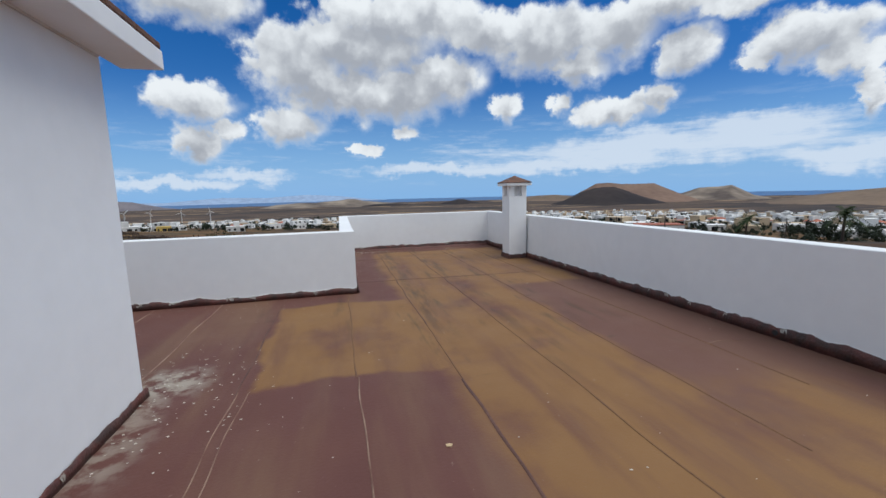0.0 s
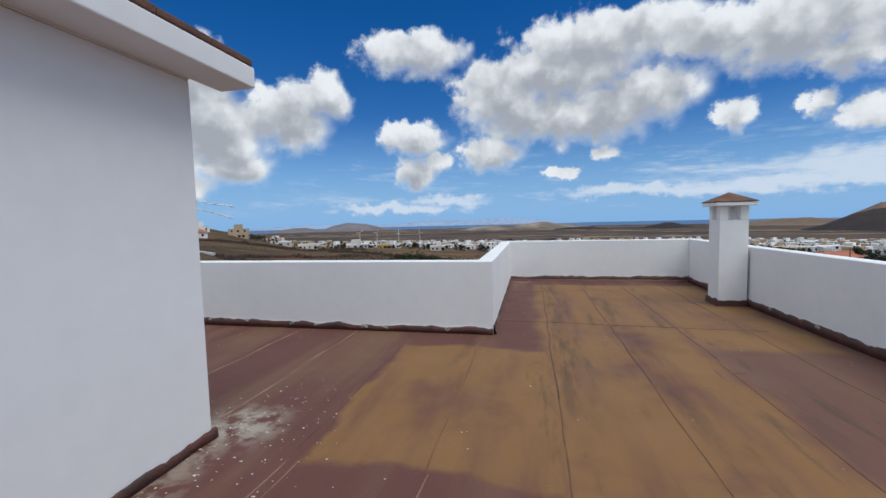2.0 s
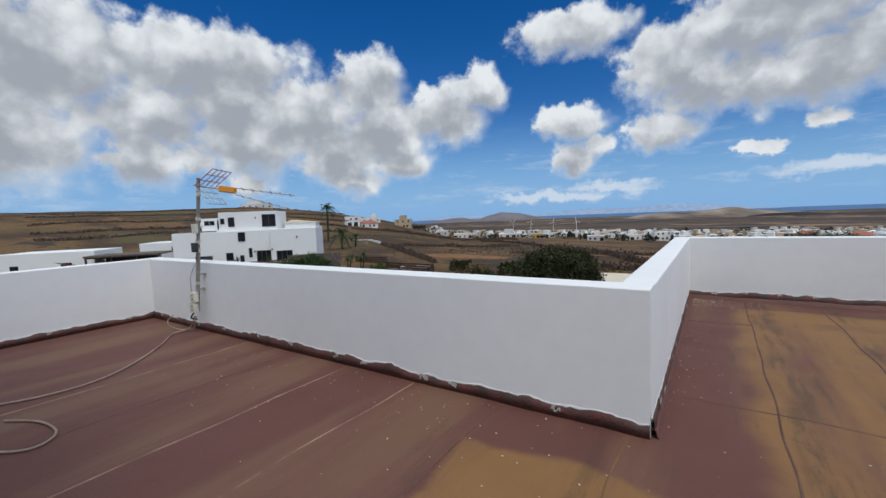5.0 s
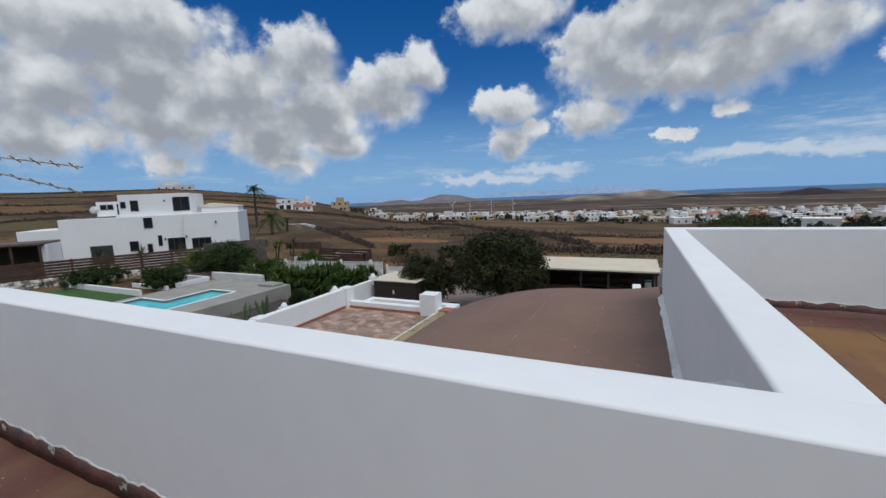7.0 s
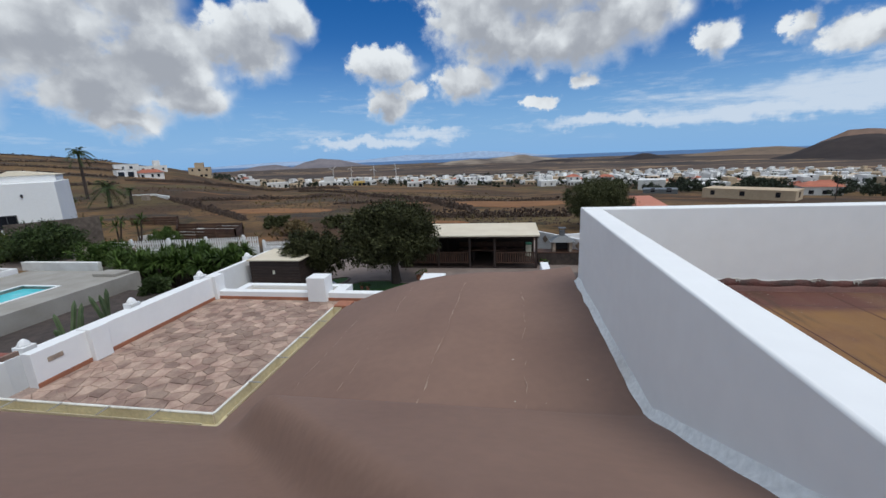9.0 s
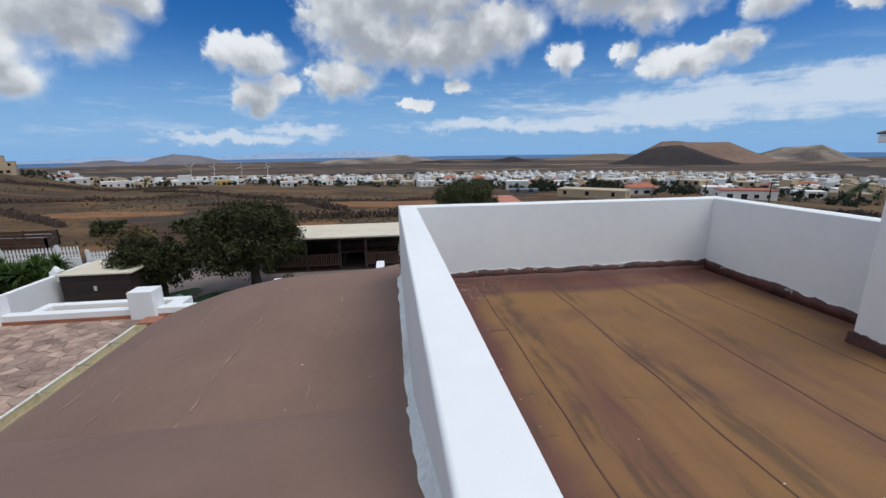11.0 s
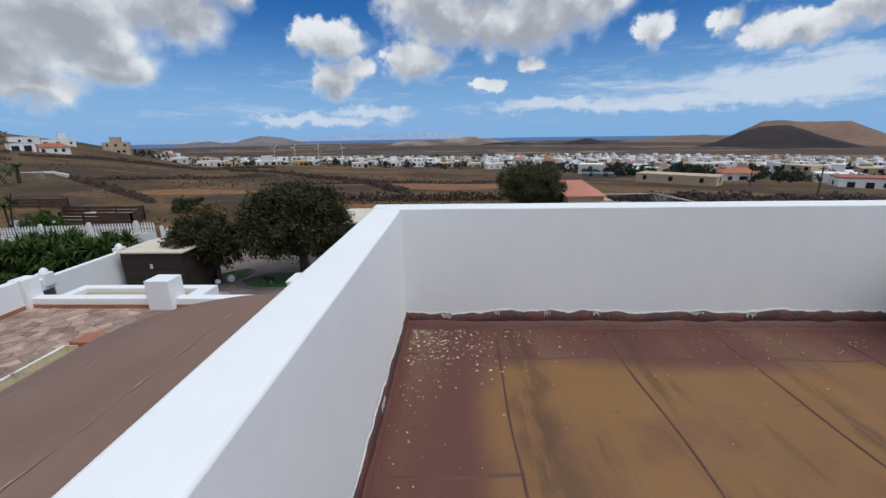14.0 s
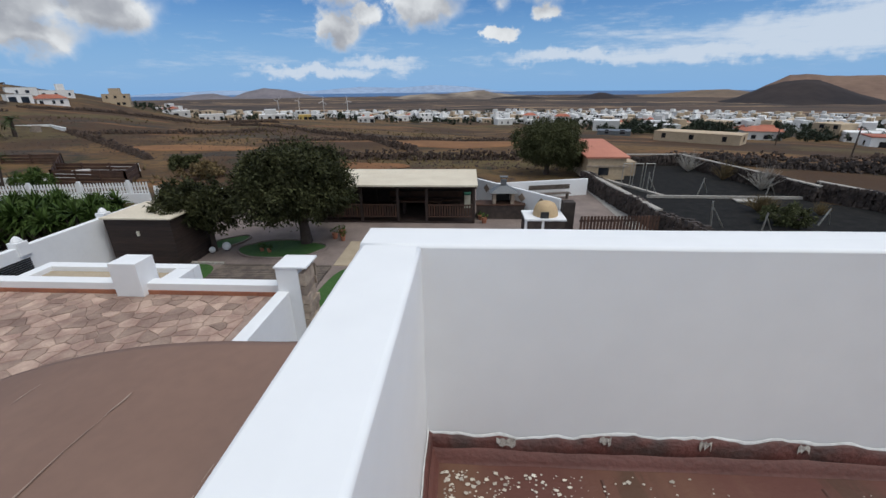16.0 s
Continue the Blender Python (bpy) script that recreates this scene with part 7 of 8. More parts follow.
# ---- neighbour's white house ----
def build_neighbour():
    A, B = Vector((-57.0, 28.6, 0)), Vector((-43.6, 42.3, 0))
    u = (B - A).normalized()
    n = Vector((-u.y, u.x, 0))  # away from the street side
    rot = Matrix(((u.x * 0.93, n.x, 0, A.x), (u.y * 0.93, n.y, 0, A.y), (0, 0, 1, 0), (0, 0, 0, 1)))
    h = new("white_house")
    h.matrix_basis = Matrix.Translation((A + u * 9).to_tuple()[:2] + (-4.6,))
    tagged(h, "modern white cubic house with dark windows", "house")

    def piece(name, bm, mt, parent=h, label=""):
        bm.transform(rot)
        return part(name, bm, mt, parent, label)

    zb = -5.6
    low = piece("lower_storey", boxm(0.5, 13.2, 0.0, 9.0, zb, 0.55, 0.04), M["facade"])
    right = piece("right_wing", boxm(13.2, 19.4, -0.8, 10.0, zb, 0.62, 0.04), M["facade"])
    up = piece("upper_storey", boxm(6.2, 13.9, 0.9, 8.6, 0.551, 3.05, 0.04), M["facade"])
    back = piece("upper_annex", boxm(3.4, 6.2, 2.4, 8.0, 0.551, 2.35, 0.04), M["facade"])
    piece("upper_right", boxm(14.4, 19.0, 4.0, 9.6, 0.621, 1.25, 0.04), M["facade"])
    gb = bmesh.new()
    v = [gb.verts.new(p) for p in ((14.2, 3.8, 1.26), (19.2, 3.8, 1.26), (19.2, 9.8, 1.26), (14.2, 9.8, 1.26), (15.4, 3.8, 1.75), (15.4, 9.8, 1.75))]
    for f in ((0, 1, 4), (3, 5, 2), (1, 2, 5, 4), (0, 4, 5, 3), (0, 3, 2, 1)):
        gb.faces.new([v[i] for i in f])
    piece("gable_roof", gb, M["pav_roof"], h, "pale tan pitched roof")
    piece("roof_terrace_rail", boxm(1.2, 6.0, 0.3, 0.4, 0.56, 0.72), M["slate"], low)

    def window(parent, x0, x1, y, z0, z1, bars=1):
        w = piece("window", boxm(x0, x1, y - 0.03, y + 0.02, z0, z1), M["glass"], parent)
        t = 0.07
        fr = bmesh.new()
        for a in ((x0 - t, x1 + t, z0 - t, z0), (x0 - t, x1 + t, z1, z1 + t), (x0 - t, x0, z0, z1), (x1, x1 + t, z0, z1)):
            box_into(fr, a[0], a[1], y - 0.06, y + 0.02, a[2], a[3])
        for i in range(bars):
            c = x0 + (x1 - x0) * (i + 1) / (bars + 1)
            box_into(fr, c - 0.03, c + 0.03, y - 0.05, y - 0.031, z0, z1)
        piece("window_frame", fr, M["frame"], w)

    window(up, 12.0, 13.7, 0.9, 1.05, 2.55)
    window(up, 7.5, 8.2, 0.9, 1.2, 2.3, 0)
    window(up, 6.5, 6.9, 0.9, 1.6, 2.2, 0)
    window(back, 5.6, 6.1, 2.4, 0.9, 2.0, 0)
    window(back, 4.6, 5.1, 2.4, 1.5, 1.95, 0)
    window(back, 3.9, 4.4, 2.4, 1.5, 1.95, 0)
    window(low, 8.9, 9.7, 0.0, -0.75, 0.3, 0)
    window(low, 7.2, 8.0, 0.0, -3.3, -2.3, 0)
    window(low, 9.0, 9.4, 0.0, -3.6, -2.7, 0)
    window(low, 10.2, 10.5, 0.0, -2.9, -1.8, 0)
    window(low, 11.2, 13.0, 0.0, -3.5, -2.2, 2)
    window(right, 14.0, 16.0, -0.8, -3.4, -2.3, 2)
    # no hole in the wall: a black panel paints the shade inside the doorway
    piece("door_opening", boxm(3.2, 5.4, -0.04, 0.0, -4.6, -2.5), M["black"], low, "open doorway, its inner shade a black panel")
    for x, z in ((11.3, 2.2), (16.8, -0.5), (10.9, -2.2), (13.4, -2.0)):
        piece("wall_lamp", boxm(x - 0.08, x + 0.08, -0.95 if x > 13.2 else -0.12, -0.8 if x > 13.2 else 0.0, z - 0.12, z + 0.12), M["frame"], h)
    dish = bmesh.new()
    bmesh.ops.create_cone(dish, segments=20, radius1=0.45, radius2=0.25, depth=0.12, cap_ends=True, matrix=Matrix.Translation((3.2, 2.2, 1.5)) @ Matrix.Rotation(radians(70), 4, "X"))
    piece("satellite_dish", dish, M["alu"], h, "grey satellite dish")
    piece("mast", barm((6.2, 2.0, 0.6), (6.2, 2.0, 2.75), 0.03, 0.03, 6), M["steel"], h)

    # pergola and annex on the near side
    pg = new("pergola")
    pg.matrix_basis = Matrix.Translation((-57.5, 25.0, -4.5))
    tagged(pg, "brown flat-roofed pergola with a shaded seating place", "pergola")
    for name, bm, mt in (("roof", boxm(-8.2, 0.3, -3.2, 1.0, -1.75, -1.55), M["wood_grey"]), ("back_wall", boxm(-8.0, 0.3, 0.8, 1.0, -5.4, -1.76), M["wood_dark"]), ("side_wall", boxm(-0.2, 0.45, -2.6, 0.7, -5.4, -1.76), M["facade"]), ("ceiling", boxm(-8.0, 0.2, -3.0, 0.8, -1.9, -1.76), M["wood_dark"])):
        bm.transform(rot)
        part(name, bm, mt, pg)
    for x in (-8.0, -5.2, -2.4, 0.0):
        bm = boxm(x - 0.09, x + 0.09, -3.1, -2.92, -5.4, -1.76)
        bm.transform(rot)
        part("post", bm, M["wood_brown"], pg)
    ham = bmesh.new()
    prev = None
    for i in range(17):
        t = i / 16
        z = -2.4 - 1.1 * math.sin(math.pi * t)
        w = 0.15 + 0.45 * math.sin(math.pi * t)
        cur = [ham.verts.new((-6.2 + 3.4 * t, -2.2 - w, z + 0.15)), ham.verts.new((-6.2 + 3.4 * t, -2.2, z)), ham.verts.new((-6.2 + 3.4 * t, -2.2 + w, z + 0.15))]
        if prev:
            ham.faces.new((prev[0], cur[0], cur[1], prev[1]))
            ham.faces.new((prev[1], cur[1], cur[2], prev[2]))
        prev = cur
    bmesh.ops.solidify(ham, geom=list(ham.faces), thickness=0.02)
    ham.transform(rot)
    tagged(part("hammock", ham, M["fabric"]), "green hammock under the pergola", "hammock")
    an = new("white_annex")
    an.matrix_basis = Matrix.Translation((-62.0, 22.0, -4.6))
    tagged(an, "low white flat-roofed annex with dark doors", "house")
    bm = boxm(-19.0, -8.2, -1.0, 5.0, -5.6, -1.0, 0.04)
    bm.transform(rot)
    w = part("wall", bm, M["facade"], an)
    for x0, x1, z0, z1 in ((-17.5, -16.6, -3.8, -2.4), (-12.0, -10.8, -4.8, -2.3)):
        bm = boxm(x0, x1, -1.04, -0.99, z0, z1)
        bm.transform(rot)
        part("door", bm, M["glass"], w)
    bm = boxm(-6.5, 1.5, 6.0, 12.0, -5.6, -0.7, 0.04)
    bm.transform(rot)
    w2 = part("rear_wall", bm, M["facade"], an)
    bm = boxm(-2.2, -1.0, 5.95, 5.99, -2.2, -1.3)
    bm.transform(rot)
    part("window", bm, M["glass"], w2)


build_neighbour()


def slat_fence(name, p, q, zb, h, slats, mt, label):
    p, q = Vector((*p, 0)), Vector((*q, 0))
    f = empty(name, *((p + q) / 2).xy, zb, label, "fence")
    n = max(1, int((q - p).length / 2.2))
    for i in range(n + 1):
        c = p + (q - p) * (i / n)
        part("post", boxm(c.x - 0.06, c.x + 0.06, c.y - 0.06, c.y + 0.06, zb - 0.3, zb + h + 0.05), M[mt], f)
    for i in range(n):
        a, b = p + (q - p) * (i / n), p + (q - p) * ((i + 1) / n)
        for j in range(slats):
            z = zb + h * (j + 0.5) / slats
            part("slat", plankm((a.x, a.y, z), (b.x, b.y, z), 0.03, h / slats * 0.86), M[mt], f)
    return f


slat_fence("brown_fence", (-46.5, 16.0), (-36.8, 31.2), -4.2, 1.85, 8, "wood_brown", "long brown horizontal-board fence")
tagged(part("fence_panel", plankm((-36.7, 31.4, -3.15), (-33.4, 35.6, -3.15), 0.08, 2.3), M["wood_grey"]), "grey-brown solid fence panel", "fence")
rubble("whitewashed_stone_wall", [(-44.5, 17.0), (-35.2, 31.0)], 0.4, 0.6, "white_stone", "low wall of whitewashed stones", 15, 0.26, zfun=lambda x, y: -4.2)
for k in range(5):
    px, py = -46.0 + 2.2 * k, 27.5 + 2.4 * k
    rosette_plant("small_palm", px, py, -4.6, [(0, 0, 1.6)], 80 + k, "small feathery palm before the white house", "palm", M["leaf_shrub"], 1.2, 40, group="palms before the house")
for k, (px, py) in enumerate(((-37.0, 40.0), (-35.3, 40.5), (-38.6, 39.5))):
    rosette_plant("yucca", px, py, GZ + 0.4, [(0, 0, 1.6), (0.4, 0.2, 2.1)], 90 + k, "light green yucca beside the white house", "yucca", M["leaf_green"], 0.9, 36)
shrub("shrub", -32.5, 40.6, GZ, 1.6, 1.7, 1800, M["leaf_green"], 95, "bright green bush beside the white house")

# timber pens in the field
for p, q in (((-46.5, 50.5), (-40.5, 51.0)), ((-40.5, 51.0), (-33.0, 42.5)), ((-36.0, 45.8), (-28.2, 45.6)), ((-28.2, 45.6), (-26.4, 42.0)), ((-33.0, 42.5), (-26.4, 42.0))):
    slat_fence("timber_pen", p, q, GZ + 0.1, 1.15, 4, "wood_brown", "dark brown timber pen fence")
line_wall("white_kerb", (-36.5, 41.5), (-30.5, 48.5), 0.25, GZ, GZ + 0.75, "plaster_old", "low white-topped wall in the field")

# field walls
FW = lambda x, y: ground_z(x, y) - 0.1
rubble("field_wall", [(-69.2, 81.4), (-52.0, 68.5), (-34.2, 54.7)], 0.6, 1.0, "field_stone", "brown dry stone wall across the field", 21, 0.30, FW, heap=True)
rubble("field_wall", [(-65.8, 79.5), (-59.2, 88.4), (-47.8, 95.3), (-40.0, 100.0)], 0.6, 0.9, "field_stone", "brown dry stone wall across the field", 22, 0.30, FW, heap=True)
rubble("field_wall", [(-67.1, 129.7), (-42.4, 114.6), (-30.9, 98.0), (-14.8, 77.2), (-9.5, 66.6), (-5.8, 62.4)], 0.6, 1.0, "field_stone", "winding brown dry stone wall", 23, 0.30, FW, heap=True)
rubble("field_wall", [(-15.4, 56.4), (-4.1, 55.5), (6.0, 55.7)], 0.6, 1.2, "field_stone", "brown dry stone wall before the field", 24, 0.30, FW, heap=True)
rubble("field_wall", [(-125.7, 125.4), (-110.0, 140.4), (-83.6, 140.2), (-60.0, 145.0)], 1.0, 1.2, "field_stone", "brown dry stone wall at the end of the field", 25, 0.30, FW, heap=True)
rubble("field_wall", [(-30.0, 72.0), (-14.0, 78.0), (8.0, 84.0)], 0.7, 0.7, "field_stone", "low brown stone bank in the field", 26, 0.30, FW, heap=True)
rubble("field_wall", [(24.0, 54.0), (34.0, 50.0), (52.0, 44.0)], 0.8, 1.2, "lava", "dark stone bank behind the gravel lot", 27, 0.30, FW, heap=True)
rubble("field_wall", [(22.0, 58.0), (40.0, 56.0), (62.0, 50.0)], 0.8, 0.9, "field_stone", "brown stone bank behind the gravel lot", 28, 0.30, FW, heap=True)
for k, r in enumerate((150, 182, 222, 268, 320)):
    line = []
    for i in range(10):
        a = radians(-80 + 3.6 * i)
        q = r + 14 * noise.noise((i * 0.5, k * 2.3, 4))
        line.append((q * math.sin(a), 8 + q * math.cos(a)))
    rubble("hill_wall", line, 0.8, 1.0, "field_stone", "low brown stone wall along the bare hill", 60 + k, 0.55, FW, heap=True)
line_wall("white_field_wall", (-79.3, 88.5), (-69.2, 81.4), 0.4, -6.2, -4.5, "plaster_old", "pale wall at the edge of a field")
line_wall("white_field_wall_end", (-92.0, 84.0), (-79.3, 88.5), 0.4, -6.0, -4.4, "plaster_old", "pale wall at the edge of a field")
tagged(part("field_post", boxm(-73.6, -72.4, 79.0, 80.0, -6.2, -3.9, 0.05), M["ashlar"]), "square pale stone post in the field", "post")


def stones_and_tufts():
    rnd = random.Random(77)
    verts, faces = [], []
    for _ in range(6500):
        a = radians(rnd.uniform(-48, 12))
        r = 42 + 90 * rnd.random() ** 1.3
        x, y = r * math.sin(a), 8 + r * math.cos(a)
        if y < 44 and x > -20 or noise.noise((x * 0.05, y * 0.05, 3)) < -0.05:
            continue
        s = rnd.uniform(0.08, 0.30)
        z = ground_z(x, y)
        b = len(verts)
        for k in range(5):
            t = 6.283 * k / 5
            verts.append((x + s * rnd.uniform(0.7, 1.1) * math.cos(t), y + s * rnd.uniform(0.7, 1.1) * math.sin(t), z - 0.1))
        verts.append((x + rnd.uniform(-0.1, 0.1), y, z + s * rnd.uniform(0.4, 0.8)))
        for k in range(5):
            faces.append((b + k, b + (k + 1) % 5, b + 5))
    me = bpy.data.meshes.new("field_stones")
    me.from_pydata(verts, [], faces)
    me.materials.append(M["field_stone"])
    tagged(new("field_stones", me), "loose brown stones scattered over the field", "stones", kind="stuff")
    verts, faces = [], []
    for _ in range(1600):
        a = radians(rnd.uniform(-62, 14))
        r = 40 + 110 * rnd.random()
        x, y = r * math.sin(a), 8 + r * math.cos(a)
        if (y < 43 and x > -34) or noise.noise((x * 0.04, y * 0.04, 8)) < 0.02:
            continue
        z = ground_z(x, y) - 0.05
        for _k in range(9):
            t, ln = rnd.uniform(0, 6.283), rnd.uniform(0.25, 0.6)
            dx, dy = math.cos(t), math.sin(t)
            b = len(verts)
            verts += [(x - dy * 0.08, y + dx * 0.08, z), (x + dy * 0.08, y - dx * 0.08, z), (x + dx * ln * 0.7, y + dy * ln * 0.7, z + ln)]
            faces.append((b, b + 1, b + 2))
    me = bpy.data.meshes.new("dry_tufts")
    me.from_pydata(verts, [], faces)
    me.materials.append(M["dry"])
    tagged(new("dry_tufts", me), "dry grass tufts over the field", "grass", kind="stuff")


stones_and_tufts()
for k, (x, y, r, h) in enumerate(((-22.0, 46.0, 2.0, 1.3), (-19.0, 49.5, 2.4, 1.2), (-16.0, 50.0, 1.8, 1.1), (-27.0, 50.0, 1.6, 1.2))):
    shrub("scrub_bush", x, y, ground_z(x, y), r, h, 1300, M["dry"] if k % 2 == 0 else M["leaf_tamarisk"], 101 + k, "dry yellowish scrub beside the field", 0.3, "bush")
M["rust_soil"] = mat("rust_soil", (0.235, 0.120, 0.058), (0.18, 0.095, 0.05), 0.3, 0.95, 0.3, 3, spec=0.1)


def soil_patch(name, cx, cy, rx, ry, label, seed):
    """Bare soil of another colour, a thin sheet that follows the slope."""
    bm = bmesh.new()
    rings = []
    for k in range(1, 9):
        ring = []
        for i in range(48):
            a = 2 * math.pi * i / 48
            q = k / 8 * (1 + 0.22 * noise.noise((math.cos(a) * 1.5, math.sin(a) * 1.5, seed)))
            x, y = cx + rx * q * math.cos(a), cy + ry * q * math.sin(a)
            ring.append(bm.verts.new((x, y, ground_z(x, y) + (0.09 if k < 8 else -0.1))))
        rings.append(ring)
    bm.faces.new(rings[0])
    for a, b in zip(rings, rings[1:]):
        for i in range(48):
            j = (i + 1) % 48
            bm.faces.new((a[i], a[j], b[j], b[i]))
    bmesh.ops.recalc_face_normals(bm, faces=bm.faces)
    return tagged(part(name, bm, M["rust_soil"]), label, "soil", kind="structure")


soil_patch("ochre_patch", -1.0, 72.0, 10.0, 6.0, "rust-coloured bare soil", 5)
soil_patch("ochre_strip", -36.0, 64.0, 9.0, 3.0, "rust-coloured bare soil below a field wall", 9)
blob_patch("rust_bank", -12.0, 51.0, 7.0, 2.0, mat("rust_bank_soil", (0.23, 0.11, 0.052), (0.16, 0.085, 0.045), 0.3, 0.95, 0.3, 3, spec=0.1), "rust-coloured soil behind the pavilion", "soil", z=GZ + 0.03, seed=8)


def palm(x, y, h, r, seed, label, fronds=26):
    rnd = random.Random(seed)
    z = ground_z(x, y)
    t = empty("palm_tree", x, y, z, label, "palm")
    part("trunk", barm((x, y, z - 0.2), (x + 0.2, y, z + h), 0.30, 0.22, 10), M["bark"], t)
    verts, faces = [], []
    for i in range(fronds):
        a, e = rnd.uniform(0, 6.283), rnd.uniform(-0.5, 1.3)
        p = Vector((x + 0.2, y, z + h))
        pts = []
        for k in range(7):
            f = k / 6
            pts.append(p + Vector((math.cos(a) * math.cos(e) * r * f, math.sin(a) * math.cos(e) * r * f, math.sin(e) * r * f - 0.55 * r * f * f)))
        side = Vector((-math.sin(a), math.cos(a), 0))
        for k in range(6):
            c = (pts[k] + pts[k + 1]) / 2
            d = (pts[k + 1] - pts[k])
            for sgn in (-1, 1):
                for sub in (0.0, 0.5):
                    b = len(verts)
                    q = pts[k] + d * sub
                    tip = q + side * sgn * r * 0.26 * (1 - 0.5 * k / 6) + d * 0.6 - Vector((0, 0, 0.08 * r))
                    verts += [tuple(q), tuple(q + d * 0.32), tuple(tip)]
                    faces.append((b, b + 1, b + 2))
    me = bpy.data.meshes.new("fronds")
    me.from_pydata(verts, [], faces)
    me.materials.append(M["leaf_shrub"])
    ob = new("fronds", me)
    ob.parent = t
    ob.matrix_parent_inverse = t.matrix_basis.inverted()
    return t


def polar(az, r):
    return r * math.sin(radians(az)), 8 + r * math.cos(radians(az))


palm(*polar(-50.5, 112), 5.0 - ground_z(*polar(-50.5, 112)), 2.9, 1, "tall palm tree before the bare hill", 30)
palm(*polar(-52.9, 100), 4.0, 3.2, 2, "short bushy palm behind the white house")
palm(*polar(-48.9, 92), 3.6, 3.4, 3, "short bushy palm at the field edge")
palm(*polar(53.0, 150), 5.5, 4.5, 4, "bushy palm in the village")
palm(*polar(61.6, 118), 6.0, 4.2, 5, "tall palm at the edge of the village")
palm(*polar(-47.0, 96), 2.6, 2.0, 6, "small grey palm beside the stone post", 16)

# ---- far houses ----
def far_house(name, x, y, w, d, h, turn, mt, label, roof=None, floors=1, windows=3, seed=0, group="", step=0):
    rnd = random.Random(seed)
    z = min(ground_z(x, y), ground_z(x + 4, y), ground_z(x, y + 4)) - 0.3
    e = new(name)
    M4 = Matrix.Translation((x, y, z)) @ Matrix.Rotation(turn, 4, "Z")
    e.matrix_basis = M4
    tagged(e, label, "house", group)

    def add(nm, bm, m2, parent=e, lb=""):
        me = bpy.data.meshes.new(nm)
        bm.to_mesh(me)
        bm.free()
        me.materials.append(m2)
        ob = new(nm, me)
        ob.parent = parent
        if lb:
            ob["label"] = lb
        return ob

    wall = add("wall", boxm(-w / 2, w / 2, -d / 2, d / 2, 0, h), mt)
    if step:
        add("upper_wall", boxm(-w / 2 + step, w * 0.1 + step * 0.3, -d / 2 + 0.6, d / 2, h, h + 2.7), mt)
    if roof == "hip":
        bm = bmesh.new()
        o = 0.4
        b = [bm.verts.new(p) for p in ((-w / 2 - o, -d / 2 - o, h), (w / 2 + o, -d / 2 - o, h), (w / 2 + o, d / 2 + o, h), (-w / 2 - o, d / 2 + o, h))]
        k = min(w, d) * 0.3
        t = [bm.verts.new(p) for p in ((-w / 2 + k, 0, h + 1.3), (w / 2 - k, 0, h + 1.3))]
        for f in ((0, 1, 5, 4), (1, 2, 5), (2, 3, 4, 5), (3, 0, 4)):
            bm.faces.new([(b + t)[i] for i in f])
        bm.faces.new(b[::-1])
        add("roof", bm, M["roof_red"], e, "terracotta roof")
    elif roof == "flat_red":
        add("roof", boxm(-w / 2 - 0.15, w / 2 + 0.15, -d / 2 - 0.15, d / 2 + 0.15, h, h + 0.25), M["roof_red"], e, "red roof edge")
    else:
        add("parapet", boxm(-w / 2 - 0.05, w / 2 + 0.05, -d / 2 - 0.05, d / 2 + 0.05, h, h + 0.28), mt)
    for fl in range(floors):
        for i in range(windows):
            c = -w / 2 + w * (i + 0.5 + rnd.uniform(-0.2, 0.2)) / windows
            big = rnd.random() < 0.25
            ww, z0, z1 = (rnd.uniform(1.5, 2.4), 0.4, 2.3) if big and fl == 0 else (rnd.uniform(0.7, 1.3), 1.1, 2.2)
            add("window", boxm(c - ww / 2, c + ww / 2, -d / 2 - 0.04, -d / 2 - 0.005, fl * 2.9 + z0, fl * 2.9 + z1), M["glass"], wall)
    side = rnd.choice((-1, 1))
    add("window", boxm(side * w / 2 - 0.03, side * w / 2 + 0.03, -0.6, 0.6, 1.0, 2.2), M["glass"], wall)
    return e


def face(az):
    return -radians(az)


# houses that stand out
def H(az, r, *a, **k):
    x, y = polar(az, r * (1.0 if az < -56 else 1.5 if az < -38 else 1.75 if az < -10 else 2.15 if az < 16 else 1.72))
    return far_house("house", x, y, *a[:3], face(az) + (a[3] if len(a) > 3 else 0), *a[4:], **k)


H(-44.2, 165, 11, 7, 3.0, 0.1, M["facade_far"], "white flat-roofed house on the rise", windows=3, seed=1, step=6)
H(-46.6, 160, 9, 7, 3.0, 0.1, M["facade_far"], "white flat-roofed house on the rise", windows=2, seed=2)
H(-44.6, 132, 8, 6, 2.8, 0.2, M["facade_far"], "white villa with a dark tiled roof", roof="hip", windows=3, seed=3)
H(-46.8, 130, 6, 6, 2.8, 0.2, M["facade_far"], "small white flat-roofed house", windows=2, seed=4)
H(-39.6, 170, 10, 8, 5.6, -0.1, M["facade_beige"], "unfinished bare brick house", floors=2, windows=3, seed=5, step=3)
H(-34.6, 150, 12, 7, 3.0, 0, M["facade_far"], "long low white flat-roofed house", windows=3, seed=6)
H(-31.2, 152, 12, 7, 3.3, 0, M["facade_far"], "long low white flat-roofed house", windows=4, seed=7)
H(-24.6, 142, 13, 8, 3.0, 0, M["facade_far"], "white cubic house with a raised block", windows=4, seed=8, step=3)
H(-20.8, 150, 7, 7, 3.0, 0, M["yellow"], "yellow flat-roofed village house", windows=3, seed=9)
H(-13.2, 138, 9, 7, 3.0, 0, M["facade_far"], "white flat-roofed village house", windows=3, seed=10, step=4)
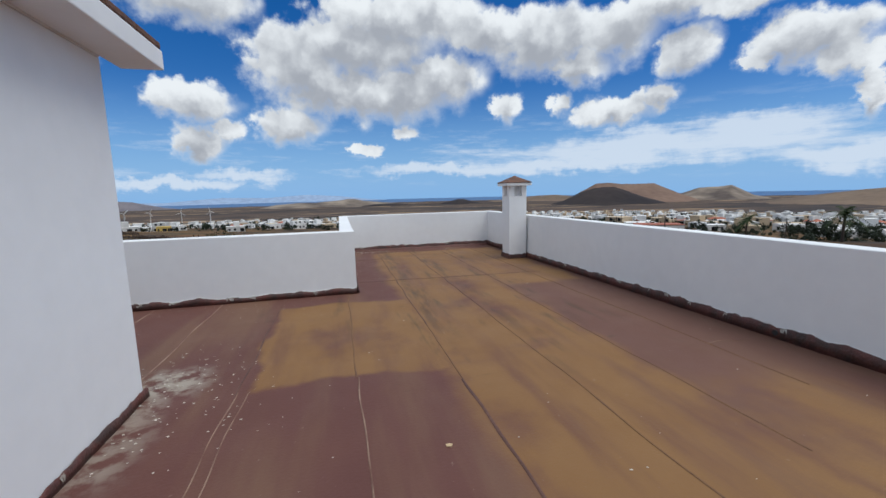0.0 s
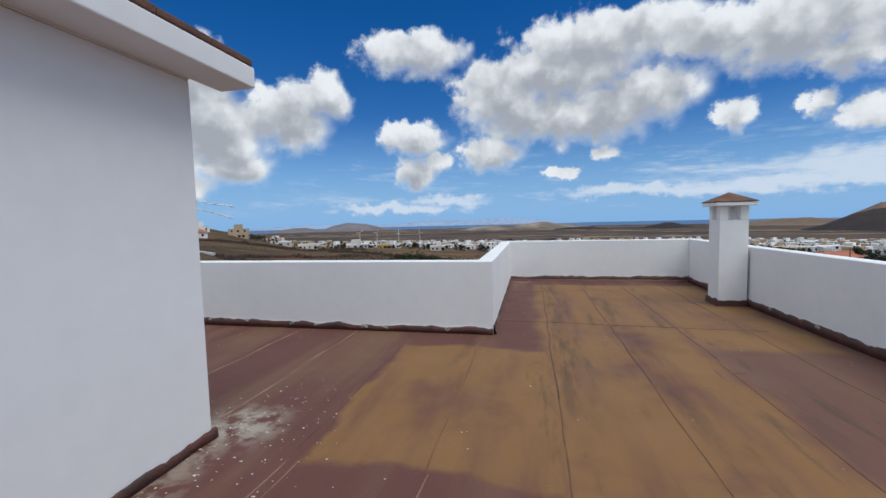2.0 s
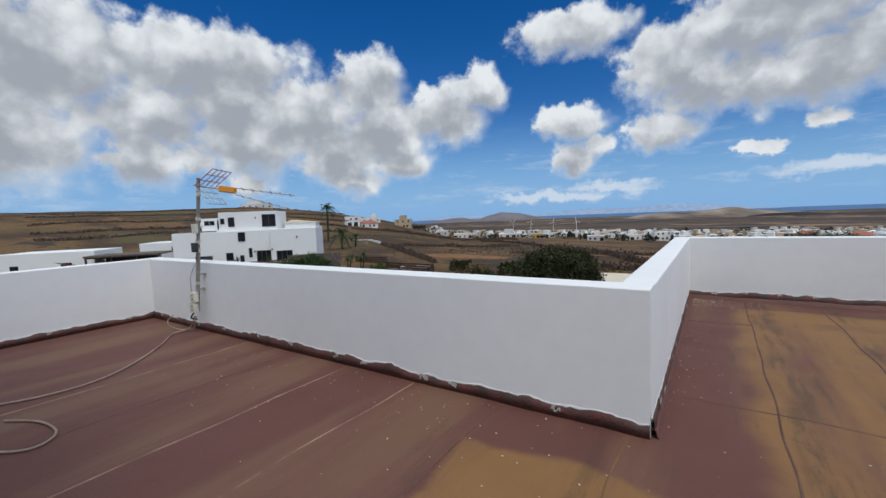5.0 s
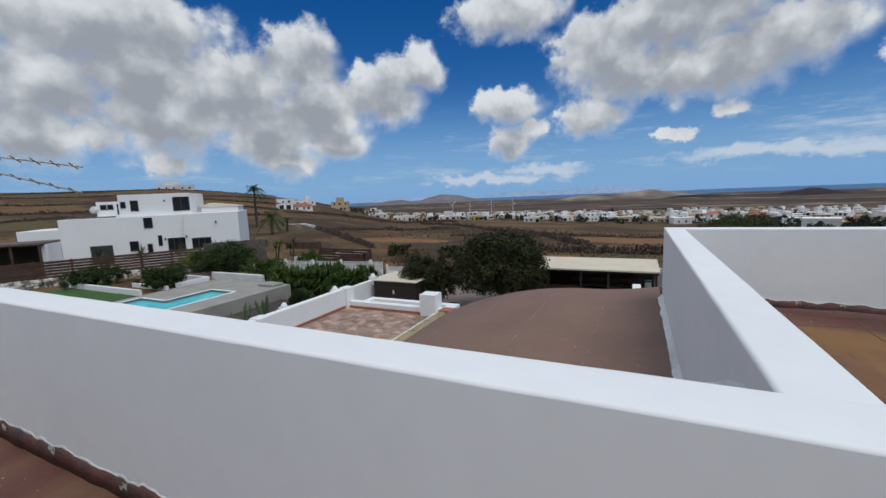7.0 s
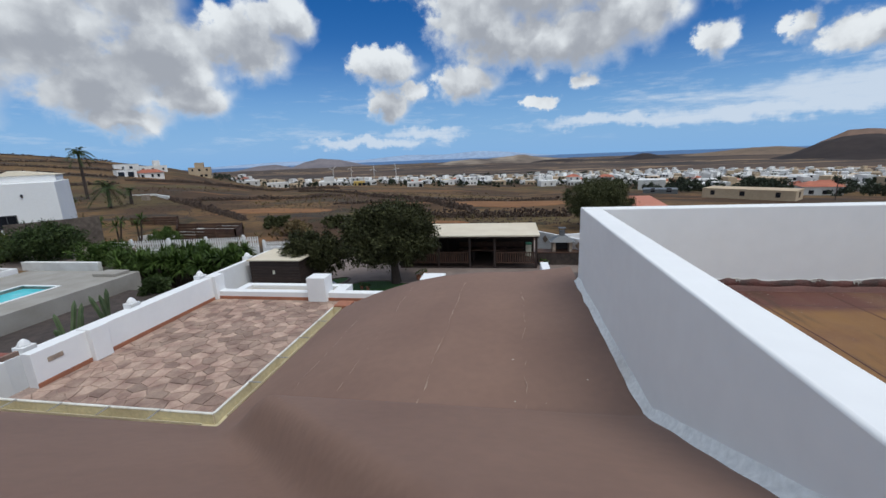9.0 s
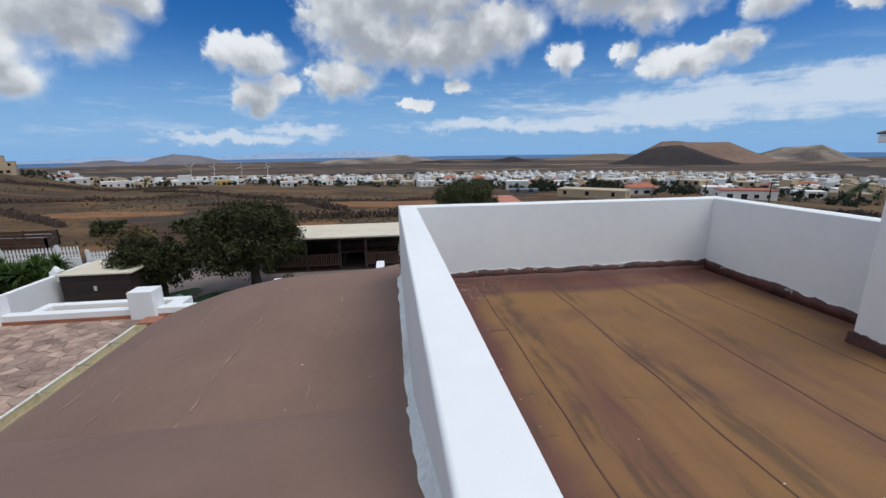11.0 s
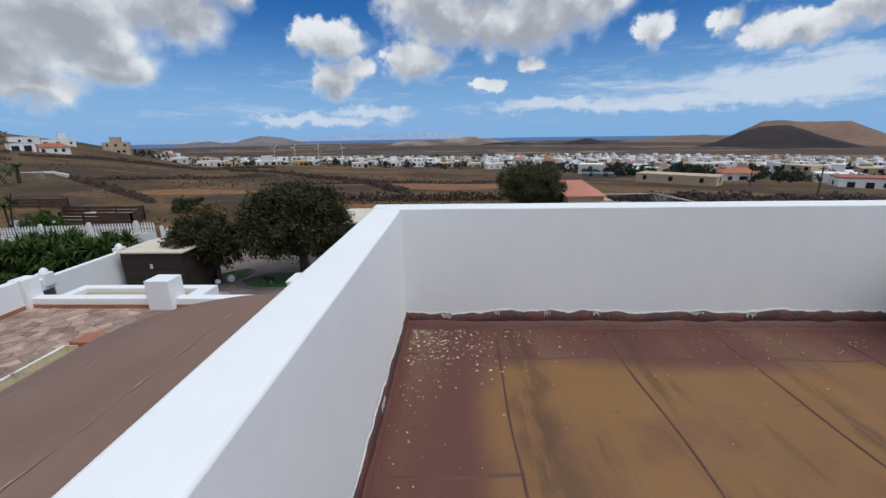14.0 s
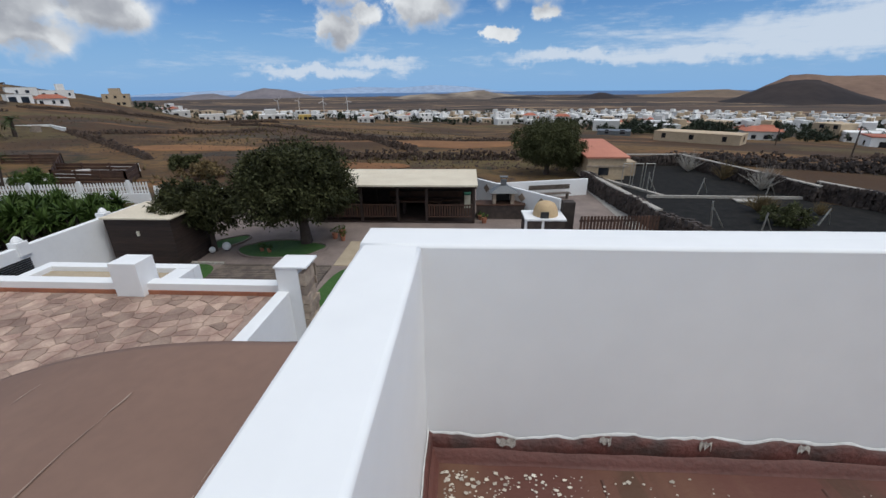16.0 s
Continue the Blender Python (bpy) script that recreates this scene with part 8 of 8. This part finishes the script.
H(-8.9, 150, 6, 6, 2.6, 0, M["yellow"], "small yellow flat-roofed house", windows=2, seed=11)
H(-4.0, 140, 9, 7, 3.0, 0, M["facade_far"], "white flat-roofed village house", windows=3, seed=12)
H(-1.3, 138, 8, 7, 3.2, 0, M["facade_far"], "white flat-roofed village house", windows=2, seed=13)
H(8.3, 118, 7, 7, 5.6, 0.1, M["facade_far"], "white two-storey house with a red roof", roof="hip", floors=2, windows=2, seed=14)
H(12.3, 116, 8, 7, 5.4, -0.1, M["facade_far"], "white two-storey house with a red roof", roof="hip", floors=2, windows=2, seed=15)
H(17.6, 100, 9, 7, 4.2, 0, M["facade_far"], "white house with a tan roof", windows=2, seed=16)
H(24.6, 98, 5, 5, 3.6, 0.4, M["facade_far"], "white house front among dark trees", windows=1, seed=17)
H(27.5, 70, 18, 7, 2.4, -0.25, M["facade_beige"], "long low tan farm building", windows=3, seed=18)
H(18.5, 80, 9, 6, 1.6, 0, M["slate"], "long low grey metal shed", windows=2, seed=19)
H(33.2, 92, 9, 7, 3.2, 0.3, M["facade_far"], "white house with a red tiled roof", roof="hip", windows=3, seed=20)
H(41.5, 100, 11, 8, 3.2, 0.2, M["facade_far"], "white house with large dark openings", windows=4, seed=21)
H(43.8, 88, 14, 8, 3.2, 0.3, M["facade_far"], "white house with a red roof edge", roof="flat_red", windows=4, seed=22)
H(52.2, 120, 9, 7, 3.4, 0.3, M["facade_far"], "white house with arched windows", windows=4, seed=23)
H(56.0, 140, 10, 8, 3.4, 0.3, M["facade_beige"], "tan flat-roofed village house", windows=3, seed=24)
H(-58.5, 330, 22, 8, 3.4, 0, M["facade_far"], "long white house on the hilltop", windows=5, seed=25, step=4)


M["leaf_far"] = mat("dark_tree_foliage", (0.028, 0.040, 0.018), (0.018, 0.026, 0.013), 0.3, 0.8, 0.0, 5, spread=0.4)


def far_box(store, at, x0, x1, y0, y1, z0, z1):
    vs, fs = store
    b = len(vs)
    vs.extend(tuple(at @ Vector(p)) for p in ((x0, y0, z0), (x1, y0, z0), (x1, y1, z0), (x0, y1, z0), (x0, y0, z1), (x1, y0, z1), (x1, y1, z1), (x0, y1, z1)))
    fs.extend(tuple(b + i for i in f) for f in ((3, 2, 1, 0), (4, 5, 6, 7), (0, 1, 5, 4), (1, 2, 6, 5), (2, 3, 7, 6), (3, 0, 4, 7)))


def village():
    rnd = random.Random(5)
    far_walls, far_tan, far_panes = ([], []), ([], []), ([], [])
    placed = []
    tries, k = 0, 0
    labels = (("white flat-roofed village house", "facade_far"), ("tan flat-roofed village house", "facade_beige"), ("white village house with a terracotta roof", "facade_far"))
    while k < 900 and tries < 14000:
        tries += 1
        az = rnd.uniform(-36, 64)
        if az < 4:
            r = rnd.uniform(270, 600)
            if rnd.random() < 0.35:
                continue
        elif az < 18:
            r = rnd.uniform(230, 640)
        else:
            r = 175 + 480 * rnd.random() ** 0.9
        x, y = polar(az, r)
        if any((x - a) ** 2 + (y - b) ** 2 < (10.5 if r < 330 else 8.5) ** 2 for a, b in placed):
            continue
        placed.append((x, y))
        if r > 330:
            z0, up = ground_z(x, y) - 0.3, rnd.uniform(2.7, 3.3)
            w, dp, tn = rnd.uniform(5.0, 10), rnd.uniform(5, 8), face(az) + rnd.uniform(-0.6, 0.6)
            at = Matrix.Translation((x, y, z0)) @ Matrix.Rotation(tn, 4, "Z")
            store = far_tan if rnd.random() < 0.28 else far_walls
            far_box(store, at, -w / 2, w / 2, -dp / 2, dp / 2, 0, up)
            if rnd.random() < 0.35:
                far_box(store, at, -w / 2 + 1.0, w * 0.1, -dp / 2 + 0.6, dp / 2, up, up + 2.6)
            for i in range(3):
                c = -w / 2 + w * (i + 0.5 + rnd.uniform(-0.2, 0.2)) / 3
                far_box(far_panes, at, c - 0.5, c + 0.5, -dp / 2 - 0.05, -dp / 2 - 0.005, 1.0, 2.2)
            k += 1
            continue
        kind = rnd.choices((0, 1, 2), (6.0, 2.2, 1.0))[0]
        two = rnd.random() < 0.12
        far_house("house", x, y, rnd.uniform(5.0, 10), rnd.uniform(5, 8), 5.2 if two else rnd.uniform(2.7, 3.4), face(az) + rnd.uniform(-0.6, 0.6), M[labels[kind][1]], labels[kind][0], roof="hip" if kind == 2 else None, floors=2 if two else 1, windows=rnd.randint(2, 3), seed=200 + k, group="village houses", step=rnd.choice((0, 0, 2.0)) if not two else 0)
        k += 1
    for nm, (vs, fs), mt, lb, ct in (("far_houses", far_walls, "facade_far", "small white flat-roofed houses far across the village", "houses"), ("far_tan_houses", far_tan, "facade_beige", "small tan flat-roofed houses far across the village", "houses"), ("far_windows", far_panes, "glass", "dark windows of the far village houses", "windows")):
        me = bpy.data.meshes.new(nm)
        me.from_pydata(vs, [], fs)
        me.materials.append(M[mt])
        tagged(new(nm, me), lb, ct, kind="stuff")
    # garden trees between the houses
    blobs = []
    for _ in range(1300):
        az = rnd.uniform(-38, 64)
        r = (150 if az > 12 else 240) + 450 * rnd.random() ** 1.2
        x, y = polar(az, r)
        s = rnd.uniform(0.9, 2.6)
        z = ground_z(x, y)
        for _k in range(3):
            blobs.append((x + rnd.gauss(0, s * 0.6), y + rnd.gauss(0, s * 0.6), z + s * rnd.uniform(0.5, 0.9), s * 0.8, s * 0.8, s * rnd.uniform(0.6, 1.0)))
    for az, r, n in ((21.5, 172, 18), (29.0, 162, 22), (31.0, 166, 18), (27.0, 168, 16), (36.5, 175, 10), (44.0, 165, 10), (23.0, 160, 12), (58.0, 150, 14), (60.5, 126, 14)):
        for _k in range(n):
            x, y = polar(az + rnd.uniform(-1.8, 1.8), r + rnd.uniform(-5, 5))
            s = rnd.uniform(1.2, 2.4)
            blobs.append((x, y, ground_z(x, y) + s * 0.9, s, s, s * 1.1))
    leaf_mesh("village_trees", blobs, 330000, 0.72, M["leaf_far"], 9)
    tagged(bpy.data.objects["village_trees"], "dark green garden trees between the village houses", "trees", kind="stuff")


village()


def turbine(az, r):
    x, y = polar(az, r)
    z = ground_z(x, y)
    t = empty("wind_turbine", x, y, z, "white wind turbine on the far plain", "wind turbine", group="wind turbines")
    part("tower", barm((x, y, z - 1), (x, y, z + 17), 0.55, 0.35, 8), M["facade_far"], t)
    for k in range(3):
        a = radians(90 + 120 * k + az * 7)
        part("blade", plankm((x, y - 0.6, z + 17), (x + 7 * math.cos(a), y - 0.6, z + 17 + 7 * math.sin(a)), 0.25, 0.5), M["facade_far"], t)


for az, r in ((-24.0, 700), (-18.6, 680), (-15.6, 690), (-21.6, 820)):
    turbine(az, r)
for az, r, h in ((40.0, 84, 6.0), (46.0, 80, 6.0), (57.5, 100, 6.5), (34.5, 120, 6.5)):
    x, y = polar(az, r)
    z = ground_z(x, y)
    p = empty("utility_pole", x, y, z, "thin wooden utility pole in the village", "pole", group="utility poles")
    part("shaft", barm((x, y, z - 0.3), (x, y, z + h * 0.72), 0.11, 0.08, 8), M["bark"], p)
    part("crossarm", plankm((x - 0.6, y, z + h * 0.68), (x + 0.6, y, z + h * 0.68), 0.08, 0.1), M["bark"], p)

# ---- flagstones of the terrace ----
stones = cells(-10.38, GX - 0.2, GY + 0.1, 19.22, 0.25, 6, 0.008)
stones.sort(key=lambda poly: min(p[1] for p in poly))
rest = bmesh.new()
for i, poly in enumerate(stones):
    bm = bmesh.new() if i < 300 else rest
    h = 0.010 + 0.008 * random.random()
    cx, cy = sum(p[0] for p in poly) / len(poly), sum(p[1] for p in poly) / len(poly)
    top = [bm.verts.new((cx + (p[0] - cx) * 0.97, cy + (p[1] - cy) * 0.97, TZ - 0.010 + h)) for p in poly]
    low = [bm.verts.new((*p, TZ - 0.013)) for p in poly]
    bm.faces.new(top)
    for k in range(len(poly)):
        j = (k + 1) % len(poly)
        bm.faces.new((low[k], low[j], top[j], top[k]))
    if i < 300:
        part("flagstone", bm, M["flag"], terrace)
tagged(part("far_flagstones", rest, M["flag"], terrace), kind="stuff")
